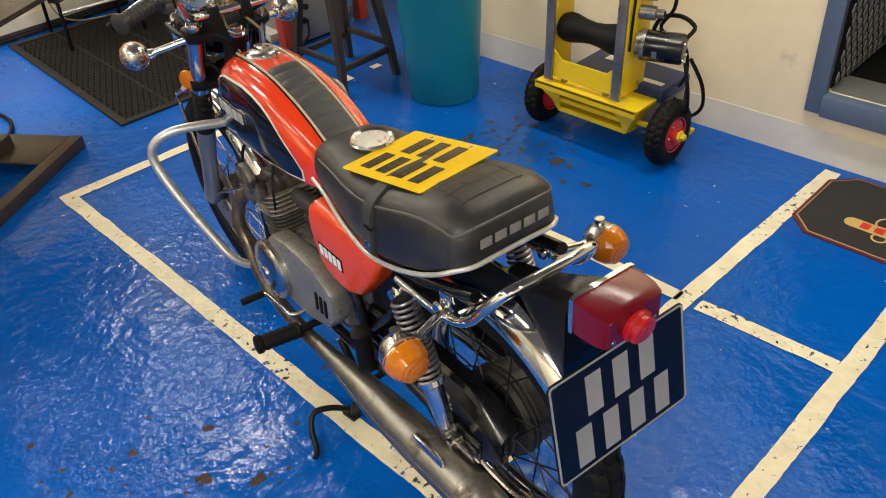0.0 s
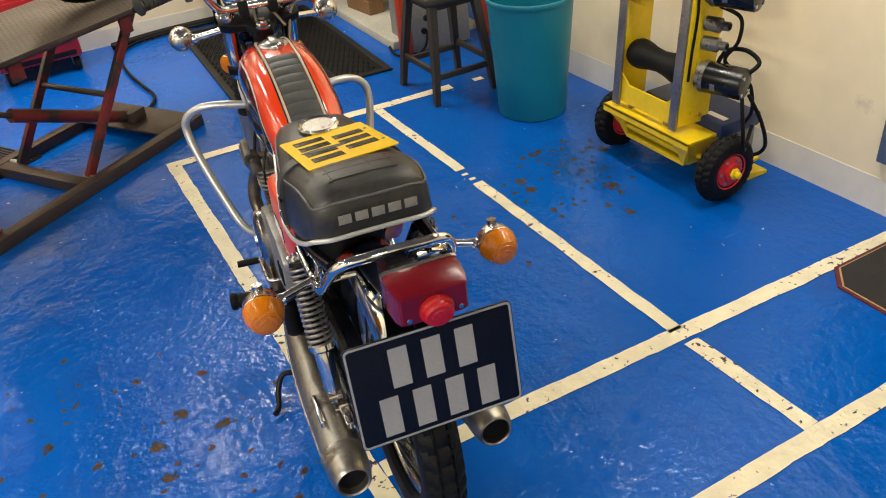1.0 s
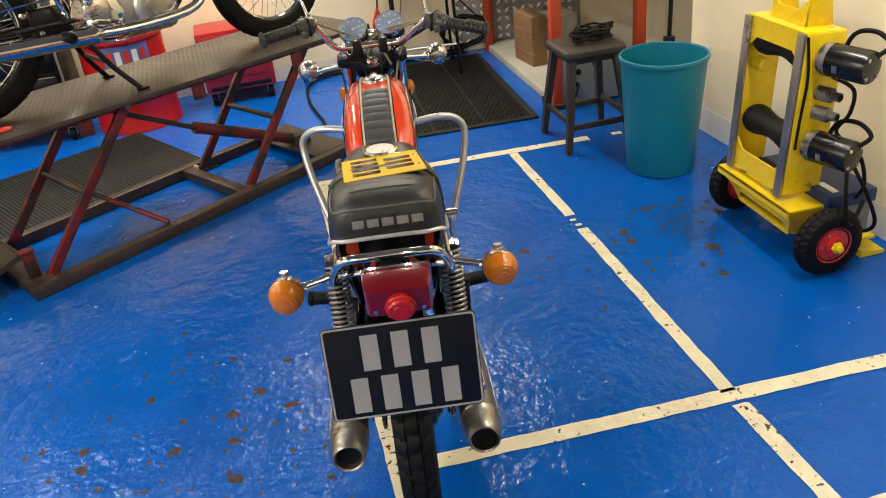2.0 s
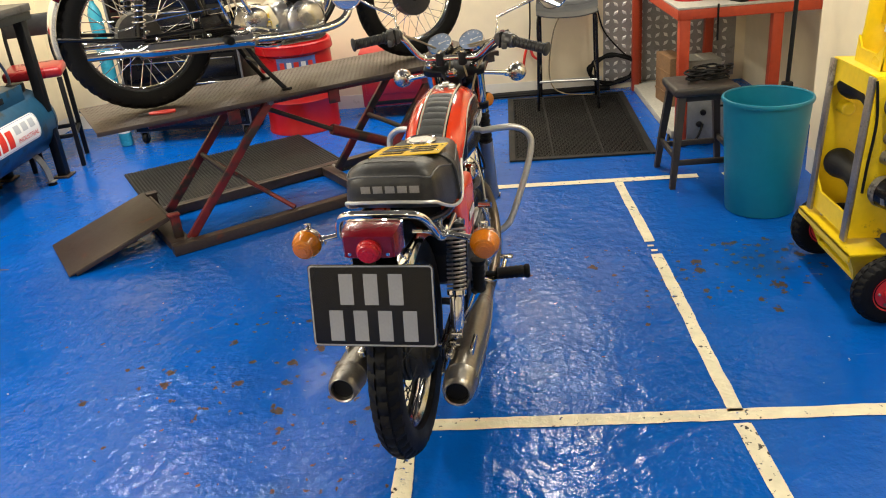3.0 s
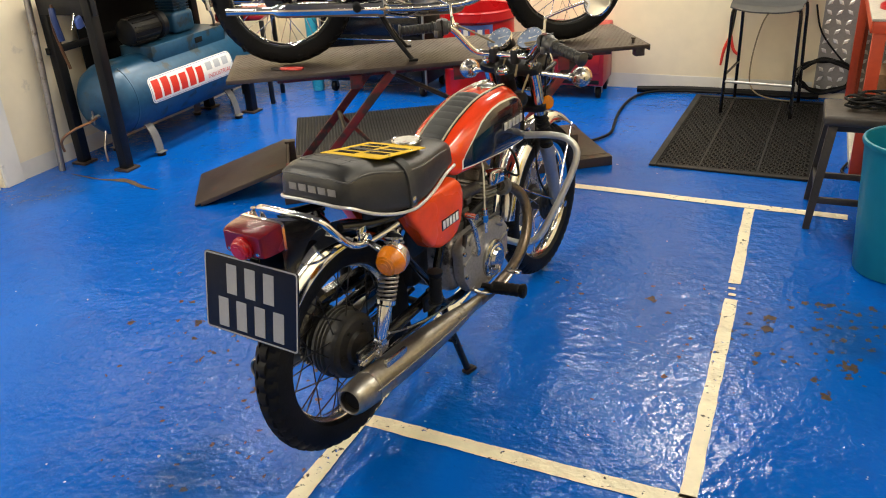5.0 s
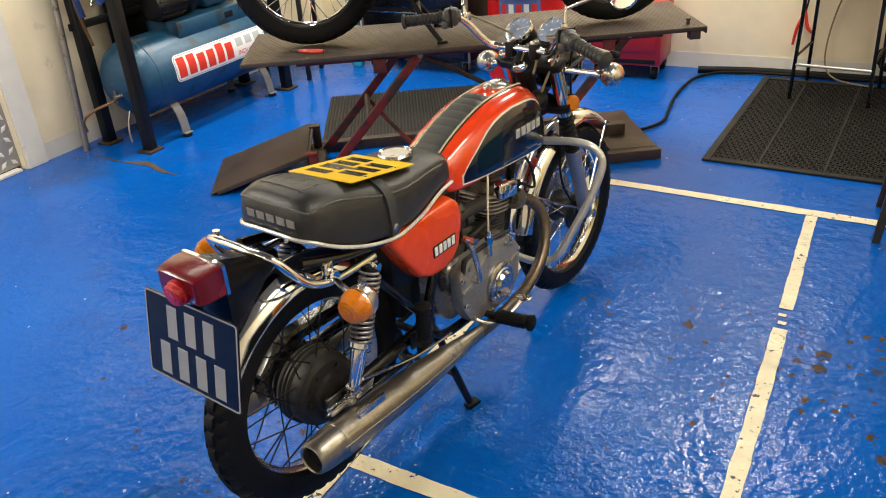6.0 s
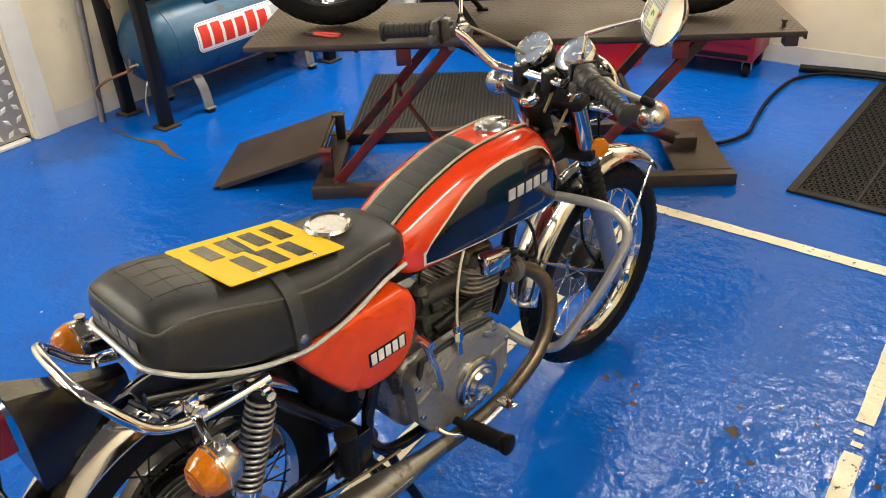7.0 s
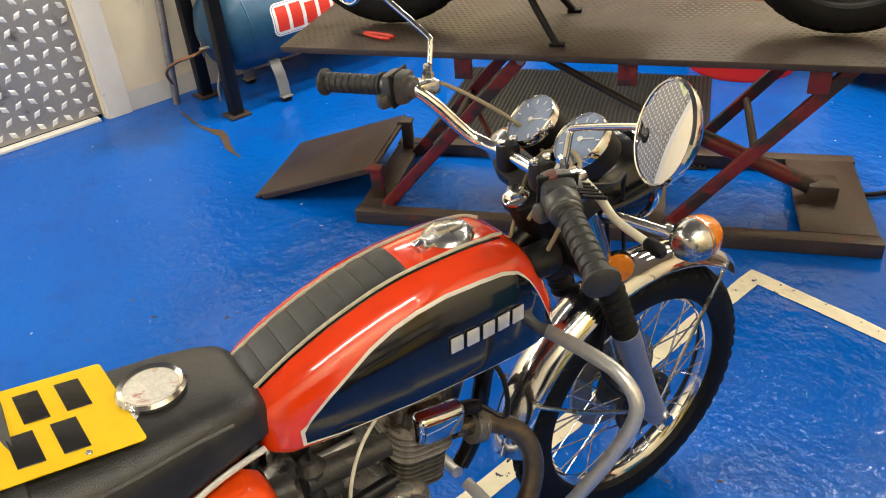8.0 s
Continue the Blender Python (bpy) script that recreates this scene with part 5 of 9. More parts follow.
# engine
ENG = Vector((0, 0.50, 0.43))
engine = part("engine", box(B(), (0.20, 0.30, 0.19), (0, 0.495, 0.425), 0.035, seg=3), alloy, bike, "grimy grey alloy engine")
bm = B(); box(bm, (0.16, 0.15, 0.07), (0, 0.42, 0.54), 0.02); box(bm, (0.13, 0.11, 0.05), (0, 0.40, 0.585), 0.015)
part("upper_case", bm, alloy, engine)


def cover(s, outline, x0, x1, bevel=0.014):
    bm = B()
    m = Matrix(((0, 0, s, s * x0), (1, 0, 0, 0), (0, 1, 0, 0), (0, 0, 0, 1)))
    prism(bm, outline, x1 - x0, m, bevel)
    return bm


right = [(0.345, 0.50), (0.352, 0.39), (0.39, 0.330), (0.48, 0.305), (0.59, 0.312), (0.648, 0.362), (0.658, 0.46), (0.61, 0.520), (0.52, 0.540), (0.41, 0.540)]
part("clutch_cover", cover(1, right, 0.095, 0.142), cover_alloy, engine, "grey right-hand engine cover")
bm = B(); lathe(bm, [(0.066, 0.0), (0.066, 0.008), (0.058, 0.014), (0.05, 0.014), (0.046, 0.018), (0.0, 0.020)], along((0.142, 0.532, 0.395), (1, 0, 0)), 40)
part("filter_cover", bm, polished, engine, "round polished filter cover")
bm = B(); lathe(bm, [(0.04, 0.0), (0.034, 0.010), (0.0, 0.012)], along((0.160, 0.532, 0.395), (1, 0, 0)), 32)
part("cover_boss", bm, polished, engine)
bm = B(); rod(bm, (0.150, 0.478, 0.515), (0.156, 0.468, 0.60), 0.008); rod(bm, (0.152, 0.474, 0.555), (0.154, 0.471, 0.58), 0.011, seg=6)
part("cable_joint", bm, chrome, engine)
for y, z in ((0.358, 0.485), (0.365, 0.40), (0.40, 0.342), (0.49, 0.320), (0.58, 0.325), (0.635, 0.372), (0.643, 0.455), (0.60, 0.508), (0.42, 0.528)):
    part("cover_screw", lathe(B(), [(0.008, 0), (0.008, 0.006), (0.005, 0.008)], along((0.138, y, z), (1, 0, 0)), 12), worn_chrome, engine)
bm = B(); tube(bm, [(0.14, 0.40, 0.47), (0.165, 0.40, 0.475), (0.172, 0.385, 0.53), (0.165, 0.37, 0.60), (0.15, 0.365, 0.62)], 0.008, 10, 4); rod(bm, (0.15, 0.365, 0.62), (0.19, 0.36, 0.622), 0.010)
part("kick_start", bm, worn_chrome, engine)
bm = B(); rod(bm, (0.098, 0.455, 0.565), (0.104, 0.565, 0.582), 0.013); rod(bm, (0.104, 0.560, 0.581), (0.105, 0.575, 0.583), 0.009)
part("breather_stub", bm, satin_black, engine)
for y, z, a in ((0.405, 0.520, 35), (0.375, 0.455, 20), (0.455, 0.500, 35), (0.585, 0.500, -30), (0.61, 0.44, 10)):
    bm = B(); box(bm, (0.010, 0.052, 0.012), m=pose(0.1425, y, z, a), bevel=0.004)
    part("cover_rib", bm, cover_alloy, engine)
bm = B(); prism(bm, [(0.372, 0.545), (0.362, 0.500), (0.368, 0.410), (0.376, 0.410), (0.372, 0.500), (0.382, 0.540), (0.52, 0.540), (0.598, 0.530), (0.602, 0.537), (0.52, 0.549)], 0.012, Matrix(((0, 0, 1, 0.128), (1, 0, 0, 0), (0, 1, 0, 0), (0, 0, 0, 1))), 0.002)
part("cover_lip", bm, dark_alloy, engine)
left_o = [(0.315, 0.505), (0.318, 0.425), (0.35, 0.385), (0.46, 0.350), (0.60, 0.345), (0.65, 0.40), (0.65, 0.48), (0.60, 0.53), (0.52, 0.545), (0.38, 0.545)]
part("generator_cover", cover(-1, left_o, 0.095, 0.150), cover_alloy, engine, "grey left-hand engine cover")
bm = B(); lathe(bm, [(0.082, 0.0), (0.082, 0.014), (0.075, 0.022), (0.055, 0.028), (0.0, 0.030)], along((-0.148, 0.606, 0.422), (-1, 0, 0)), 40)
lathe(bm, [(0.018, 0.0), (0.016, 0.006), (0.0, 0.007)], along((-0.177, 0.606, 0.422), (-1, 0, 0)), 20)
part("generator_cap", bm, polished, engine, "round polished generator cap")
bm = B()
for i in range(3):
    box(bm, (0.006, 0.010, 0.055), m=pose(-0.151, 0.340 + i * 0.021, 0.455, 8, 0, 0), bevel=0.002)
part("cover_slot", bm, dark_void, engine)
# cylinders with fins, head, caps
head_alloy = mat("head_alloy", (0.36, 0.33, 0.28), 0.48, 0.65, 0.3, 30, 0.3, 160, dirt=(0.05, 0.04, 0.032), dirt_at=0.54, dirt_scale=20)
TILT_C = Matrix.Translation((-0.024, 0.624, 0.483)) @ Matrix.Rotation(radians(-10), 4, "X")
cyl = part("cylinder_block", box(B(), (0.165, 0.080, 0.17), m=TILT_C @ Matrix.Translation((0, 0.010, 0.085)), bevel=0.012), dark_alloy, engine)
fin = shell(prism(B(), rounded(0.200, 0.104, 0.030, 6), 0.0034, None, 0.0008), fin_alloy, "fin")
for i in range(7):
    part("fin", fin, fin_alloy, cyl, "grimy grey barrel cooling fin" if i == 0 else "", at=TILT_C @ Matrix.Translation((0, 0.010, 0.010 + i * 0.0102)))
head_fin = shell(prism(B(), rounded(0.216, 0.120, 0.034, 6), 0.0046, None, 0.0014), head_alloy, "fin")
for i in range(5):
    part("fin", head_fin, head_alloy, cyl, "thick alloy head fin" if i == 0 else "", at=TILT_C @ Matrix.Translation((0, 0.010, 0.082 + i * 0.0122)))
bm = B(); box(bm, (0.15, 0.10, 0.045), m=TILT_C @ Matrix.Translation((0, 0.010, 0.158)), bevel=0.014, seg=3)
box(bm, (0.20, 0.07, 0.05), m=TILT_C @ Matrix.Translation((0, 0.012, 0.148)), bevel=0.014, seg=3)
part("cylinder_head", bm, fin_alloy, engine, "grey finned cylinder head")
for s in (-1, 1):
    bm = B(); box(bm, (0.036, 0.092, 0.056), m=TILT_C @ Matrix.Translation((s * 0.106, 0.020, 0.152)), bevel=0.012, seg=3)
    if s > 0:
        box(bm, (0.006, 0.072, 0.038), m=TILT_C @ Matrix.Translation((0.1245, 0.020, 0.152)), bevel=0.0025)
    else:
        lathe(bm, [(0.040, 0.0), (0.041, 0.010), (0.036, 0.018), (0.024, 0.021), (0.0, 0.022)], TILT_C @ along((-0.112, 0.016, 0.182), (-1, 0, 0)), 28)
        for k in range(5):
            box(bm, (0.004, 0.060, 0.003), m=TILT_C @ Matrix.Translation((-0.133, 0.016, 0.164 + k * 0.009)), bevel=0.001, seg=1)
    part("cam_cap", bm, chrome if s > 0 else fin_alloy, engine, "chrome camshaft end cap" if s > 0 else "dull grey camshaft end cap")
    bm = B(); lathe(bm, [(0.010, 0), (0.010, 0.02), (0.013, 0.024), (0.013, 0.045), (0.009, 0.06)], along(TILT_C @ Vector((s * 0.07, 0.07, 0.13)), (s * 0.7, 0.6, 0.4)), 14)
    part("spark_plug_cap", bm, satin_black, engine)
    bm = B(); tube(bm, [TILT_C @ Vector((s * 0.11, 0.105, 0.155)), (s * 0.115, 0.785, 0.60), (s * 0.09, 0.79, 0.68), (s * 0.04, 0.74, 0.745)], 0.0045, 8, 5)
    part("plug_lead", bm, satin_black, engine)
    bm = B(); rod(bm, (s * 0.06, 0.585, 0.615), (s * 0.062, 0.44, 0.63), 0.020, 0.024); rod(bm, (s * 0.062, 0.455, 0.575), (s * 0.062, 0.455, 0.655), 0.021); rod(bm, (s * 0.062, 0.455, 0.652), (s * 0.062, 0.455, 0.668), 0.024, 0.014); rod(bm, (s * 0.08, 0.43, 0.60), (s * 0.098, 0.43, 0.60), 0.007); box(bm, (0.012, 0.03, 0.02), (s * 0.09, 0.475, 0.615), 0.003); box(bm, (0.055, 0.06, 0.045), (s * 0.064, 0.455, 0.575), 0.01)
    rod(bm, (s * 0.062, 0.42, 0.63), (s * 0.062, 0.36, 0.635), 0.026)
    part("carburettor", bm, dark_alloy, engine, "dark grimy carburettor")
    bm = B(); tube(bm, [(s * 0.062, 0.455, 0.665), (s * 0.064, 0.46, 0.70), (s * 0.05, 0.52, 0.735), (s * 0.03, 0.60, 0.75)], 0.0032, 7, 5); tube(bm, [(s * 0.085, 0.43, 0.60), (s * 0.105, 0.42, 0.58), (s * 0.10, 0.43, 0.54), (s * 0.09, 0.40, 0.50)], 0.0035, 7, 5)
    part("fuel_hose", bm, satin_black, engine)
    if s > 0:
        continue
    bm = B(); tube(bm, [(s * 0.09, 0.63, 0.69), (s * 0.112, 0.605, 0.64), (s * 0.118, 0.605, 0.58), (s * 0.120, 0.64, 0.55), (s * 0.112, 0.68, 0.575), (s * 0.10, 0.69, 0.61)], 0.003, 7, 5)
    part("wiring", bm, satin_black, engine)

# exhausts
for s in (-1, 1):
    port = 0.0 if s > 0 else -0.026
    pts = [(s * 0.066 + port, 0.705, 0.580), (s * 0.069 + port, 0.770, 0.556), (s * 0.086 + port, 0.812, 0.532), (s * 0.106 + port * 0.8, 0.835, 0.492), (s * 0.124 + port * 0.6, 0.832, 0.440), (s * 0.138, 0.800, 0.386), (s * 0.148, 0.742, 0.340), (s * 0.155, 0.655, 0.309), (s * 0.158, 0.57, 0.297), (s * 0.159, 0.46, 0.296), (s * 0.158, 0.36, 0.304)]
    ex = part("exhaust", tube(B(), pts, 0.0190, 18, 6), header_brown, bike, "browned chrome exhaust header pipe")
    a, b = Vector((s * 0.158, 0.40, 0.301)), Vector((s * 0.158, -0.285, 0.346))
    L = (b - a).length
    prof = [(0.0185, 0), (0.021, 0.02), (0.021, 0.05), (0.026, 0.10), (0.036, 0.20), (0.043, 0.30), (0.0465, 0.42), (0.0465, L - 0.092), (0.0482, L - 0.090), (0.0482, L - 0.082), (0.0465, L - 0.080), (0.0455, L - 0.05), (0.0430, L - 0.022), (0.0385, L - 0.004), (0.0345, L), (0.0310, L - 0.003), (0.0295, L - 0.03), (0.0, L - 0.032)]
    part("silencer", lathe(B(), prof, along(a, b - a), 32), silencer_chrome, ex, "tarnished chrome silencer")
    ax = (b - a).normalized()
    bm = B(); tube(bm, [a + ax * q + Vector((s * r, 0, r * 0.25)) for q, r in ((0.12, 0.0275), (0.20, 0.0350), (0.30, 0.0418), (0.42, 0.0452), (L - 0.07, 0.0452))], 0.0022, 7, 4)
    part("silencer_seam", bm, silencer_chrome, ex)
    bm = B(); box(bm, (0.012, 0.10, 0.05), m=along(a + (b - a) * 0.72 + Vector((s * 0.020, 0, 0.034)), b - a) @ pose(0, 0, 0, 90), bevel=0.005)
    part("silencer_bracket", bm, worn_chrome, ex)
    part("tail_hole", lathe(B(), [(0.0, L - 0.020), (0.0300, L - 0.020), (0.0300, L - 0.0205), (0.0, L - 0.0215)], along(a, b - a), 24), dark_void, ex)
    bm = B(); lathe(bm, [(0.030, -0.01), (0.030, 0.008), (0.022, 0.012)], along((s * 0.068 + port, 0.752, 0.563), (s * 0.05, 1, -0.36)), 20)
    for k in range(8):
        lathe(bm, [(0.034, -0.014 + k * 0.003), (0.034, -0.0125 + k * 0.003)], along((s * 0.068 + port, 0.752, 0.563), (s * 0.05, 1, -0.36)), 20)
    part("exhaust_collar", bm, alloy, ex)

# crash bars
for s in (-1, 1):
    # the right one has been pushed back a little
    k = 1.0 if s > 0 else 0.0
    pts = [(s * 0.015, 0.888, 0.702), (s * 0.08, 0.895, 0.706), (s * 0.18, 0.918 - 0.014 * k, 0.716), (s * 0.236, 0.938 - 0.024 * k, 0.708), (s * 0.272, 0.954 - 0.036 * k, 0.678), (s * 0.278, 0.950 - 0.042 * k, 0.632), (s * 0.258, 0.896 - 0.026 * k, 0.545), (s * 0.222, 0.826 - 0.006 * k, 0.440), (s * 0.198, 0.784 + 0.012 * k, 0.382), (s * 0.164, 0.766 + 0.020 * k, 0.350), (s * 0.116, 0.758 + 0.012 * k, 0.342), (s * 0.015, 0.755, 0.360)]
    part("crash_bar", tube(B(), pts, 0.0122, 14, 6), steel, bike, "dull grey tubular crash bar")

# controls low down, pegs, stands
for s in (-1, 1):
    bm = B(); rod(bm, (s * 0.10, 0.458, 0.322), (s * 0.19, 0.464, 0.326), 0.010)
    peg = part("footpeg", bm, satin_black, bike, "black rubber rider's footpeg")
    bm = B(); lathe(bm, [(0.019, 0), (0.022, 0.004)] + [(0.022 if k % 2 else 0.0195, 0.010 + k * 0.0085) for k in range(11)] + [(0.024, 0.102), (0.024, 0.112), (0.018, 0.116)], along((s * 0.178, 0.462, 0.326), (s, 0.14, 0.03)), 18)
    part("peg_rubber", bm, rubber, peg)
    bm = B(); box(bm, (0.010, 0.07, 0.05), (s * 0.128, 0.165, 0.415), 0.003); rod(bm, (s * 0.15, 0.14, 0.425), (s * 0.165, 0.14, 0.44), 0.012)
    ppeg = part("passenger_peg", bm, satin_black, bike, "folded passenger footpeg")
    bm = B(); lathe(bm, [(0.017, 0), (0.020, 0.004)] + [(0.020 if k % 2 else 0.0178, 0.008 + k * 0.008) for k in range(11)] + [(0.023, 0.098), (0.023, 0.106), (0.018, 0.108)], along((s * 0.168, 0.140, 0.430), (s * 0.02, 0, 1)), 16)
    part("peg_rubber", bm, rubber, ppeg)
bm = B(); tube(bm, [(0.12, 0.40, 0.345), (0.165, 0.43, 0.315), (0.19, 0.50, 0.312), (0.200, 0.555, 0.332)], 0.0075, 10, 5); box(bm, (0.046, 0.030, 0.010), m=pose(0.205, 0.568, 0.340, -8), bevel=0.004)
part("brake_pedal", bm, chrome, bike, "chrome rear brake pedal")
bm = B(); tube(bm, [(-0.10, 0.49, 0.350), (-0.172, 0.495, 0.350), (-0.180, 0.54, 0.348), (-0.180, 0.62, 0.336), (-0.184, 0.645, 0.332)], 0.006, 10, 5)
part("gear_lever", bm, worn_chrome, bike)
bm = B(); rod(bm, (-0.184, 0.646, 0.331), (-0.246, 0.650, 0.332), 0.010)
part("gear_rubber", bm, rubber, bike)
bm = B()
for s in (-1, 1):
    tube(bm, [(s * 0.085, 0.305, 0.30), (s * 0.094, 0.345, 0.17), (s * 0.104, 0.398, 0.022)], 0.0115, 10, 4)
    box(bm, (0.030, 0.048, 0.014), m=pose(s * 0.107, 0.408, 0.010, 0, 0, s * -10), bevel=0.004)
rod(bm, (-0.105, 0.345, 0.16), (0.105, 0.345, 0.16), 0.009)
rod(bm, (-0.09, 0.300, 0.305), (0.09, 0.300, 0.305), 0.012)
part("centre_stand", bm, satin_black, bike, "black centre stand holding the rear wheel up")
bm = B(); tube(bm, [(-0.10, 0.40, 0.285), (-0.115, 0.33, 0.265), (-0.15, 0.22, 0.24)], 0.010, 10, 4)
part("side_stand", bm, satin_black, bike, "folded black side stand")
bm = B(); tube(bm, [(-0.120, 0.395, 0.05), (-0.165, 0.408, 0.075), (-0.21, 0.415, 0.08), (-0.235, 0.390, 0.05), (-0.245, 0.355, 0.022), (-0.262, 0.335, 0.016)], 0.008, 10, 5)
part("stand_lever", bm, satin_black, bike, "black centre stand lever")
bm = B(); tube(bm, [(0.16, -0.09, 0.452), (0.13, 0.02, 0.395), (0.13, 0.16, 0.36), (0.13, 0.30, 0.345)], 0.004, 8, 4)
tube(bm, [(0.09, -0.13, 0.31), (0.10, 0.0, 0.34), (0.10, 0.2, 0.33)], 0.006, 8, 4)
box(bm, (0.012, 0.09, 0.022), m=pose(0.098, -0.125, 0.345, 25), bevel=0.004)
part("brake_rod", bm, worn_chrome, bike)
for s in (-1, 1):
    bm = B()
    box(bm, (0.02, 0.06, 0.02), (s * 0.125, -0.15, 0.395), 0.004)
    rod(bm, (s * 0.126, -0.19, 0.395), (s * 0.126, -0.14, 0.395), 0.004)
    part("chain_adjuster", bm, worn_chrome, bike)
# cables
bm = B()
tube(bm, [(-0.165, 0.878, 1.080), (-0.13, 0.915, 1.055), (-0.08, 0.955, 1.02), (-0.03, 0.97, 0.99), (0.03, 0.95, 0.96), (0.06, 0.88, 0.92)], 0.0036, 8, 6)
tube(bm, [(0.185, 0.865, 1.055), (0.13, 0.92, 1.035), (0.05, 0.965, 1.012), (-0.01, 0.985, 0.98), (-0.06, 1.0, 0.90), (-0.075, 1.02, 0.72)], 0.0036, 8, 6)
tube(bm, [(0.20, 0.80, 1.06), (0.17, 0.86, 1.02), (0.11, 0.93, 0.97), (0.08, 0.93, 0.90), (0.06, 0.87, 0.80), (0.06, 0.72, 0.72), (0.07, 0.55, 0.70)], 0.0038, 8, 6)
part("control_cable", bm, cable_grey, bike, "pale control cables")
bm = B(); tube(bm, [(0.07, 0.60, 0.72), (0.125, 0.52, 0.715), (0.148, 0.482, 0.67), (0.156, 0.468, 0.60)], 0.0030, 8, 6)
part("clutch_cable", bm, cream_plastic, bike)
bm = B(); tube(bm, [(0.0, 1.0, 0.98), (0.03, 1.06, 0.88), (0.04, 1.08, 0.70), (0.06, 1.05, 0.52), (0.062, 1.12, 0.40), (0.06, 1.18, 0.345)], 0.0042, 8, 6)
tube(bm, [(-0.02, 1.02, 0.95), (-0.05, 1.05, 0.84), (-0.03, 0.95, 0.80), (0.0, 0.9, 0.78)], 0.006, 8, 5)
part("meter_cable", bm, satin_black, bike)
bm = B(); lathe(bm, [(0.026, -0.03), (0.030, -0.025), (0.030, 0.02), (0.024, 0.03)], along((0.055, 0.905, 0.83), (0, 1, 0)), 24)
part("horn", bm, satin_black, bike)

# ---- unseen fittings added at the lamp positions ----
for lx, ly, watts, turn in LAMPS:
    fit_ob = thing("lamp_batten", pose(lx, ly, CEILING, 0, 0, 90), "unseen white batten added at a lamp position on the ceiling", "ceiling light", "ceiling lights")
    bm = B(); box(bm, (1.56, 0.14, 0.06), (0, 0, -0.03), 0.008)
    part("body", bm, trim_paint, fit_ob)
    for s in (-1, 1):
        bm = B(); box(bm, (0.03, 0.12, 0.04), (s * 0.765, 0, -0.078), 0.004)
        part("end_cap", bm, trim_paint, fit_ob)

# ---- hatch in the east wall ----
hatch = thing("hatch", WE, "low blue-framed wall hatch with dark lattice inside", "hatch")
hatch["kind"] = "structure"
hatch.name = "window_1"
bm = B(); box(bm, (0.03, 0.064, HZ1 - HZ0 + 0.17), (-0.010, H0 + 0.030, (HZ0 + HZ1) / 2), 0.004); part("window_frame", bm, frame_blue, hatch)
bm = B(); box(bm, (0.03, 0.085, HZ1 - HZ0 + 0.17), (-0.010, H1 - 0.043, (HZ0 + HZ1) / 2), 0.004); part("window_frame", bm, frame_blue, hatch)
bm = B(); box(bm, (0.05, H0 - H1, 0.085), (-0.018, (H0 + H1) / 2, HZ0 - 0.043), 0.006); part("window_sill", bm, frame_blue, hatch, "scuffed blue and grey sill")
bm = B(); box(bm, (0.03, H0 - H1, 0.085), (-0.010, (H0 + H1) / 2, HZ1 + 0.043), 0.004); part("window_frame", bm, frame_blue, hatch)
# near-black box paints the dark of the space behind the hatch
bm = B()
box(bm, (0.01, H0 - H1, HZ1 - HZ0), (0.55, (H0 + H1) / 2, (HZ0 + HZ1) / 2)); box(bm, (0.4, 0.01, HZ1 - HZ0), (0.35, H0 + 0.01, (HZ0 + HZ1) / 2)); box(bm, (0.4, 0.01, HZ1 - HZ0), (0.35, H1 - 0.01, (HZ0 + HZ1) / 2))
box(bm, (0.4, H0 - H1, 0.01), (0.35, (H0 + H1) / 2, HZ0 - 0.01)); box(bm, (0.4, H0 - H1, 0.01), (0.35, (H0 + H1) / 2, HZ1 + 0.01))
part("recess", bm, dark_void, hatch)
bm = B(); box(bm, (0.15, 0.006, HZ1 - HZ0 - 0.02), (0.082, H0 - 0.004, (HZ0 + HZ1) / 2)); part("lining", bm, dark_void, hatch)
bm = B(); box(bm, (0.15, H0 - H1 - 0.02, 0.006), (0.082, (H0 + H1) / 2, HZ0 + 0.004)); part("lining", bm, lattice_grey, hatch, "worn grey sheet lining")
dia = shell(prism(B(), [(0, -0.026), (0.016, 0), (0, 0.026), (-0.016, 0)], 0.004, Matrix.Rotation(radians(90), 4, "X")), lattice_grey, "diamond", 0)
for r in range(12):
    for c in range(9):
        part("diamond", dia, lattice_grey, hatch, at=pose(0.035 + c * 0.05 + (0.025 if r % 2 else 0), H0 - 0.010, HZ0 + 0.04 + r * 0.042))

# ---- tread-plate door in the west wall, tread-plate panel on the north wall ----
plate_metal = mat("tread_plate", (0.34, 0.325, 0.30), 0.42, 0.35, 0.15, 14, 0.1, 80, dirt=(0.12, 0.10, 0.085), dirt_at=0.6, dirt_scale=5)

# glint of the raised lozenges painted in as a metal paler than the sheet
lozenge_metal = mat("pale_lozenge", (0.82, 0.80, 0.76), 0.36, 0.25, 0.12, 20)


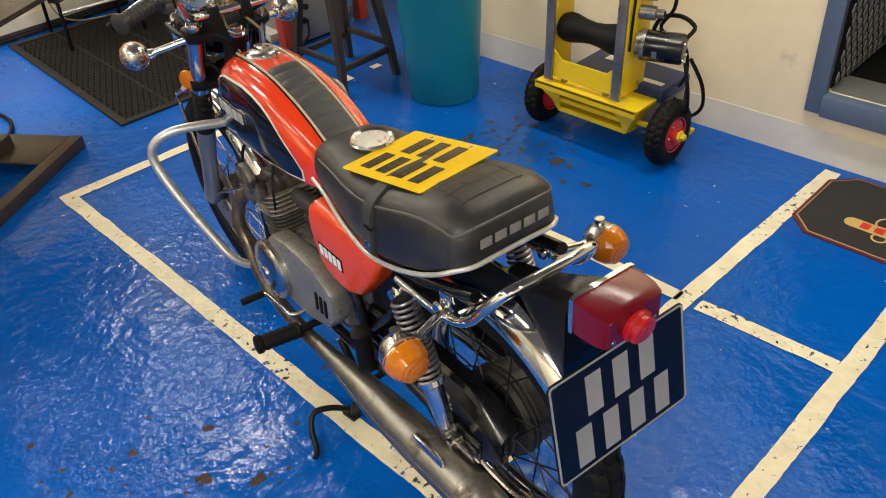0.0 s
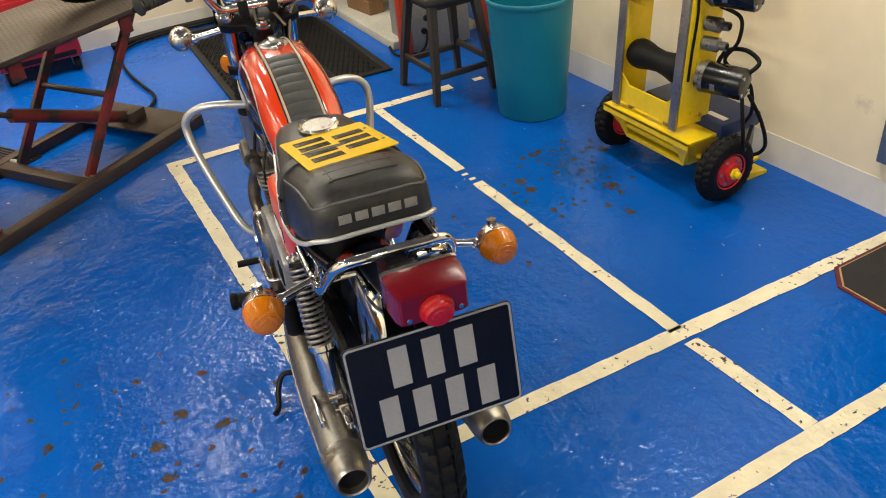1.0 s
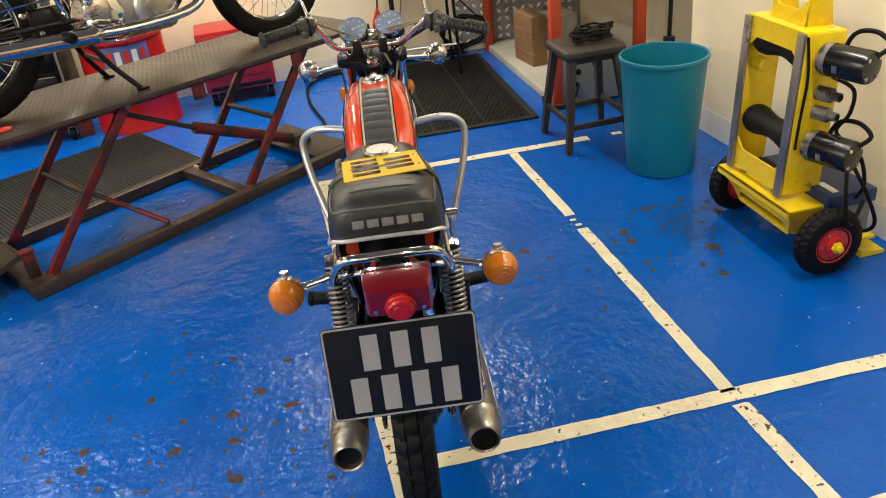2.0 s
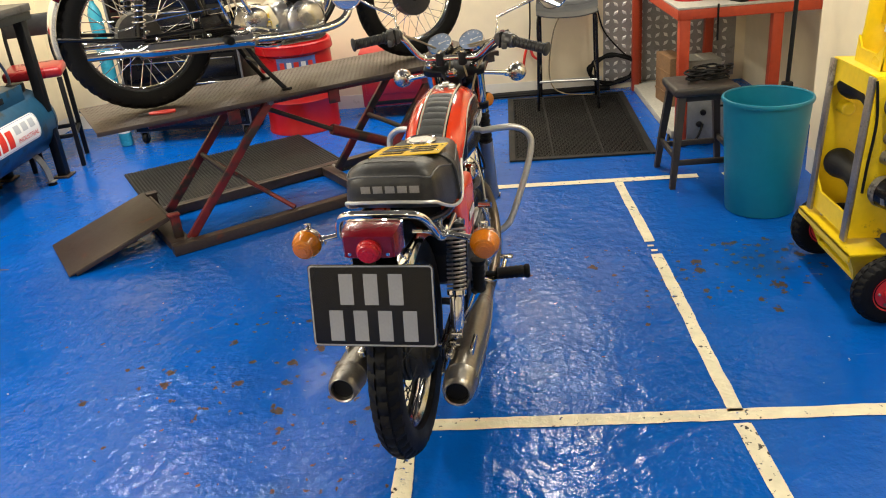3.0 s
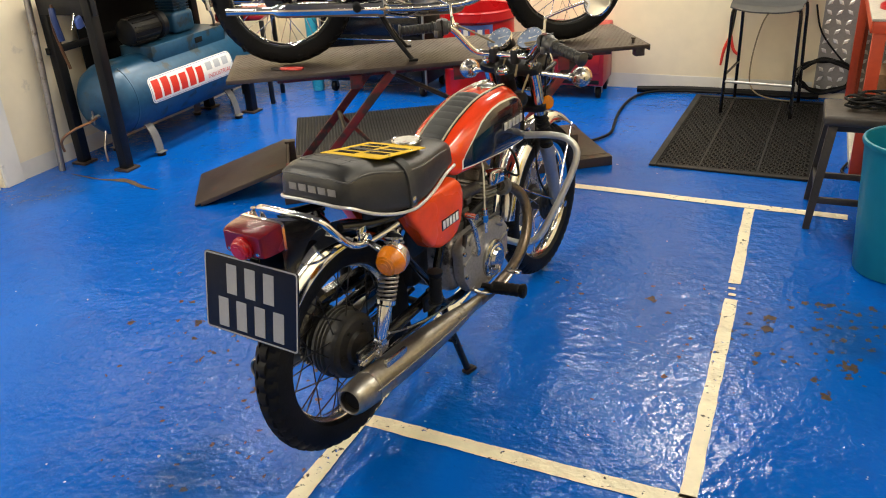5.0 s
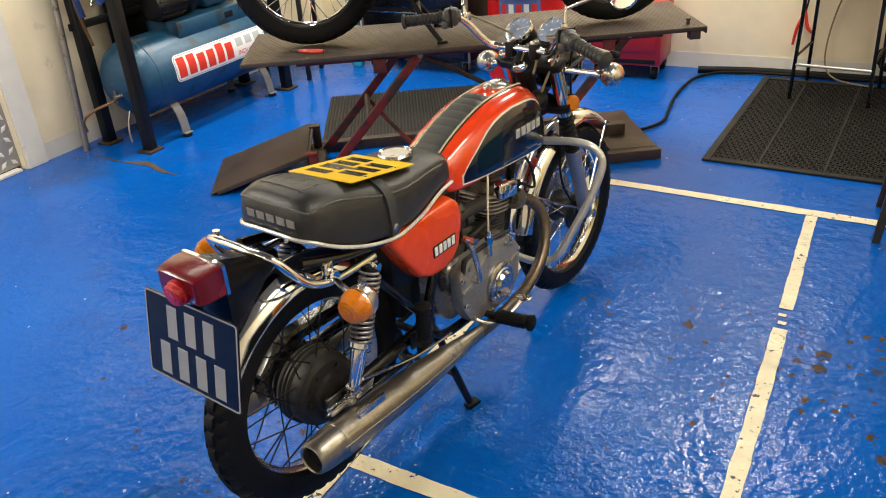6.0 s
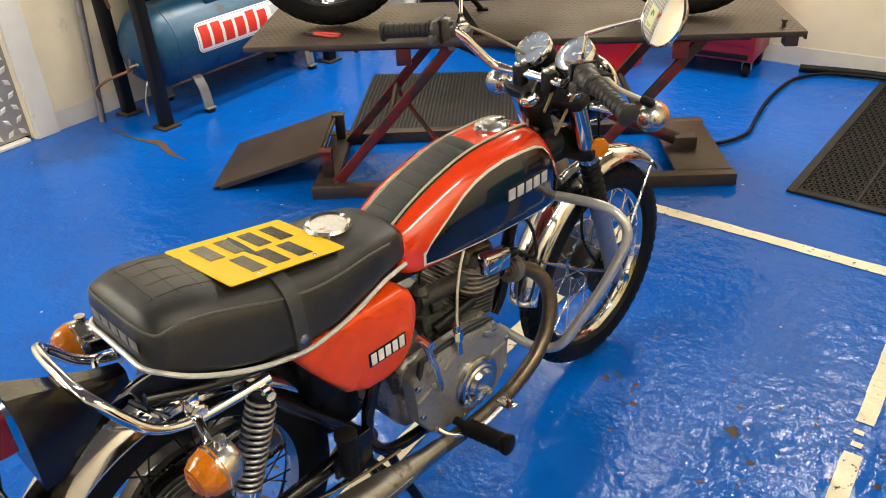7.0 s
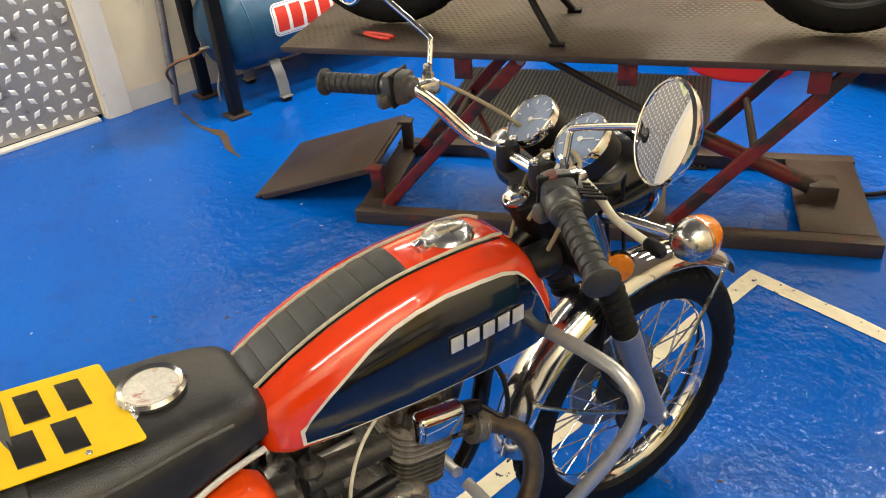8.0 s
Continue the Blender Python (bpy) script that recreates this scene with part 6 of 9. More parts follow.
def tread_plate(name, m, w, h, label, pitch=0.046):
    """A sheet of tread plate in its own x-y plane, with raised lozenges, set up by m."""
    ob = tagged(part(name, box(B(), (w, h, 0.008), (0, 0, -0.004)), plate_metal, smooth=0, at=m), label, "door" if "door" in name else "wall panel", kind="structure")
    bm = B()
    ny, nx = int(h / pitch), int(w / pitch)
    for j in range(ny):
        for i in range(nx):
            a = radians(45 if (i + j) % 2 else -45)
            c = Vector(((i + 0.5) * pitch - w / 2, (j + 0.5) * pitch - h / 2, 0))
            d, e = Vector((math.cos(a), math.sin(a), 0)), Vector((-math.sin(a), math.cos(a), 0))
            L, b = pitch * 0.42, pitch * 0.21
            ring = [bm.verts.new(c + v) for v in (d * L, e * b, -d * L, -e * b)]
            top = [bm.verts.new(c + v * 0.55 + Vector((0, 0, 0.0034))) for v in (d * L, e * b, -d * L, -e * b)]
            bm.faces.new(top)
            for k in range(4):
                bm.faces.new((ring[k], ring[(k + 1) % 4], top[(k + 1) % 4], top[k]))
    part("lozenge", bm, lozenge_metal, ob, smooth=0)["kind"] = "stuff"
    return ob


tread_plate("door_1", Matrix.Translation((X0 - 0.045, 0.705, 1.02)) @ Matrix.Rotation(radians(90), 4, "Y") @ Matrix.Rotation(radians(90), 4, "Z"), 0.99, 2.0, "grey metal tread-plate faced door, closed", 0.066)
bm = B(); box(bm, (0.10, 0.125, 2.1), (X0 - 0.03, 1.268, 1.05), 0.004); box(bm, (0.10, 0.085, 2.1), (X0 - 0.03, 0.165, 1.05), 0.004); box(bm, (0.10, 0.995, 0.085), (X0 - 0.03, 0.706, 2.10), 0.004)
setting("trim", bm, trim_paint, "white painted door frame, chipped at its foot", "door frame")
bm = B(); box(bm, (0.12, 1.0, 2.2), (X0 - 0.16, 0.69, 1.1)); setting("wall_recess", bm, wall_paint, "wall closing the doorway behind its door", "wall")
bm = B(); box(bm, (0.05, 0.96, 0.016), (X0 - 0.02, 0.69, 0.008), 0.003); setting("trim", bm, trim_paint, "white door threshold strip on the floor", "threshold")
tread_plate("wall_panel", Matrix.Translation((0.70, Y1 - 0.006, 0.74)) @ Matrix.Rotation(radians(90), 4, "X"), 0.98, 1.40, "bright metal tread-plate panel fixed to the wall", 0.062)

# poster and sign on the tread-plate door
poster_paper = mat("poster_paper", (0.72, 0.74, 0.42), 0.5, 0.0, 0.12, 20)
poster_green = mat("poster_print", (0.16, 0.24, 0.10), 0.5, 0.0, 0.3, 30)
poster = thing("poster", Matrix.Translation((X0 - 0.038, 0.50, 1.56)) @ Matrix.Rotation(radians(90), 4, "Y") @ Matrix.Rotation(radians(90), 4, "Z"), "pale yellow paper poster with green print on the tread-plate door", "poster")
part("sheet", box(B(), (0.30, 0.40, 0.0016)), poster_paper, poster, smooth=0)
for px, py, pw, ph, pa in ((0.02, 0.10, 0.09, 0.05, 20), (0.05, 0.05, 0.05, 0.07, -15), (-0.03, 0.06, 0.05, 0.03, 10), (0.0, -0.12, 0.20, 0.014, 8), (0.02, -0.15, 0.16, 0.014, 8)):
    part("print_bar", box(B(), (pw, ph, 0.001), m=pose(px, py, 0.0016, 0, 0, pa)), poster_green, poster, smooth=0)
red_sign = thing("red_sign", Matrix.Translation((X0 - 0.038, 0.275, 1.69)) @ Matrix.Rotation(radians(90), 4, "Y") @ Matrix.Rotation(radians(90), 4, "Z"), "small plain red sign stuck on the tread-plate door", "sign")
part("sign_plate", box(B(), (0.085, 0.11, 0.002), bevel=0.0005, seg=1), print_red, red_sign, smooth=0)

# ---- mats ----
ring_mat = thing("rubber_mat", pose(-0.125, 3.262, 0, 0, 0, -2.0), "black rubber anti-fatigue mat full of holes on the floor", "mat")
MW, ML = 0.87, 1.48
bm = B()
for x, y, w, h in ((-MW / 2 + 0.02, 0, 0.04, ML), (MW / 2 - 0.02, 0, 0.04, ML), (0, -ML / 2 + 0.02, MW - 0.08, 0.04), (0, ML / 2 - 0.02, MW - 0.08, 0.04)):
    box(bm, (w, h, 0.012), (x, y, 0.006), 0.003, seg=1)
part("border", bm, mat_black, ring_mat)
bm = B(); box(bm, (MW - 0.08, ML - 0.08, 0.003), (0, 0, 0.0015))
part("web", bm, dark_void, ring_mat)
bm = B()
px_, py_ = 0.0315, 0.036
for j in range(int((ML - 0.09) / py_)):
    for i in range(int((MW - 0.09) / px_)):
        cx = -MW / 2 + 0.055 + i * px_ + (px_ / 2 if j % 2 else 0)
        cy = -ML / 2 + 0.06 + j * py_
        if cx > MW / 2 - 0.05:
            continue
        o = [(cx + 0.0155 * math.cos(a), cy + 0.0185 * math.sin(a)) for a in (radians(30 + 60 * k) for k in range(6))]
        n_ = [(cx + 0.0088 * math.cos(a), cy + 0.0105 * math.sin(a)) for a in (radians(30 + 60 * k) for k in range(6))]
        vo = [bm.verts.new((x, y, 0.011)) for x, y in o]
        vi = [bm.verts.new((x, y, 0.011)) for x, y in n_]
        vl = [bm.verts.new((x, y, 0.002)) for x, y in n_]
        for k in range(6):
            q = (k + 1) % 6
            bm.faces.new((vo[k], vo[q], vi[q], vi[k])); bm.faces.new((vi[k], vi[q], vl[q], vl[k]))
part("ring", bm, mat_black, ring_mat, smooth=0)["kind"] = "stuff"
for x in (-0.17, 0.13):
    bm = B(); box(bm, (0.014, ML - 0.08, 0.012), (x, 0, 0.006), 0.002, seg=1)
    part("rib", bm, mat_black, ring_mat)

# ribbed mat beneath the lift
rib_mat = thing("ribbed_mat", pose(-2.313, 2.740, 0, 0, 0, 32.0), "black ribbed rubber mat lying under the lift", "mat")
RW, RH = 1.22, 0.98
bm = B(); box(bm, (RW, RH, 0.006), (0, 0, 0.003), 0.001, seg=1); part("sheet", bm, mat_black, rib_mat)
rib_black = mat("rib_rubber", (0.016, 0.0155, 0.015), 0.5, 0.0, 0.3, 12, 0.2, 200)
rib = shell(box(B(), (0.010, RH - 0.01, 0.007), bevel=0.002, seg=1), rib_black, "rib")
for i in range(int(RW / 0.020)):
    part("rib", rib, rib_black, rib_mat, at=pose(-RW / 2 + 0.012 + i * 0.020, 0, 0.0085))

# doormat by the hatch
door_mat = thing("doormat", pose(0.775, -0.44, 0, 0, 0, 0), "black octagonal doormat with red border and gold print", "doormat")


def octo(w, h, c):
    return [(w / 2 - c, h / 2), (-w / 2 + c, h / 2), (-w / 2, h / 2 - c), (-w / 2, -h / 2 + c), (-w / 2 + c, -h / 2), (w / 2 - c, -h / 2), (w / 2, -h / 2 + c), (w / 2, h / 2 - c)]


part("base", prism(B(), octo(0.44, 0.76, 0.075), 0.006), mat_red, door_mat, smooth=0)
part("stripe", prism(B(), octo(0.418, 0.738, 0.072), 0.0075), cardboard, door_mat, smooth=0)
part("carpet_face", prism(B(), octo(0.408, 0.728, 0.070), 0.0095), mat_pile, door_mat, smooth=0)
bm = B(); prism(bm, rounded(0.055, 0.46, 0.026), 0.001, pose(-0.07, 0.0, 0.0096))
part("gold_band", bm, gold_print, door_mat, smooth=0)
bm = B()
for k, (cx, cy, r) in enumerate(((-0.02, 0.10, 0.045), (-0.035, 0.06, 0.03), (-0.11, 0.10, 0.026), (0.01, 0.0, 0.06), (-0.02, -0.1, 0.045))):
    lathe(bm, [(r, 0), (r, 0.0012), (r - 0.007, 0.0012), (r - 0.007, 0)], pose(cx, cy, 0.0096), 32, True)
part("gold_scroll", bm, gold_print, door_mat, smooth=0)
me = shell(box(B(), (0.034, 0.030, 0.0012)), print_red, "print_bar", 0)
for i in range(8):
    part("print_bar", me, print_red, door_mat, at=pose(-0.07, 0.16 - i * 0.046, 0.0112))

# ---- bin ----
bin_ob = thing("waste_bin", pose(0.585, 1.605, 0), "tall tapered teal plastic waste bin, empty", "bin")
part("bin_body", lathe(B(), [(0.0, 0.004), (0.148, 0.004), (0.150, 0.0), (0.158, 0.004), (0.160, 0.02), (0.194, 0.545), (0.190, 0.545), (0.156, 0.022), (0.0, 0.018)], None, 64), teal_plastic, bin_ob)
part("rim", lathe(B(), [(0.194, 0.530), (0.200, 0.532), (0.203, 0.542), (0.200, 0.551), (0.192, 0.553), (0.189, 0.546)], None, 64, True), teal_plastic, bin_ob)

bm = B(); rod(bm, (0.80, 1.99, 0.0), (0.83, 2.0, 1.25), 0.011); box(bm, (0.05, 0.04, 0.035), (0.812, 1.994, 0.49), 0.006)
tagged(part("broom_handle", bm, satin_black), "thin black handle leaning by the wall behind the bin", "handle")

# ---- stool by the bin ----
stool = thing("work_stool", pose(0.405, 2.105, 0, 0, 0, 1), "dark worn wooden work stool with splayed legs", "stool")
bm = B(); box(bm, (0.32, 0.30, 0.045), (0, 0, 0.495), 0.014, seg=3); part("seat", bm, wood_dark, stool)
for sx in (-1, 1):
    for sy in (-1, 1):
        bm = B()
        loft(bm, [[Vector((cx + dx * w, cy + dy * w, z)) for dx, dy in ((-1, -1), (1, -1), (1, 1), (-1, 1))] for cx, cy, z, w in ((sx * 0.168, sy * 0.178, 0.0, 0.014), (sx * 0.150, sy * 0.160, 0.18, 0.017), (sx * 0.118, sy * 0.115, 0.475, 0.019))])
        part("leg", bm, wood_dark, stool, smooth=0)
for sy in (-1, 1):
    bm = B(); box(bm, (0.30, 0.018, 0.030), (0, sy * 0.163, 0.135), 0.004); part("stretcher", bm, wood_dark, stool)
for sx in (-1, 1):
    bm = B(); box(bm, (0.018, 0.315, 0.030), (sx * 0.153, 0, 0.165), 0.004); part("stretcher", bm, wood_dark, stool)
bm = B(); box(bm, (0.24, 0.23, 0.035), (0, 0, 0.458), 0.004); part("apron", bm, wood_dark, stool)
coil = thing("cable_coil", pose(0.455, 2.13, 0.518, 0, 0, 20), "coil of black cable lying on the stool", "cable")
pts = []
for i in range(90):
    a = i * 0.42
    r = 0.085 + 0.02 * math.sin(i * 1.7) + 0.012 * math.sin(i * 0.6)
    pts.append((r * 1.3 * math.cos(a), r * 0.8 * math.sin(a), 0.008 + 0.0006 * i + 0.006 * math.sin(i * 2.3)))
part("cable_loop", tube(B(), pts, 0.0055, 7, 3), rubber, coil)
bm = B(); lathe(bm, [(0.016, 0), (0.018, 0.01), (0.018, 0.07), (0.012, 0.09)], along((-0.05, -0.03, 0.04), (1, 0.2, 0.05)), 14); part("plug", bm, rubber, coil)

# ---- orange steel bench with a vice and boxes ----
bench = thing("steel_workbench", Matrix.Identity(4), "orange painted steel workbench with a scuffed pale top", "workbench")
BX0, BX1, BY0, BY1, BZ = 0.405, 1.20, 2.62, 4.10, 0.800
bm = B(); box(bm, (BX1 - BX0, BY1 - BY0, 0.012), ((BX0 + BX1) / 2, (BY0 + BY1) / 2, BZ + 0.002), 0.002); part("top", bm, concrete, bench, "scuffed pale steel top")
for x, y, w, h in ((BX0 + 0.004, (BY0 + BY1) / 2, 0.008, BY1 - BY0), (BX1 - 0.004, (BY0 + BY1) / 2, 0.008, BY1 - BY0), ((BX0 + BX1) / 2, BY0 + 0.004, BX1 - BX0 - 0.018, 0.008), ((BX0 + BX1) / 2, BY1 - 0.004, BX1 - BX0 - 0.018, 0.008)):
    bm = B(); box(bm, (w, h, 0.055), (x, y, BZ - 0.033), 0.001); part("apron", bm, orange_paint, bench)
for x in (BX0 + 0.045, 0.97):
    for y in (BY0 + 0.04, BY1 - 0.04):
        bm = B(); box(bm, (0.058, 0.008, BZ - 0.062), (x, y - 0.025, (BZ - 0.062) / 2), 0.001); box(bm, (0.008, 0.050, BZ - 0.062), (x - 0.025, y + 0.006, (BZ - 0.062) / 2), 0.001)
        part("leg", bm, orange_paint, bench)
bm = B(); box(bm, (0.05, 0.05, 1.15), (0.43, 4.02, 0.575), 0.003); tagged(part("steel_post", bm, orange_paint), "red steel angle post standing against the wall", "post")
bm = B(); box(bm, (0.56, 1.3, 0.05), (0.70, 3.42, 0.025), 0.004); tagged(part("plinth", bm, concrete), "low pale concrete plinth under the workbench", "plinth", kind="structure")
crate_wood = mat("crate_wood", (0.22, 0.12, 0.055), 0.7, 0.0, 0.3, 20, 0.3, 60)
crate = thing("timber_crate", pose(0.565, 3.455, 0.05, 0, 0, 7), "narrow brown timber crate standing under the bench", "crate")
bm = B(); box(bm, (0.11, 0.28, 0.325), (0, 0, 0.1625), 0.004); part("crate_body", bm, crate_wood, crate)
for z in (0.08, 0.22):
    bm = B(); box(bm, (0.118, 0.286, 0.010), (0, 0, z), 0.002); part("batten", bm, crate_wood, crate)
pale = thing("storage_box", pose(0.79, 3.62, 0.05, 0, 0, 2), "pale dusty cardboard box standing under the bench", "box")
bm = B(); box(bm, (0.26, 0.22, 0.25), (0, 0, 0.125), 0.004); part("box_body", bm, concrete, pale)
for x in (-0.066, 0.066):
    bm = B(); box(bm, (0.126, 0.224, 0.005), (x, 0, 0.2535), 0.001); part("flap", bm, concrete, pale)
charger = thing("battery_charger", pose(0.665, 2.765, 0.0, 0, 0, -3), "grey metal welding set standing under the bench", "welder")
bm = B(); box(bm, (0.36, 0.32, 0.27), (0, 0, 0.150), 0.008); part("case", bm, machine_grey, charger)
bm = B(); box(bm, (0.05, 0.004, 0.012), (0.02, -0.162, 0.235), 0.001); part("vent_slot", bm, dark_void, charger)
for x in (-0.09, -0.11):
    bm = B(); lathe(bm, [(0.018, 0), (0.016, 0.012), (0.0, 0.014)], along((x, -0.16, 0.20 if x > -0.1 else 0.13), (0, -1, 0)), 16); part("knob", bm, satin_black, charger)
bm = B(); tube(bm, [(-0.09, -0.165, 0.13), (-0.13, -0.21, 0.06), (-0.20, -0.19, 0.012), (-0.27, -0.10, 0.012), (-0.25, 0.04, 0.012)], 0.007, 8, 5); part("lead", bm, rubber, charger)
for x in (-0.1, 0.1):
    for y in (-0.13, 0.13):
        bm = B(); box(bm, (0.03, 0.03, 0.016), (x, y, 0.008), 0.003); part("foot", bm, satin_black, charger)
vice = thing("bench_vice", pose(0.55, 2.92, BZ + 0.008, 0, 0, 62) @ Matrix.Diagonal((1.2, 1.2, 1.2, 1)), "red cast iron bench vice bolted on the bench", "vice")
bm = B(); lathe(bm, [(0.085, 0), (0.085, 0.018), (0.06, 0.03), (0.06, 0.05)], None, 28); part("base", bm, drum_red, vice)
bm = B(); box(bm, (0.11, 0.20, 0.085), (0, 0.02, 0.095), 0.018, seg=3); box(bm, (0.15, 0.045, 0.075), (0, -0.085, 0.135), 0.012); part("vice_body", bm, drum_red, vice)
bm = B(); box(bm, (0.15, 0.05, 0.085), (0, -0.165, 0.130), 0.012); box(bm, (0.07, 0.12, 0.055), (0, -0.16, 0.085), 0.012); part("jaw", bm, drum_red, vice)
bm = B(); rod(bm, (0, -0.18, 0.085), (0, -0.27, 0.085), 0.014); rod(bm, (-0.10, -0.255, 0.06), (0.10, -0.255, 0.11), 0.007); part("screw", bm, raw_steel, vice)
for i, (x, y, w, d, h, yaw) in enumerate(((0.94, 2.84, 0.30, 0.36, 0.22, 3), (0.60, 3.38, 0.30, 0.42, 0.26, -4))):
    tb = thing("tool_box", pose(x, y, BZ + 0.008, 0, 0, yaw), "red steel tool box standing on the bench", "tool box", "tool boxes on the bench")
    bm = B(); box(bm, (w, d, h * 0.62), (0, 0, h * 0.31), 0.006); part("box_body", bm, drum_red, tb)
    bm = B(); box(bm, (w + 0.006, d + 0.006, h * 0.36), (0, 0, h * 0.81), 0.010); part("lid", bm, drum_red, tb)
    bm = B(); tube(bm, [(0, -0.07, h), (0, -0.06, h + 0.035), (0, 0.06, h + 0.035), (0, 0.07, h)], 0.006, 8, 4); part("handle", bm, satin_black, tb)
drill = thing("battery_drill", pose(0.77, 2.70, BZ + 0.008, 0, 0, 20), "black cordless tool standing on the bench", "drill")
bm = B(); box(bm, (0.075, 0.11, 0.045), (0, 0, 0.0225), 0.008); part("battery", bm, satin_black, drill)
bm = B(); loft(bm, [[Vector((dx * 0.018, y0 + dy * 0.024, z)) for dx, dy in ((-1, -1), (1, -1), (1, 1), (-1, 1))] for y0, z in ((0.005, 0.045), (0.012, 0.10), (0.02, 0.15))]); part("handle", bm, satin_black, drill)
bm = B(); lathe(bm, [(0.03, 0), (0.034, 0.02), (0.034, 0.10), (0.022, 0.14), (0.015, 0.18)], along((0, 0.08, 0.175), (0, -1, 0)), 20); part("drill_body", bm, machine_grey, drill)
bm = B(); tube(bm, [(0.62, 2.592, BZ + 0.02), (0.618, 2.585, BZ - 0.03), (0.62, 2.588, BZ - 0.14), (0.622, 2.59, BZ - 0.18)], 0.006, 8, 5)
tagged(part("hanging_lead", bm, rubber), "short black lead hanging over the bench edge", "cable")

# ---- plastic chair on the mat ----
chair = thing("tall_chair", pose(-0.100, 3.742, 0.011, 0, 0, -6), "tall grey plastic chair with a black tube frame", "chair")
bm = B()
rings = []
for i in range(13):
    v = i / 12
    y = -0.20 + 0.40 * min(1, v * 1.45)
    z = 0.676 + 0.012 * math.sin(v * 4) + (0 if v < 0.62 else 0.42 * ((v - 0.62) / 0.38) ** 1.15)
    y += 0.0 if v < 0.62 else 0.09 * (v - 0.62) / 0.38
    if v < 0.08:
        z -= 0.018
    half = 0.205 + 0.01 * math.sin(v * 3)
    rings.append([Vector((half * u, y, z + 0.022 * abs(u) ** 3 - 0.006 * (1 - u * u))) for u in [k / 8 - 1 for k in range(17)]] + [Vector((half * u, y + (0.004 if v > 0.6 else 0), z - 0.008 + 0.022 * abs(u) ** 3 - 0.006 * (1 - u * u))) for u in [1 - k / 8 for k in range(17)]])
loft(bm, rings)
part("seat_shell", bm, grey_plastic, chair, "moulded dark grey plastic shell")
for s in (-1, 1):
    bm = B(); tube(bm, [(s * 0.212, -0.155, 0.0), (s * 0.200, -0.150, 0.45), (s * 0.195, -0.148, 0.639), (s * 0.17, -0.13, 0.658), (s * 0.10, -0.12, 0.660)], 0.0105, 12, 4); part("leg", bm, black_paint, chair)
    bm = B(); tube(bm, [(s * 0.205, 0.24, 0.0), (s * 0.195, 0.19, 0.45), (s * 0.19, 0.16, 0.639), (s * 0.165, 0.14, 0.658), (s * 0.10, 0.12, 0.660)], 0.0105, 12, 4); part("leg", bm, black_paint, chair)
    bm = B(); rod(bm, (s * 0.205, -0.153, 0.25), (s * 0.198, 0.215, 0.25), 0.008); part("rail", bm, black_paint, chair)
bm = B(); rod(bm, (-0.205, -0.153, 0.205), (0.205, -0.153, 0.205), 0.009); part("footrest", bm, steel, chair, "worn bare steel footrest")

# ---- hose and cables along the north wall ----
hose = thing("air_hose", pose(0, -0.035, 0), "black rubber air hose lying along the floor", "hose")
pts = [(-1.16, 2.80, 0.05), (-1.05, 2.85, 0.014), (-0.97, 2.90, 0.014), (-0.91, 3.05, 0.014), (-0.93, 3.25, 0.014), (-0.955, 3.48, 0.014), (-0.955, 3.72, 0.014), (-0.92, 3.92, 0.014), (-0.80, 4.04, 0.018), (-0.60, 4.09, 0.018), (-0.3, 4.10, 0.018), (0.0, 4.10, 0.018), (0.2, 4.10, 0.02)]
part("hose_run", tube(B(), pts, 0.0090, 9, 6), rubber, hose)
part("trunking", tube(B(), [(-0.95, 4.06, 0.022), (-0.6, 4.115, 0.024), (-0.2, 4.12, 0.024), (0.25, 4.12, 0.024)], 0.022, 10, 5), rubber, hose)
pts = []
for i in range(46):
    a = i * 0.42
    r = 0.15 + 0.012 * math.sin(i * 1.9)
    pts.append((0.27 + r * 1.15 * math.cos(a), 4.06 + 0.0018 * i - 0.03 * math.sin(a), 0.165 + r * 0.75 * math.sin(a)))
part("hose_coil", tube(B(), pts, 0.010, 8, 3), rubber, hose)
lead = thing("jump_lead", pose(0, -0.035, 0), "thin lead with red grips hanging on the wall", "lead")
part("lead_wire", tube(B(), [(-0.32, 4.15, 1.2), (-0.33, 4.15, 0.8), (-0.335, 4.15, 0.55), (-0.35, 4.145, 0.40)], 0.006, 8, 5), satin_black, lead)
for q in ((-0.40, 4.14, 0.20), (-0.28, 4.14, 0.27)):
    bm = B(); tube(bm, [(-0.35, 4.145, 0.41), ((-0.35 + q[0]) / 2 - 0.01, 4.14, 0.31), q], [0.008, 0.011, 0.007], 8, 4); part("grip", bm, print_red, lead)
part("lead_wire", tube(B(), [(-0.10, 4.15, 0.60), (-0.16, 4.15, 0.48), (-0.20, 4.15, 0.25), (-0.19, 4.12, 0.08), (-0.10, 4.05, 0.02), (0.1, 3.98, 0.015)], 0.005, 8, 5), cable_grey, lead)
part("lead_wire", tube(B(), [(0.16, 4.13, 0.62), (0.21, 4.13, 0.45), (0.33, 4.11, 0.30), (0.42, 4.10, 0.22)], 0.006, 8, 5), satin_black, lead)

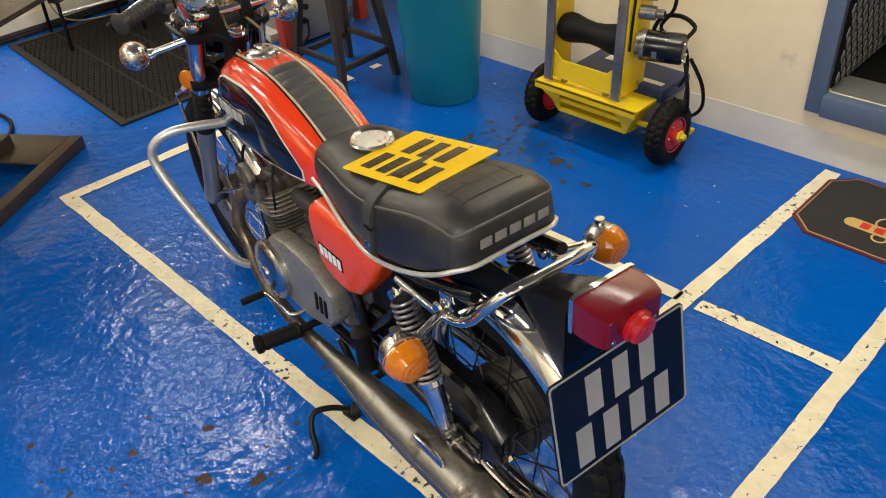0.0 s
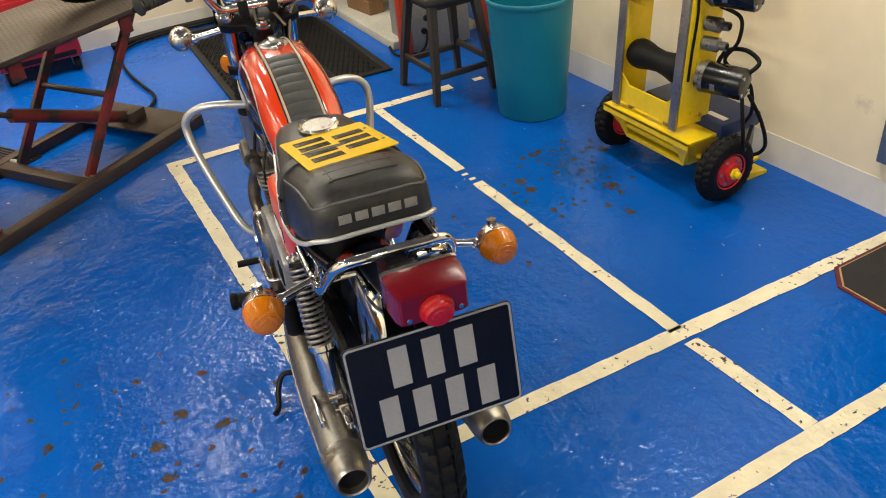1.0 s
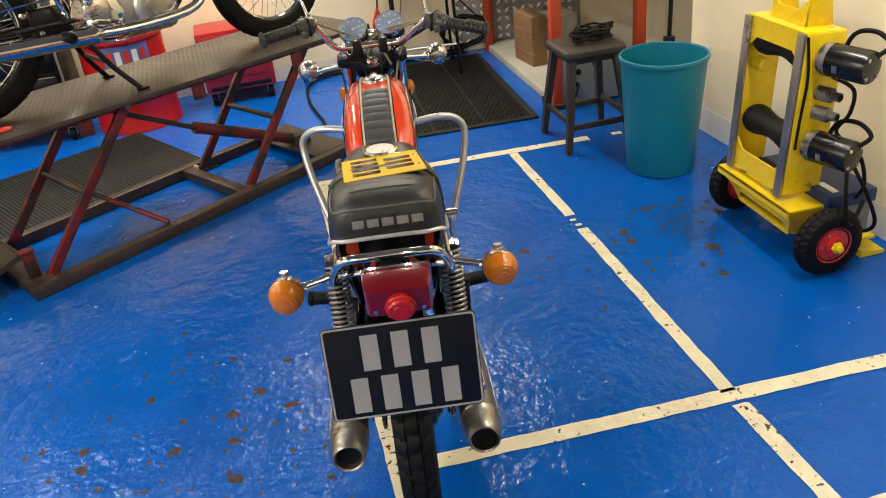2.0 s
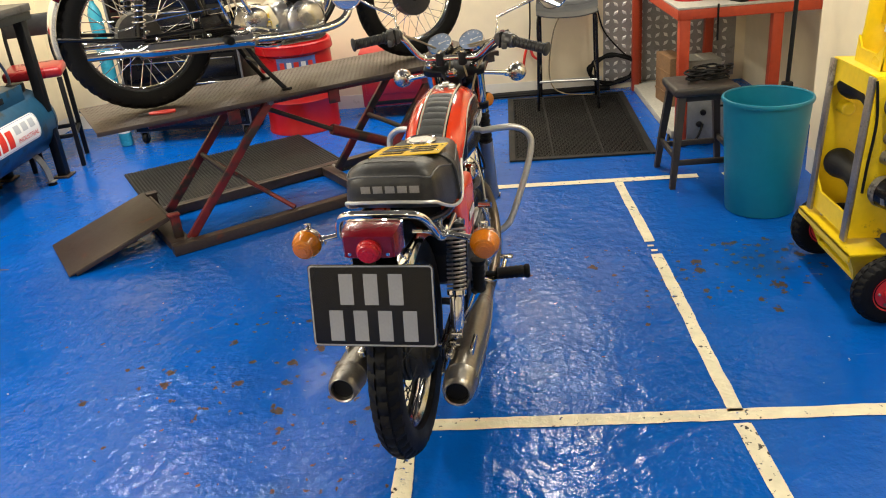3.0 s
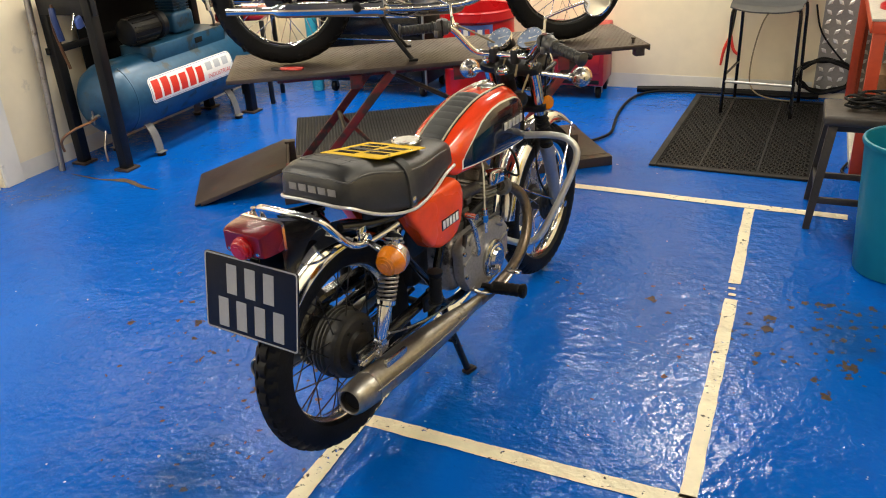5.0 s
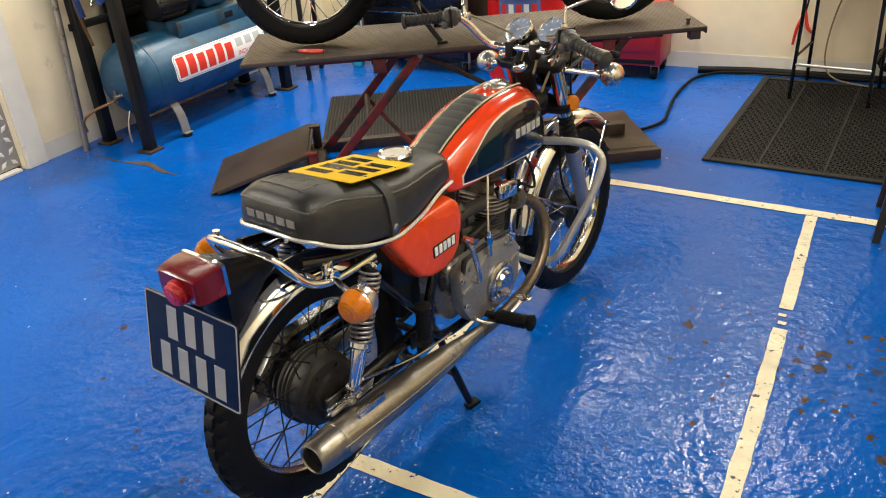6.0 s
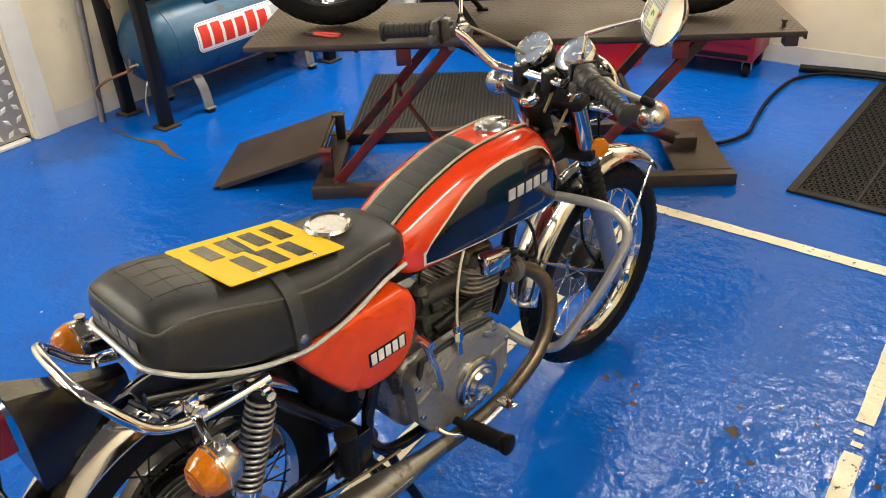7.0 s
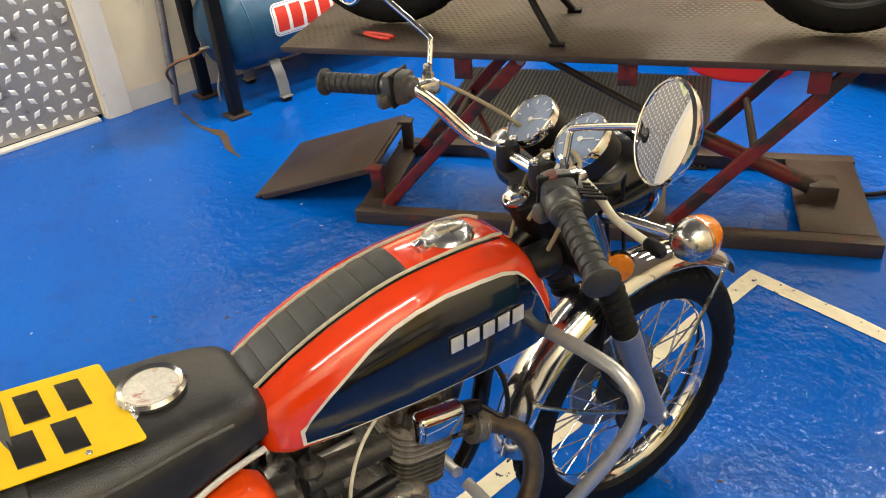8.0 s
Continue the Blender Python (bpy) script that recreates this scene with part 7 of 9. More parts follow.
# ---- yellow stair-climbing trolley by the east wall ----
tr = thing("powered_trolley", Matrix.Identity(4), "yellow steel powered trolley with black motors and pneumatic tyres", "trolley")
WHX = 0.665
for y, s in ((0.475, -1), (1.06, 1)):
    w = part("wheel", lathe(B(), [(0.012, -0.05), (0.035, -0.048), (0.035, -0.036), (0.062, -0.03), (0.066, -0.036), (0.070, -0.036), (0.070, 0.036), (0.062, 0.03), (0.035, 0.036), (0.035, 0.048), (0.012, 0.05)], None, 32), hub_red, tr, at=along((WHX, y, 0.131), (0, s, 0)))
    bm = B(); tyre_mesh(bm, 0.131, 0.037, Matrix(), 26, 0.004); part("tyre", bm, rubber, w, "knobbly pneumatic tyre", smooth=30)
    for k in range(6):
        part("wheel_bolt", lathe(B(), [(0.006, 0), (0.004, 0.006), (0.0, 0.0065)], Matrix.Rotation(2 * math.pi * k / 6, 4, "Z") @ Matrix.Translation((0.048, 0, 0.034)), 8), raw_steel, w)
    part("axle_nut", lathe(B(), [(0.022, 0.044), (0.022, 0.058), (0.013, 0.060), (0.013, 0.075), (0.008, 0.078)], None, 6), yellow_paint, w)
bm = B(); rod(bm, (WHX, 0.50, 0.131), (WHX, 1.04, 0.131), 0.012); part("axle", bm, yellow_paint, tr)
# chassis: thin shelf with a folded lip, gussets at its ends, two cross bars before a dark opening
bm = B(); box(bm, (0.150, 0.48, 0.010), (0.620, 0.790, 0.232), 0.002); box(bm, (0.008, 0.48, 0.030), (0.549, 0.790, 0.222), 0.002)
box(bm, (0.12, 0.34, 0.006), (0.690, 0.790, 0.098), 0.001)
part("chassis", bm, yellow_paint, tr, "yellow folded steel chassis shelf", smooth=20)
for s in (-1, 1):
    rings = [[Vector((x + dx, 0.79 + s * y, z)) for dx, y in ((-0.004, y0), (-0.004, y1), (0.004, y1), (0.004, y0))] for x, y0, y1, z in ((0.557, 0.125, 0.238, 0.226), (0.568, 0.130, 0.226, 0.200), (0.596, 0.150, 0.190, 0.150), (0.612, 0.155, 0.168, 0.100))]
    part("gusset", loft(B(), rings), yellow_paint, tr, smooth=20)
    rings = [[Vector((x, 0.79 + s * (y + d), z)) for x, d in ((xa, -0.004), (0.70, -0.004), (0.70, 0.004), (xa, 0.004))] for xa, y, z in ((0.560, 0.234, 0.226), (0.572, 0.222, 0.200), (0.600, 0.188, 0.150), (0.616, 0.166, 0.100))]
    part("side_plate", loft(B(), rings), yellow_paint, tr, smooth=20)
for x, z, w, h in ((0.600, 0.158, 0.36, 0.018), (0.616, 0.106, 0.33, 0.020)):
    bm = B(); box(bm, (0.020, w, h), (x, 0.79, z), 0.003); part("cross_bar", bm, yellow_paint, tr)
# near-black sheet paints the shade inside the open chassis
bm = B(); box(bm, (0.004, 0.36, 0.11), (0.672, 0.79, 0.165), 0.001); part("dark_gap", bm, dark_void, tr)
# upright frame, leaning back a little
FR = Matrix.Translation((0.575, 0.822, 0.262)) @ Matrix.Rotation(radians(3.0), 4, "Y")
bm = B()
for y, s in ((-0.18, -1), (0.17, 1)):
    box(bm, (0.15, 0.010, 0.585), m=FR @ Matrix.Translation((0.075, y, 0.292)), bevel=0.002)
for za, zb in ((0.0, 0.075), (0.515, 0.585)):
    prism(bm, [(-0.18, za), (0.17, za), (0.17, zb + (0.06 if za == 0 else 0)), (0.10, zb), (-0.11, zb), (-0.18, zb + (0.06 if za == 0 else 0))] if za == 0 else [(-0.18, za - 0.06), (-0.11, za), (0.10, za), (0.17, za - 0.06), (0.17, zb), (-0.18, zb)], 0.008, FR @ Matrix(((0, 0, 1, 0), (1, 0, 0, 0), (0, 1, 0, 0), (0, 0, 0, 1))))
box(bm, (0.15, 0.35, 0.008), m=FR @ Matrix.Translation((0.075, -0.005, 0.585)), bevel=0.002)
part("upright_frame", bm, yellow_paint, tr, "yellow box-section upright frame")
for y in (-0.165, 0.155):
    bm = B(); box(bm, (0.012, 0.038, 0.60), m=FR @ Matrix.Translation((-0.008, y, 0.285)), bevel=0.002); part("runner", bm, raw_steel, tr, "bare worn steel runner")
for y in (-0.10, 0.10):
    bm = B(); box(bm, (0.02, 0.02, 0.06), (0.60, 0.822 + y, 0.262), 0.003); part("spacer", bm, raw_steel, tr)
for z in (0.19, 0.50):
    bm = B(); lathe(bm, [(0.012, -0.150), (0.050, -0.147), (0.057, -0.125), (0.057, -0.095), (0.046, -0.045), (0.041, 0.0), (0.046, 0.045), (0.057, 0.095), (0.057, 0.120), (0.050, 0.140), (0.012, 0.143)], FR @ Matrix.Translation((0.06, 0.0, z)) @ Matrix.Rotation(radians(-90), 4, "X"), 28)
    part("roller", bm, rubber, tr, "black hourglass rubber roller")
bm = B(); lathe(bm, [(0.026, 0), (0.026, 0.05), (0.02, 0.055)], FR @ Matrix.Translation((0.06, 0.165, 0.40)) @ Matrix.Rotation(radians(90), 4, "X"), 20); part("bush", bm, yellow_paint, tr)
for z in (0.19, 0.50):
    m = FR @ Matrix.Translation((0.075, -0.185, z)) @ Matrix.Rotation(radians(90), 4, "X") @ Matrix.Rotation(radians(20), 4, "Y")
    mo = part("motor", lathe(B(), [(0.030, 0.03), (0.056, 0.034), (0.056, 0.165), (0.052, 0.172), (0.030, 0.176)], m, 32), black_paint, tr, "glossy black electric motor")
    bm = B(); lathe(bm, [(0.050, 0.0), (0.050, 0.012), (0.058, 0.016), (0.058, 0.034)], m, 28); part("flange", bm, alloy, mo, "grey alloy motor flange")
    for k in range(4):
        part("motor_bolt", lathe(B(), [(0.007, 0), (0.007, 0.008)], m @ Matrix.Rotation(radians(45 + 90 * k), 4, "Z") @ Matrix.Translation((0.042, 0, 0.170)), 8), worn_chrome, mo)
    bm = B(); box(bm, (0.026, 0.002, 0.018), m=m @ Matrix.Rotation(radians(105), 4, "Z") @ Matrix.Translation((0, 0.0562, 0.075)), bevel=0.0005); part("rating_plate", bm, raw_steel, mo)
    bm = B(); lathe(bm, [(0.006, 0), (0.006, 0.002)], m @ Matrix.Rotation(radians(180), 4, "Z") @ Matrix.Translation((0, 0.056, 0.06)) @ Matrix.Rotation(radians(-90), 4, "X"), 12); part("sticker", bm, label_white, mo)
    bm = B(); tube(bm, [m @ Vector((0.02, 0.035, 0.17)), m @ Vector((0.05, 0.07, 0.19)), m @ Vector((0.06, 0.10, 0.13)), m @ Vector((0.05, 0.08, 0.06)), FR @ Vector((0.12, -0.20, z - 0.03))], 0.008, 8, 5); part("motor_cable", bm, rubber, mo)
for z in (0.31, 0.38):
    m = FR @ Matrix.Translation((0.075, -0.185, z)) @ Matrix.Rotation(radians(90), 4, "X") @ Matrix.Rotation(radians(20), 4, "Y")
    bm = B(); lathe(bm, [(0.026, 0), (0.026, 0.055), (0.016, 0.060), (0.016, 0.085)], m, 22); part("solenoid", bm, alloy, tr, "grey metal solenoid")
    bm = B(); lathe(bm, [(0.011, 0.085), (0.011, 0.089)], m, 12); part("solenoid_end", bm, rubber, tr)
bm = B()
tube(bm, [(0.69, 0.60, 0.70), (0.74, 0.55, 0.66), (0.73, 0.54, 0.58), (0.72, 0.58, 0.50), (0.76, 0.50, 0.44), (0.80, 0.50, 0.32), (0.79, 0.52, 0.26)], 0.007, 8, 5)
tube(bm, [(0.67, 0.44, 0.42), (0.66, 0.41, 0.32), (0.69, 0.42, 0.22), (0.76, 0.47, 0.21), (0.80, 0.49, 0.26)], 0.007, 8, 5)
tube(bm, [(0.69, 0.43, 0.43), (0.74, 0.40, 0.32), (0.80, 0.42, 0.20), (0.78, 0.46, 0.16), (0.73, 0.50, 0.24)], 0.007, 8, 5)
tube(bm, [(0.60, 0.628, 0.84), (0.615, 0.626, 0.70), (0.605, 0.628, 0.55), (0.60, 0.63, 0.44)], 0.005, 8, 5)
part("cable", bm, rubber, tr)
bat = part("battery", box(B(), (0.18, 0.40, 0.13), (0.79, 0.74, 0.155), 0.008), machine_grey, tr, "grey and navy battery pack")
bm = B(); box(bm, (0.20, 0.42, 0.055), (0.79, 0.74, 0.248), 0.008); part("battery_lid", bm, battery_blue, bat, "navy blue battery lid")
for x, y, w, d in ((0.735, 0.60, 0.025, 0.09), (0.83, 0.83, 0.05, 0.09)):
    bm = B(); box(bm, (w, d, 0.002), (x, y, 0.2775)); part("battery_label", bm, label_white, bat)
bm = B(); box(bm, (0.16, 0.45, 0.012), (0.82, 0.74, 0.08), 0.002); box(bm, (0.012, 0.35, 0.08), (0.73, 0.74, 0.12), 0.002)
prism(bm, [(0, 0), (0.10, 0), (0.10, 0.014), (0, 0.030)], 0.09, pose(0.845, 0.60, 0.003, 90))
part("battery_tray", bm, yellow_paint, tr)
# upper handle section
HD = FR @ Matrix.Translation((0.04, 0.0, 0.59))
bm = B()
for y in (-0.10, 0.09):
    prism(bm, [(0.0, 0.0), (0.11, 0.0), (0.085, 0.12), (0.08, 0.60), (0.02, 0.60), (0.012, 0.12)], 0.010, HD @ Matrix(((1, 0, 0, 0), (0, 0, -1, y + 0.005), (0, 1, 0, 0), (0, 0, 0, 1))), 0.001)
prism(bm, [(-0.105, 0), (0.095, 0), (0.095, 0.09), (0.06, 0.05), (-0.06, 0.05), (-0.105, 0.09)], 0.008, HD @ Matrix(((0, 0, 1, 0), (1, 0, 0, 0), (0, 1, 0, 0), (0, 0, 0, 1))))
box(bm, (0.008, 0.19, 0.42), m=HD @ Matrix.Translation((0.07, -0.005, 0.34)), bevel=0.002)
rod(bm, HD @ Vector((0.05, -0.14, 0.60)), HD @ Vector((0.05, 0.13, 0.60)), 0.016)
part("handle_section", bm, yellow_paint, tr, "yellow upper section with handle bar")
bm = B(); prism(bm, [(-0.015, 0), (0.015, 0), (0.008, 0.055), (-0.006, 0.06)], 0.003, HD @ Matrix.Translation((0.060, 0.02, 0.11)) @ Matrix(((0, 0, -1, 0), (1, 0, 0, 0), (0, 1, 0, 0), (0, 0, 0, 1)))); part("tag", bm, label_white, tr)
bm = B(); box(bm, (0.003, 0.02, 0.07), m=HD @ Matrix.Translation((0.064, 0.03, 0.23))); part("warning_label", bm, print_red, tr)

# ---- motorcycle lift ----
lift = thing("motorcycle_lift", pose(-2.273, 1.456, 0, 0, 0, 34.7), "raised dark steel motorcycle lift with red arms", "motorcycle lift")
LW, LL = 0.64, 1.82
for v in (0.03, LW - 0.03):
    bm = B(); box(bm, (LL, 0.055, 0.055), (LL / 2, v, 0.0285), 0.004); part("base_rail", bm, lift_dark, lift)
for u, wide in ((0.055, 0.10), (1.10, 0.06)):
    bm = B(); box(bm, (wide, LW - 0.115, 0.05), (u, LW / 2, 0.028), 0.004); part("cross_rail", bm, lift_dark, lift)
bm = B(); box(bm, (0.24, LW - 0.115, 0.010), (LL - 0.13, LW / 2, 0.052), 0.002); box(bm, (0.05, LW - 0.115, 0.05), (LL - 0.03, LW / 2, 0.025), 0.003); part("end_plate", bm, lift_dark, lift)
TZ = 0.672
# the table has come round a little on its arms
TABLE = Matrix.Translation((-0.200, 0.050, 0)) @ Matrix.Rotation(radians(-2.8), 4, "Z") @ Matrix.Diagonal((1.008, 1.05, 1, 1)) @ Matrix.Translation((0.215, 0.010, 0))
table = part("table", box(B(), (2.16, 0.57, 0.006), (0.865, 0.275, TZ - 0.003), 0.001), lift_dark, lift, "dark worn chequered steel table", at=TABLE)
bm = B()
k_i, k_j = 88, 24
for j in range(k_j):
    for i in range(k_i):
        c = Vector((-0.20 + (i + 0.5 + (0.5 if j % 2 else 0)) * 2.13 / k_i, 0.005 + (j + 0.5) * 0.54 / k_j, TZ))
        d = 0.0075
        lo = [bm.verts.new(c + Vector(v)) for v in ((d, 0, 0), (0, d * 0.55, 0), (-d, 0, 0), (0, -d * 0.55, 0))]
        hi = [bm.verts.new(c + Vector(v) * 0.5 + Vector((0, 0, 0.0012))) for v in ((d, 0, 0), (0, d * 0.55, 0), (-d, 0, 0), (0, -d * 0.55, 0))]
        bm.faces.new(hi)
        for q in range(4):
            bm.faces.new((lo[q], lo[(q + 1) % 4], hi[(q + 1) % 4], hi[q]))
part("stud", bm, lift_dark, table, smooth=0)["kind"] = "stuff"
for v in (0.0, 0.55):
    bm = B(); box(bm, (2.16, 0.006, 0.020), (0.865, v - 0.0075 if v == 0 else v + 0.0075, TZ - 0.011), 0.001); part("edge_flange", bm, lift_dark, table)
bm = B(); box(bm, (0.008, 0.57, 0.03), (1.947, 0.275, TZ - 0.016), 0.001); box(bm, (0.05, 0.05, 0.05), (1.90, 0.02, TZ - 0.035), 0.004); part("end_stop", bm, lift_dark, table)
bm = B(); lathe(bm, [(0.008, 0), (0.008, 0.02), (0.012, 0.022), (0.012, 0.03)], pose(1.88, 0.05, TZ), 8); part("stop_bolt", bm, lift_dark, table)
for v in (0.10, 0.45):
    bm = B(); box(bm, (1.75, 0.04, 0.05), (0.90, v, TZ - 0.033), 0.003); part("table_rail", bm, lift_red, table)
for u in (0.42, 0.95, 1.50):
    bm = B(); box(bm, (0.06, 0.012, 0.07), (u, 0.03, TZ - 0.07), 0.002); part("bracket", bm, lift_red, table)
for v in (0.075, 0.545):
    for u0, u1 in ((0.105, 0.635), (1.145, 1.645)):
        bm = B()
        p, q = Vector((u0, v, 0.045)), Vector((u1, v - (0.07 if v > 0.3 else 0.0), TZ - 0.035))
        d = q - p
        box(bm, (0.022, 0.042, d.length), m=Matrix.Translation((p + q) / 2) @ Matrix.Rotation(math.atan2(d.x, d.z), 4, "Y") @ Matrix.Diagonal((1.9, 0.55, 1, 1)), bevel=0.003)
        part("arm", bm, lift_red, lift, "scuffed dark red lift arm")
        for e in (p, q):
            part("pivot_pin", rod(B(), e + Vector((0, -0.03, 0)), e + Vector((0, 0.03, 0)), 0.014), raw_steel, lift)
for u0, u1, z in ((0.36, 0.36, 0.33), (1.39, 1.39, 0.33)):
    bm = B(); rod(bm, (u0, 0.075, z), (u1, 0.51, z), 0.014); part("arm_tie", bm, lift_dark, lift)
bm = B(); rod(bm, (0.60, 0.29, TZ - 0.07), (1.15, 0.30, 0.30), 0.013); part("ram_rod", bm, lift_dark, lift)
bm = B(); rod(bm, (1.05, 0.298, 0.355), (1.66, 0.31, 0.075), 0.030); part("ram_cylinder", bm, lift_red, lift, "red hydraulic ram")
bm = B(); box(bm, (0.10, 0.10, 0.06), (1.66, 0.31, 0.085), 0.006); part("ram_bracket", bm, lift_dark, lift)
bm = B(); rod(bm, (0.355, 0.48, 0.33), (0.665, 0.045, 0.065), 0.012); part("safety_bar", bm, lift_red, lift)
# loading ramp hinged on the low end
ramp = part("ramp", box(B(), (0.534, 0.49, 0.008), m=Matrix.Translation((-0.222, 0.375, 0.088)) @ Matrix.Rotation(radians(-17.1), 4, "Y"), bevel=0.001), lift_dark, lift, "dark steel loading ramp resting on the floor")
for v in (0.13, 0.62):
    bm = B(); box(bm, (0.50, 0.006, 0.018), m=Matrix.Translation((-0.205, v, 0.084)) @ Matrix.Rotation(radians(-17.1), 4, "Y"), bevel=0.001); part("ramp_flange", bm, lift_dark, ramp)
for v in (0.125, 0.545):
    bm = B(); box(bm, (0.045, 0.03, 0.125), (0.062, v, 0.113), 0.004); box(bm, (0.06, 0.05, 0.012), (0.058, v, 0.176), 0.003); part("hinge_post", bm, lift_red if v < 0.2 else lift_dark, lift)
bm = B(); rod(bm, (0.042, 0.12, 0.163), (0.042, 0.60, 0.163), 0.009); part("hinge_bar", bm, lift_dark, lift)

# pliers on the table
pl = thing("pliers", lift.matrix_world @ pose(0.085, 0.165, TZ + 0.002, 0, 0, -22), "red-handled pliers lying on the lift table", "pliers")
bm = B()
tube(bm, [(-0.015, 0.004, 0.007), (0.03, 0.012, 0.007), (0.075, 0.016, 0.007), (0.105, 0.010, 0.007)], 0.0065, 8, 4); part("grip", bm, print_red, pl)
bm = B()
tube(bm, [(-0.015, -0.004, 0.007), (0.03, -0.012, 0.007), (0.075, -0.016, 0.007), (0.105, -0.010, 0.007)], 0.0065, 8, 4); part("grip", bm, print_red, pl)
bm = B(); prism(bm, [(-0.012, -0.010), (0.0, -0.009), (0.0, 0.009), (-0.012, 0.010), (-0.06, 0.003), (-0.06, -0.003)], 0.009, pose(-0.005, 0, 0.002)); part("jaw", bm, dark_alloy, pl)

# ---- second motorcycle, on the lift ----
BK = pose(-2.335, 1.779, TZ, 0, 0, 31.7 - 90)
old = thing("vintage_motorcycle", BK, "chrome and black vintage motorcycle standing on the lift table", "motorcycle")
R2, F2 = Vector((0, 0.0, 0.362)), Vector((0, 1.47, 0.335))
rw2 = wheel(old, R2, 0.358, 0.047, chrome, 0.075, 0.055, chrome, 44, "rear_wheel")
fw2 = wheel(old, F2, 0.330, 0.046, chrome, 0.070, 0.050, chrome, 46, "front_wheel")
bm = B(); lathe(bm, [(0.10, -0.03), (0.105, 0.0), (0.10, 0.06), (0.06, 0.07), (0.0, 0.072)], None, 36); part("brake_drum", bm, dark_alloy, rw2)
bm = B(); lathe(bm, [(0.10, -0.03), (0.105, 0.0), (0.10, 0.056), (0.03, 0.066), (0.0, 0.068)], None, 36); part("brake_drum", bm, dark_alloy, fw2)
bm = B(); rod(bm, (0, 0, -0.15), (0, 0, 0.15), 0.010); part("axle", bm, chrome, rw2)
bm = B(); rod(bm, (0, 0, -0.12), (0, 0, 0.12), 0.010); part("axle", bm, chrome, fw2)

part("rear_mudguard", fender(R2, 0.392, 70, 188, 0.070, drop=0.03), chrome, old, "bright rear mudguard")
part("front_mudguard", fender(F2, 0.372, 10, 150, 0.070, drop=0.03), chrome, old)
bm = B()
for s in (-1, 1):
    tube(bm, [(s * 0.06, 0.85, 0.85), (s * 0.10, 0.40, 0.82), (s * 0.11, 0.05, 0.80), (s * 0.11, -0.25, 0.76)], 0.014, 10, 4)
    tube(bm, [(s * 0.12, 0.46, 0.34), (s * 0.12, 0.2, 0.345), (s * 0.12, 0.0, 0.345)], 0.018, 10, 3)
    tube(bm, [(s * 0.05, 1.17, 0.86), (s * 0.11, 1.02, 0.5), (s * 0.12, 0.93, 0.33), (s * 0.10, 0.80, 0.25), (s * 0.10, 0.45, 0.25), (s * 0.11, 0.30, 0.40), (s * 0.11, 0.25, 0.80)], 0.015, 10, 5)
    tube(bm, [(s * 0.09, -0.36, 0.40), (s * 0.12, -0.10, 0.36), (s * 0.13, 0.22, 0.33)], 0.010, 10, 4)
part("frame", bm, black_paint, old, "black tubular frame")
for s in (-1, 1):
    p, q = Vector((s * 0.14, 0.06, 0.76)), Vector((s * 0.14, -0.02, 0.36))
    sh = part("rear_shock", lathe(B(), [(0.026, 0), (0.028, 0.02), (0.028, 0.18), (0.018, 0.19), (0.018, 0.40)], along(p, q - p), 16), black_paint, old)
    part("spring", spring(B(), p + (q - p) * 0.45, p + (q - p) * 0.88, 0.028, 0.005, 7), chrome, sh)
    p, q = Vector((s * 0.10, 1.20, 0.92)), Vector((s * 0.10, 1.46, 0.33))
    fk = part("fork_leg", lathe(B(), [(0.020, 0), (0.020, 0.30), (0.030, 0.31), (0.028, 0.6), (0.024, 0.645)], along(p, q - p), 16), black_paint, old)
    bm = B(); lathe(bm, [(0.034, 0.06), (0.034, 0.28), (0.03, 0.30)], along(p, q - p), 16); part("shroud", bm, chrome, fk)
# engine: separate cases, gearbox, twin cylinders
en2 = part("engine", box(B(), (0.24, 0.30, 0.22), (0, 0.78, 0.31), 0.06, seg=4), polished, old, "polished alloy twin engine")
bm = B(); lathe(bm, [(0.10, 0), (0.10, 0.02), (0.085, 0.035), (0.03, 0.04), (0.0, 0.04)], along((0.12, 0.80, 0.32), (1, 0, 0)), 32); part("timing_cover", bm, polished, en2)
bm = B(); box(bm, (0.20, 0.20, 0.20), (0.02, 0.52, 0.33), 0.05, seg=4); part("gearbox", bm, polished, en2)
bm = B(); prism(bm, [(0.44, 0.25), (0.62, 0.23), (0.66, 0.33), (0.62, 0.42), (0.46, 0.43), (0.42, 0.34)], 0.02, Matrix(((0, 0, 1, 0.115), (1, 0, 0, 0), (0, 1, 0, 0), (0, 0, 0, 1))), 0.006); part("gearbox_cover", bm, chrome, en2)
f2 = shell(box(B(), (0.26, 0.17, 0.006), bevel=0.002, seg=1), alloy, "fin")
cy2 = part("cylinder", box(B(), (0.20, 0.12, 0.26), (0, 0.80, 0.53), 0.02), dark_alloy, en2)
for i in range(9):
    part("fin", f2, alloy, cy2, at=pose(0, 0.80, 0.43 + i * 0.025))
bm = B(); box(bm, (0.24, 0.16, 0.07), (0, 0.80, 0.68), 0.02, seg=3); part("rocker_box", bm, polished, en2)
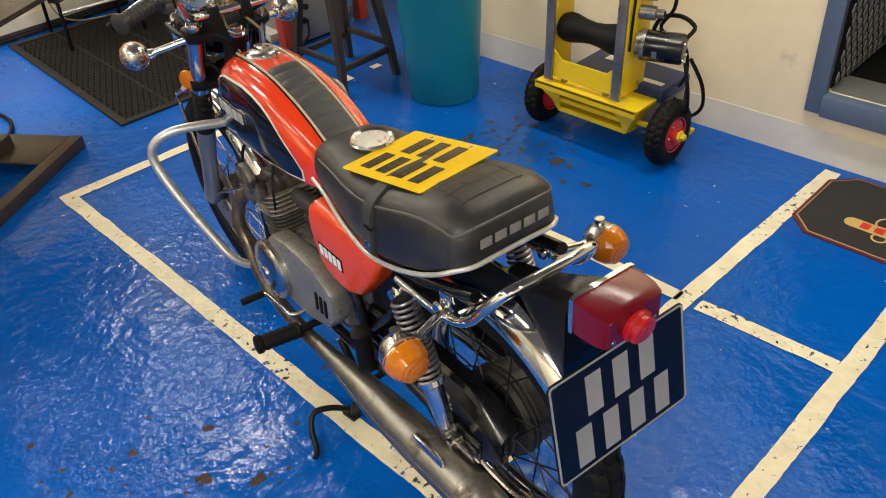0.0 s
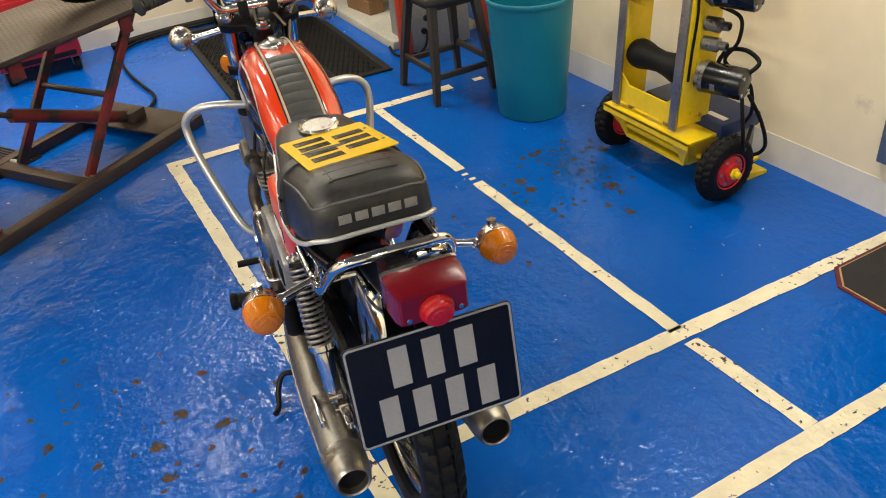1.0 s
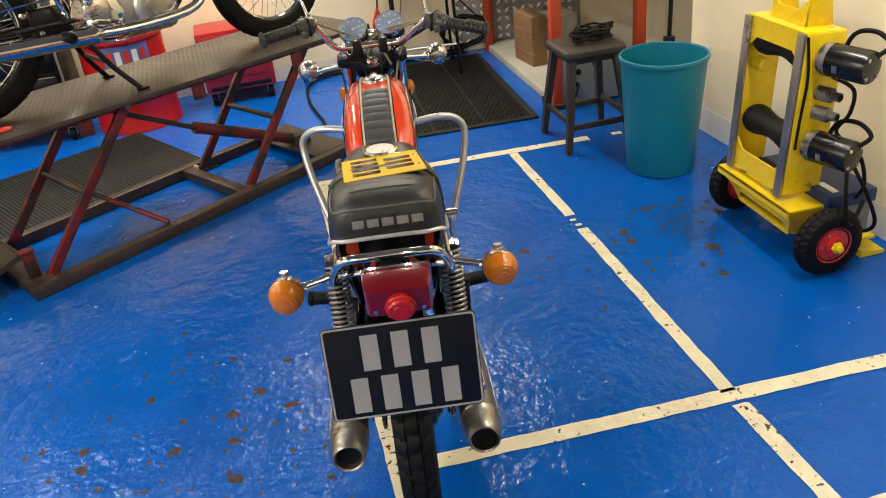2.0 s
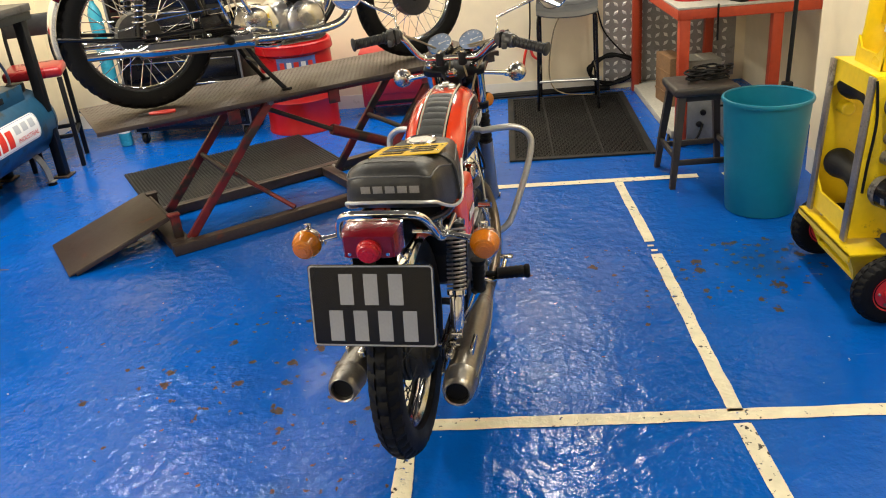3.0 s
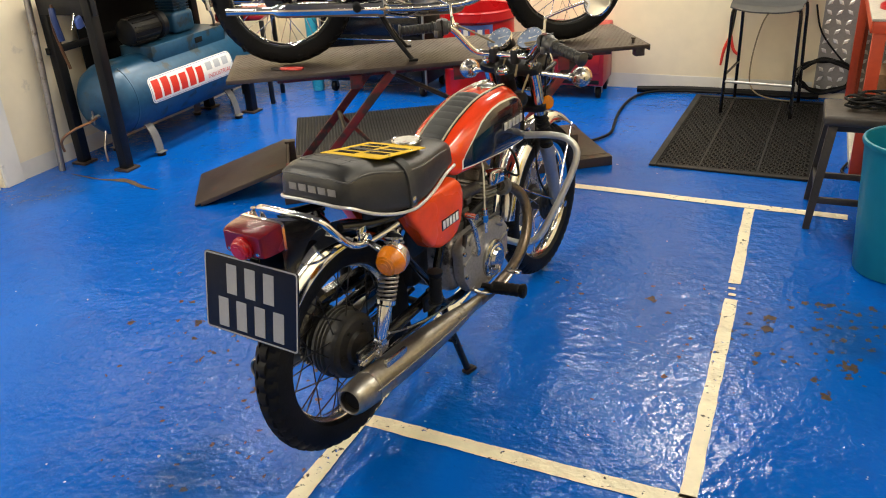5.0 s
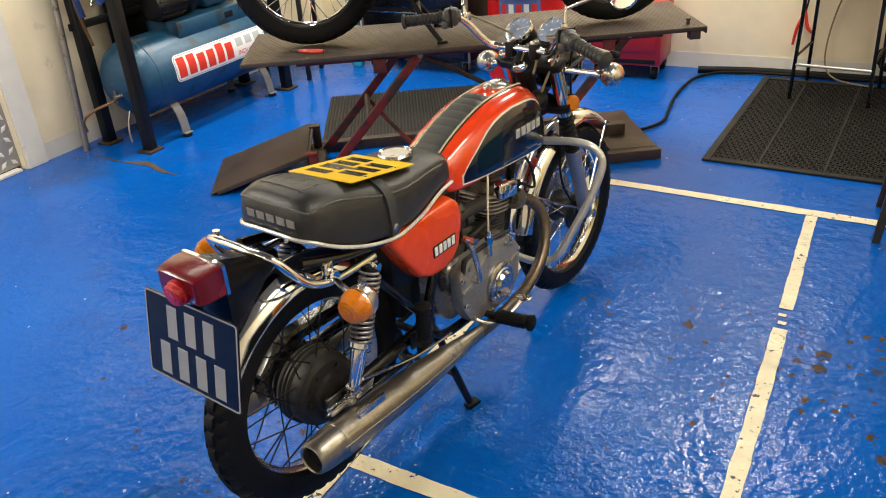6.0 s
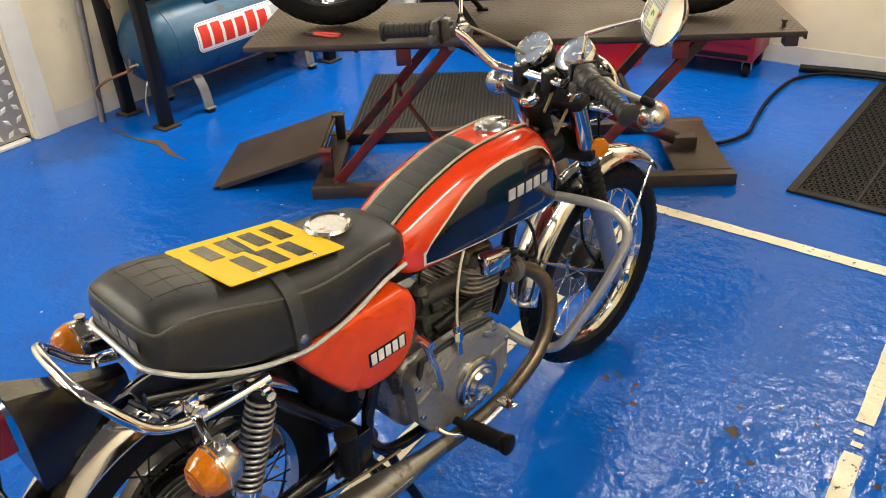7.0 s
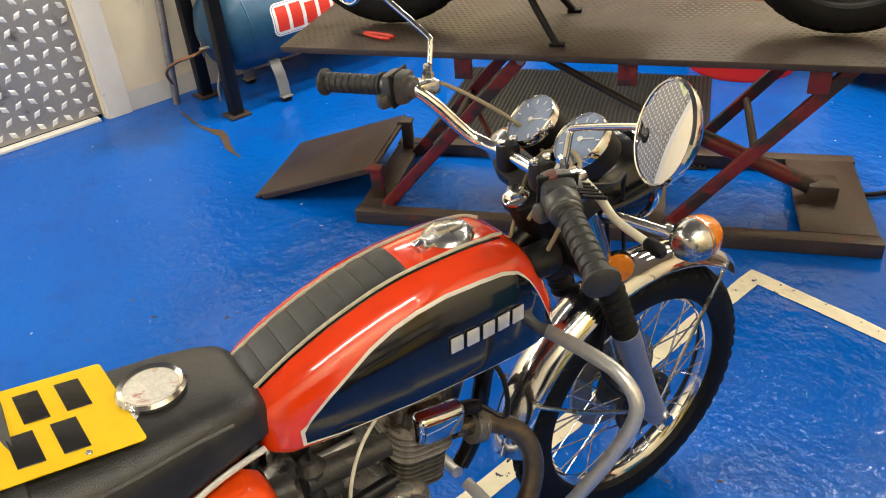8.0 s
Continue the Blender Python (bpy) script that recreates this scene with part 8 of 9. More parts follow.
for s in (-1, 1):
    bm = B(); tube(bm, [(s * 0.09, 0.87, 0.56), (s * 0.11, 0.98, 0.55), (s * 0.14, 1.05, 0.46), (s * 0.16, 1.02, 0.33), (s * 0.175, 0.92, 0.275), (s * 0.18, 0.70, 0.265), (s * 0.185, 0.50, 0.275)], 0.021, 14, 5)
    ex2 = part("exhaust", bm, chrome, old, "chrome exhaust pipe")
    a, b = Vector((s * 0.185, 0.52, 0.274)), Vector((s * 0.195, -0.27, 0.318))
    L = (b - a).length
    part("silencer", lathe(B(), [(0.021, 0), (0.030, 0.02), (0.041, 0.03), (0.041, 0.05), (0.036, 0.06), (0.037, 0.50), (0.034, 0.55), (0.020, 0.57), (0.019, L), (0.014, L)], along(a, b - a), 26), chrome, ex2, "long chrome silencer")
bm = B()
tube(bm, [(0.17, 0.48, 0.32), (0.20, 0.52, 0.33), (0.21, 0.60, 0.30)], 0.010, 8, 3); rod(bm, (0.15, 0.36, 0.30), (0.26, 0.36, 0.30), 0.015)
tube(bm, [(0.14, 0.40, 0.36), (0.17, 0.40, 0.37), (0.19, 0.36, 0.50), (0.18, 0.33, 0.56)], 0.010, 8, 4)
part("foot_controls", bm, chrome, old)
# timing side: screws round the covers, pushrod tube, oil pipes, kick start and peg
for cy, cz, cr, n_, x0 in ((0.80, 0.32, 0.088, 8, 0.142), (0.53, 0.33, 0.078, 7, 0.134)):
    for k in range(n_):
        a = 2 * math.pi * (k + 0.3) / n_
        part("cover_screw", lathe(B(), [(0.007, 0), (0.007, 0.004), (0.0, 0.006)], along((x0, cy + cr * math.cos(a), cz + cr * math.sin(a)), (1, 0, 0)), 10), worn_chrome, en2)
bm = B(); lathe(bm, [(0.058, 0), (0.058, 0.014), (0.050, 0.022), (0.018, 0.026), (0.0, 0.026)], along((0.132, 0.54, 0.36), (1, 0, 0)), 28); part("gearbox_cap", bm, polished, en2)
bm = B(); rod(bm, (0.085, 0.72, 0.40), (0.085, 0.74, 0.66), 0.012); rod(bm, (0.085, 0.86, 0.40), (0.085, 0.85, 0.66), 0.012); part("pushrod_tube", bm, chrome, en2)
bm = B(); tube(bm, [(0.10, 0.66, 0.27), (0.14, 0.60, 0.24), (0.12, 0.50, 0.28), (0.10, 0.46, 0.46), (0.09, 0.44, 0.55)], 0.006, 8, 5); tube(bm, [(0.11, 0.70, 0.26), (0.15, 0.62, 0.22), (0.13, 0.47, 0.27), (0.11, 0.42, 0.50)], 0.006, 8, 5); part("oil_pipe", bm, worn_chrome, en2)
bm = B(); tube(bm, [(0.15, 0.50, 0.40), (0.185, 0.50, 0.41), (0.195, 0.46, 0.50), (0.195, 0.42, 0.62)], 0.011, 10, 5); rod(bm, (0.195, 0.42, 0.62), (0.26, 0.41, 0.62), 0.010); part("kick_start", bm, chrome, old)
bm = B(); lathe(bm, [(0.018, 0), (0.021, 0.004), (0.021, 0.080), (0.016, 0.086), (0.0, 0.087)], along((0.20, 0.36, 0.30), (1, 0, 0)), 16); part("peg_rubber", bm, rubber, old)
bm = B(); box(bm, (0.006, 0.16, 0.11), (0.128, 0.35, 0.36), 0.012); part("engine_plate", bm, black_paint, old)
bm = B(); box(bm, (0.16, 0.26, 0.22), (0, 0.40, 0.62), 0.03); part("oil_tank", bm, black_paint, old)
bm = B(); lathe(bm, [(0.05, -0.06), (0.055, -0.05), (0.055, 0.05), (0.05, 0.06)], along((0.06, 0.62, 0.62), (0, 1, 0)), 20); part("carburettor", bm, alloy, en2)
bm = B(); loft(bm, [[Vector((0.13 * ca * w, y, 0.86 + h * sa)) for ca, sa in ((math.cos(a), math.sin(a)) for a in (2 * math.pi * k / 20 for k in range(20)))] for y, w, h in ((0.62, 0.5, 0.06), (0.66, 0.8, 0.09), (0.80, 1.0, 0.12), (1.0, 1.0, 0.13), (1.12, 0.8, 0.10), (1.16, 0.5, 0.06))]); part("fuel_tank", bm, black_paint, old)
bm = B(); box(bm, (0.24, 0.66, 0.09), (0, 0.28, 0.90), 0.03, seg=3); part("seat", bm, vinyl, old)
bm = B(); tube(bm, [(-0.36, 0.98, 1.08), (-0.2, 1.06, 1.10), (-0.1, 1.16, 1.02), (0.1, 1.16, 1.02), (0.2, 1.06, 1.10), (0.36, 0.98, 1.08)], 0.012, 10, 5); part("handlebar", bm, chrome, old)
bm = B(); lathe(bm, [(0.02, -0.12), (0.08, -0.09), (0.10, 0.0), (0.10, 0.03), (0.0, 0.05)], along((0, 1.32, 0.92), (0, 1, 0)), 28); part("headlamp", bm, chrome, old)
bm = B(); tube(bm, [(0.12, -0.10, 0.40), (0.13, 0.10, 0.43), (0.13, 0.40, 0.44)], 0.0045, 8, 3)
for y, z in ((0.02, 0.30), (0.06, 0.34), (0.02, 0.38), (0.25, 0.40), (0.30, 0.32)):
    lathe(bm, [(0.012, 0), (0.012, 0.02), (0.007, 0.024)], along((0.125, y, z), (1, 0, 0)), 6)
part("brake_rod", bm, chrome, old)
bm = B()
for s in (-1, 1):
    tube(bm, [(s * 0.10, 0.47, 0.25), (s * 0.13, 0.54, 0.12), (s * 0.17, 0.62, 0.008)], 0.012, 10, 4)
    box(bm, (0.03, 0.05, 0.012), (s * 0.175, 0.625, 0.006), 0.003)
rod(bm, (-0.13, 0.53, 0.14), (0.13, 0.53, 0.14), 0.009)
part("centre_stand", bm, satin_black, old)
bm = B(); prism(bm, [(-0.08, 0), (0.08, 0), (0.06, 0.13), (-0.06, 0.13)], 0.05, pose(0, -0.37, 0.62, 90 + 15), 0.01); part("tail_lamp", bm, red_lens, old)

# ---- compressor under the left bench ----
comp = thing("air_compressor", pose(-3.715, 1.66, 0, 0, 0, 0), "blue horizontal air compressor with belt-driven pump on top", "compressor")
CR, CZ = 0.222, 0.385
prof = [(0.0, -0.02), (0.08, -0.005), (0.15, 0.03), (0.20, 0.085), (CR, 0.15), (CR, 1.28), (0.20, 1.345), (0.15, 1.40), (0.08, 1.435), (0.0, 1.45)]
part("tank", lathe(B(), prof, along((0, 0, CZ), (0, 1, 0)), 48), compressor_blue, comp, "blue cylindrical pressure tank")
for y in (0.15, 1.28):
    part("weld_seam", lathe(B(), [(CR - 0.004, -0.006), (CR + 0.002, -0.003), (CR + 0.002, 0.003), (CR - 0.004, 0.006)], along((0, y, CZ), (0, 1, 0)), 48, True), compressor_blue, comp)
for y in (0.28, 1.09):
    for s in (-1, 1):
        bm = B(); loft(bm, [[Vector((s * x + dx * 0.004 * (0.4 if lay else 1), y + dy * 0.030, z + dx * 0.004 * lay * -s)) for dx, dy in ((-1, -1), (1, -1), (1, 1), (-1, 1))] for x, z, lay in ((0.105, 0.215, 0), (0.135, 0.185, 0), (0.158, 0.145, 0), (0.172, 0.10, 0), (0.178, 0.055, 0), (0.180, 0.030, 0))])
        box(bm, (0.055, 0.060, 0.006), (s * 0.185, y, 0.024), 0.002)
        leg = part("foot", bm, machine_grey, comp, "grey steel foot bracket")
        part("foot_pad", lathe(B(), [(0.026, 0), (0.028, 0.006), (0.026, 0.014), (0.010, 0.018)], pose(s * 0.185, y, 0.0), 18), rubber, leg)
bm = B(); box(bm, (0.26, 0.72, 0.10), (0.015, 0.78, CZ + 0.215), 0.008); part("platform", bm, compressor_blue, comp, "blue pump platform")
bm = B(); box(bm, (0.004, 0.07, 0.035), (0.148, 0.86, CZ + 0.22), 0.001); part("rating_label", bm, dark_void, comp)
bm = B(); lathe(bm, [(0.06, 0), (0.078, 0.015), (0.078, 0.24), (0.07, 0.26), (0.03, 0.262)], along((0.03, 0.34, CZ + 0.36), (0, 1, 0)), 30)
cmotor = part("motor", bm, satin_black, comp, "dark grimy electric motor")
motor_fin = shell(box(B(), (0.005, 0.012, 0.20)), satin_black, "cooling_fin", 0)
for k in range(16):
    a = 2 * math.pi * k / 16
    part("cooling_fin", motor_fin, machine_grey, cmotor, at=along((0.03, 0.36, CZ + 0.36), (0, 1, 0)) @ Matrix.Rotation(a, 4, "Z") @ Matrix.Translation((0, 0.08, 0.11)))
bm = B(); lathe(bm, [(0.075, 0), (0.088, 0.012), (0.088, 0.05), (0.06, 0.062), (0.0, 0.064)], along((0.03, 0.60, CZ + 0.36), (0, 1, 0)), 30); part("fan_cover", bm, satin_black, comp)
bm = B(); box(bm, (0.17, 0.20, 0.14), (-0.02, 0.86, CZ + 0.34), 0.03, seg=3); part("crankcase", bm, compressor_blue, comp)
for i in range(8):
    bm = B(); box(bm, (0.15, 0.15, 0.008), (-0.02, 0.86, CZ + 0.42 + i * 0.018), 0.002, seg=1); part("fin", bm, compressor_blue, comp)
bm = B(); box(bm, (0.13, 0.13, 0.16), (-0.02, 0.86, CZ + 0.48), 0.01); part("pump_cylinder", bm, compressor_blue, comp)
bm = B(); tube(bm, [(0.05, 0.92, CZ + 0.52), (0.10, 1.0, CZ + 0.48), (0.10, 1.10, CZ + 0.32), (0.06, 1.12, CZ + 0.20)], 0.009, 10, 5); part("delivery_pipe", bm, raw_steel, comp)
bm = B(); box(bm, (0.08, 0.10, 0.06), (0.10, 1.14, CZ + 0.24), 0.01); part("pressure_switch", bm, satin_black, comp)
bm = B(); tube(bm, [(0.04, -0.02, CZ - 0.06), (0.05, -0.10, CZ - 0.07), (-0.02, -0.16, CZ - 0.10), (-0.10, -0.19, CZ - 0.16), (-0.14, -0.16, CZ - 0.24)], 0.008, 8, 5); part("copper_pipe", bm, mat("copper", (0.40, 0.20, 0.10), 0.4, 0.8, 0.2), comp)
bm = B(); rod(bm, (0.06, 0.06, CZ - 0.05), (0.03, -0.05, CZ - 0.06), 0.012); rod(bm, (0.02, -0.03, CZ - 0.02), (0.02, -0.03, CZ - 0.10), 0.006); part("outlet_tap", bm, raw_steel, comp)
bm = B(); tube(bm, [(0.0, 0.06, CZ - 0.16), (0.01, 0.01, 0.12), (0.02, 0.0, 0.04)], 0.006, 8, 4); part("drain_pipe", bm, raw_steel, comp)
# maker's sticker, wrapped on the tank; plain shapes for its lettering


def wrap(bm, y0, y1, z0, z1, out, r=0.0):
    """A patch laid round the tank between two heights; r rounds its corners."""
    g = []
    for y in ([y0 + r * (1 - math.cos(radians(15 * k))) for k in range(6)] if r else []) + [y0 + r + (y1 - y0 - 2 * r) * i / 12 for i in range(13)] + ([y1 - r * (1 - math.cos(radians(15 * k))) for k in range(5, -1, -1)] if r else []):
        d = max(0.0, r - min(y - y0, y1 - y))
        cut = r - math.sqrt(max(0.0, r * r - d * d))
        col = []
        for j in range(7):
            a = math.asin((z0 + cut + (z1 - z0 - 2 * cut) * j / 6 - CZ) / CR)
            col.append(bm.verts.new(((CR + out) * math.cos(a), y, CZ + (CR + out) * math.sin(a))))
        g.append(col)
    for a, b in zip(g, g[1:]):
        for j in range(6):
            bm.faces.new((a[j], a[j + 1], b[j + 1], b[j]))
    return bm


sticker = part("sticker", wrap(B(), 0.265, 1.075, 0.335, 0.490, 0.0012, 0.035), label_white, comp, "white maker's sticker with red and grey shapes")
part("sticker_line", wrap(B(), 0.272, 1.068, 0.341, 0.484, 0.0016, 0.030), print_blue, sticker)
part("sticker_field", wrap(B(), 0.275, 1.065, 0.3435, 0.4815, 0.0019, 0.028), label_white, sticker)
for i in range(6):
    part("sticker_bar", wrap(B(), 0.29 + i * 0.082, 0.29 + i * 0.082 + 0.062, 0.358, 0.458 if i not in (0, 1, 4) else 0.472, 0.0026), print_red, sticker)
for i in range(3):
    part("sticker_bar", wrap(B(), 0.80 + i * 0.085, 0.80 + i * 0.085 + 0.06, 0.415, 0.465, 0.0026), print_grey, sticker)
word = bpy.data.curves.new("sticker_word", "FONT")
word.body, word.size, word.align_x, word.align_y = "INDUSTRIAL", 0.040, "CENTER", "CENTER"
letters = new("sticker_word", word)
bpy.context.view_layer.update()
flat = bpy.data.meshes.new_from_object(letters.evaluated_get(bpy.context.evaluated_depsgraph_get()))
bpy.data.objects.remove(letters)
bm = B(); bm.from_mesh(flat)
span = max(v.co.x for v in bm.verts) - min(v.co.x for v in bm.verts)
bmesh.ops.transform(bm, verts=bm.verts[:], matrix=Matrix(((0, 0, 1, CR + 0.0026), (0.24 / span, 0, 0, 0.925), (0, 1, 0, 0.375), (0, 0, 0, 1))))
part("sticker_word", bm, print_red, sticker, "red printed word", smooth=0)

# ---- left bench over the compressor ----
apron_steel = mat("apron_steel", (0.012, 0.0115, 0.011), 0.5, 0.1, 0.35, 8, 0.15, 60, dirt=(0.012, 0.011, 0.010), dirt_at=0.55, dirt_scale=6)
lb = thing("black_workbench", Matrix.Identity(4), "black steel workbench with a grimy top along the wall", "workbench")
LX0, LX1, LY0, LY1, LZ = -3.962, -3.48, 1.635, 3.0, 1.105
bm = B(); box(bm, (LX1 - LX0, LY1 - LY0, 0.045), ((LX0 + LX1) / 2, (LY0 + LY1) / 2, LZ - 0.0225), 0.005); part("top", bm, mat("bench_top", (0.085, 0.08, 0.072), 0.5, 0.2, 0.25, 8, 0.15, 50, dirt=(0.04, 0.035, 0.03), dirt_at=0.55, dirt_scale=5), lb, "grimy grey worktop")
bm = B(); box(bm, (0.012, LY1 - LY0 - 0.02, 0.045), (LX1 - 0.012, (LY0 + LY1) / 2, LZ - 0.069), 0.002); box(bm, (LX1 - LX0 - 0.04, 0.012, 0.145), ((LX0 + LX1) / 2, LY0 + 0.025, LZ - 0.119), 0.002); part("apron", bm, apron_steel, lb, "dark grimy steel apron")
for x, y in ((-3.562, 1.668), (-3.930, 1.69), (-3.530, 2.915), (-3.930, 2.93)):
    bm = B(); box(bm, (0.06, 0.06, LZ - 0.045), (x, y, (LZ - 0.045) / 2), 0.004); leg = part("leg", bm, satin_black, lb)
    bm = B(); box(bm, (0.11, 0.11, 0.014), (x, y, 0.007), 0.003); part("foot_plate", bm, lift_dark, leg, "rusty foot plate")
bm = B(); box(bm, (0.03, 1.24, 0.04), (-3.955, 2.27, 0.70), 0.003); part("rail", bm, satin_black, lb)
bm = B(); box(bm, (0.012, 1.02, 0.70), (-4.018, 2.47, 0.67), 0.002); part("back_panel", bm, dark_void, lb, "black panel behind the bench")
pipe = thing("steel_pole", pose(-3.957, 1.534, 0), "grey steel conduit pole standing by the wall", "pole")
part("pole_tube", tube(B(), [(0, 0, 0), (-0.020, 0.062, 0.59), (-0.036, 0.104, 1.02), (-0.042, 0.150, 1.7)], 0.019, 14, 3), raw_steel, pipe)
gun = thing("grease_gun", pose(-3.78, 1.625, 0.90), "grey and rusty tools hanging on the bench end", "hand tool")
bm = B(); tube(bm, [(0, -0.02, 0.06), (0.01, -0.03, 0.0), (0.02, -0.02, -0.12)], 0.018, 10, 4); part("handle", bm, battery_blue, gun, "dull navy handle")
bm = B(); rod(bm, (0.0, -0.02, 0.08), (0.0, -0.01, 0.0), 0.008); tube(bm, [(-0.03, 0.0, 0.05), (-0.07, 0.02, -0.08), (-0.05, 0.05, -0.30)], 0.009, 8, 4); part("nozzle", bm, mat("old_rust", RUST, 0.7, 0.2, 0.3), gun)
rag = thing("tool_cluster", pose(-3.66, 1.625, 0.90), "small blue and chrome tool hanging from the bench", "hand tool")
bm = B(); box(bm, (0.03, 0.05, 0.07), (0.02, 0.02, -0.02), 0.012, m=pose(0.02, 0.02, -0.02, 20, 10, 0)); part("grip", bm, print_blue, rag)
bm = B(); rod(bm, (0.02, 0.0, 0.03), (0.03, -0.05, -0.05), 0.006); rod(bm, (0.02, 0.03, 0.02), (0.03, 0.06, -0.07), 0.005); part("shank", bm, chrome, rag)
for x, y, r, h, m_, lab in ((-3.78, 2.14, 0.055, 0.11, mat("mint_plastic", (0.35, 0.62, 0.50), 0.4), "small mint plastic tub on the workbench"), (-3.66, 2.62, 0.045, 0.13, print_blue, "small blue tin on the workbench")):
    tub = thing("small_tub", pose(x, y, LZ), lab, "tub")
    part("tub_body", lathe(B(), [(r * 0.92, 0), (r, 0.01), (r, h * 0.85)], None, 24), m_, tub)
    part("lid", lathe(B(), [(r * 1.05, h * 0.85), (r * 1.05, h), (r * 0.9, h + 0.004)], None, 24), label_white, tub)
cb = thing("parts_box", pose(-3.77, 2.32, LZ, 0, 0, 12), "white cardboard parts box on the workbench", "box")
bm = B(); box(bm, (0.12, 0.10, 0.12), (0, 0, 0.06), 0.003); part("box_body", bm, label_white, cb)
bm = B(); box(bm, (0.122, 0.05, 0.002), (0, 0, 0.121)); part("tape", bm, cardboard, cb)
rt = thing("red_case", pose(-3.76, 1.83, LZ, 0, 0, 5), "red plastic tool case lying on the workbench", "case")
bm = B(); box(bm, (0.30, 0.38, 0.05), (0, 0, 0.025), 0.01); part("case_base", bm, drum_red, rt)
bm = B(); box(bm, (0.30, 0.38, 0.04), (0, 0, 0.072), 0.01); part("lid", bm, drum_red, rt)
sp2 = thing("spanner_set", pose(-3.70, 2.46, LZ, 0, 0, 30), "red and blue handled spanners on the workbench", "tools")
for i, m_ in enumerate((drum_red, print_blue, drum_red)):
    bm = B(); box(bm, (0.035, 0.10, 0.03), (i * 0.05, 0, 0.015), 0.012); part("handle", bm, m_, sp2)
    bm = B(); rod(bm, (i * 0.05, 0.05, 0.012), (i * 0.05, 0.14, 0.012), 0.006); part("shank", bm, chrome, sp2)

# ---- red-seated stool, drum, trolleys along the north wall ----
rs = thing("red_stool", pose(-3.69, 3.22, -0.0, 0, 0, 20) @ Matrix.Diagonal((1, 1, 0.885, 1)), "black framed shop stool with a red vinyl seat", "stool")
bm = B(); box(bm, (0.36, 0.36, 0.075), (0, 0, 0.735), 0.025, seg=3); part("seat", bm, trolley_red, rs, "red vinyl padded seat")
for sx in (-1, 1):
    for sy in (-1, 1):
        bm = B(); box(bm, (0.03, 0.03, 0.69), (sx * 0.155, sy * 0.155, 0.349), 0.003); part("leg", bm, satin_black, rs)
    bm = B(); box(bm, (0.02, 0.28, 0.03), (sx * 0.155, 0, 0.25), 0.003); part("rail", bm, satin_black, rs)
    bm = B(); tube(bm, [(sx * 0.155, 0.16, 0.70), (sx * 0.16, 0.19, 0.95), (sx * 0.15, 0.21, 1.10)], 0.012, 10, 4); part("back_post", bm, satin_black, rs)
for sy in (-1, 1):
    bm = B(); box(bm, (0.28, 0.02, 0.03), (0, sy * 0.155, 0.25), 0.003); part("rail", bm, satin_black, rs)
bm = B(); box(bm, (0.34, 0.04, 0.16), (0, 0.21, 1.04), 0.015); part("backrest", bm, vinyl, rs)

drum = thing("oil_drum", pose(-2.05, 3.73, 0), "bright red steel drum bin with a blue label", "drum")
part("drum_body", lathe(B(), [(0.0, 0.004), (0.255, 0.004), (0.262, 0.0), (0.264, 0.015), (0.258, 0.025), (0.258, 0.22), (0.264, 0.23), (0.258, 0.24), (0.258, 0.62), (0.25, 0.62), (0.25, 0.03), (0, 0.03)], None, 56), drum_red, drum)
part("rim", lathe(B(), [(0.256, 0.60), (0.268, 0.604), (0.270, 0.625), (0.262, 0.635), (0.250, 0.630)], None, 56, True), drum_red, drum)
part("bag", lathe(B(), [(0.252, 0.60), (0.274, 0.612), (0.276, 0.57), (0.268, 0.56), (0.262, 0.60)], None, 40, True), drum_red, drum)
bm = B()
g = []
for i in range(13):
    a = radians(-108 + 62 * i / 12)
    g.append([bm.verts.new((0.2605 * math.cos(a), 0.2605 * math.sin(a), z)) for z in (0.40, 0.55)])
for a, b in zip(g, g[1:]):
    bm.faces.new((a[0], a[1], b[1], b[0]))
label = part("drum_label", bm, print_blue, drum, "blue printed label with plain red bars")
for k in range(5):
    bm = B(); a0 = radians(-103 + k * 11)
    vs = [bm.verts.new((0.2625 * math.cos(a0 + d), 0.2625 * math.sin(a0 + d), z)) for d, z in ((0, 0.43), (0.13, 0.43), (0.13, 0.52), (0, 0.52))]
    bm.faces.new(vs)
    part("print_bar", bm, print_red if k % 2 == 0 else label_white, label)


def caster(parent, x, y):
    c = part("caster", lathe(B(), [(0.012, -0.018), (0.036, -0.016), (0.040, -0.010), (0.040, 0.010), (0.036, 0.016), (0.012, 0.018)], along((x, y, 0.040), (1, 0, 0)), 24), rubber, parent, "black swivel castor")
    bm = B(); box(bm, (0.004, 0.03, 0.05), (x - 0.024, y, 0.062), 0.001); box(bm, (0.004, 0.03, 0.05), (x + 0.024, y, 0.062), 0.001); box(bm, (0.056, 0.05, 0.006), (x, y, 0.088)); part("fork", bm, raw_steel, c)


tc = thing("tool_trolley", pose(-2.83, 3.76, 0), "tall black tool trolley with bright drawer pulls on castors", "trolley")
for x in (-0.38, 0.38):
    for y in (-0.18, 0.18):
        caster(tc, x, y)
bm = B(); box(bm, (0.86, 0.44, 1.10), (0, 0, 0.642), 0.01); part("cabinet_body", bm, satin_black, tc)
for i in range(6):
    bm = B(); box(bm, (0.80, 0.012, 0.14), (0, -0.225, 0.19 + i * 0.165), 0.004); dr = part("drawer", bm, black_paint, tc)
    bm = B(); box(bm, (0.78, 0.012, 0.012), (0, -0.236, 0.255 + i * 0.165), 0.003); part("pull", bm, chrome, dr)
for x in (-0.43, 0.43):
    bm = B(); box(bm, (0.014, 0.014, 1.10), (x, -0.222, 0.642), 0.002); part("corner_trim", bm, machine_grey, tc)
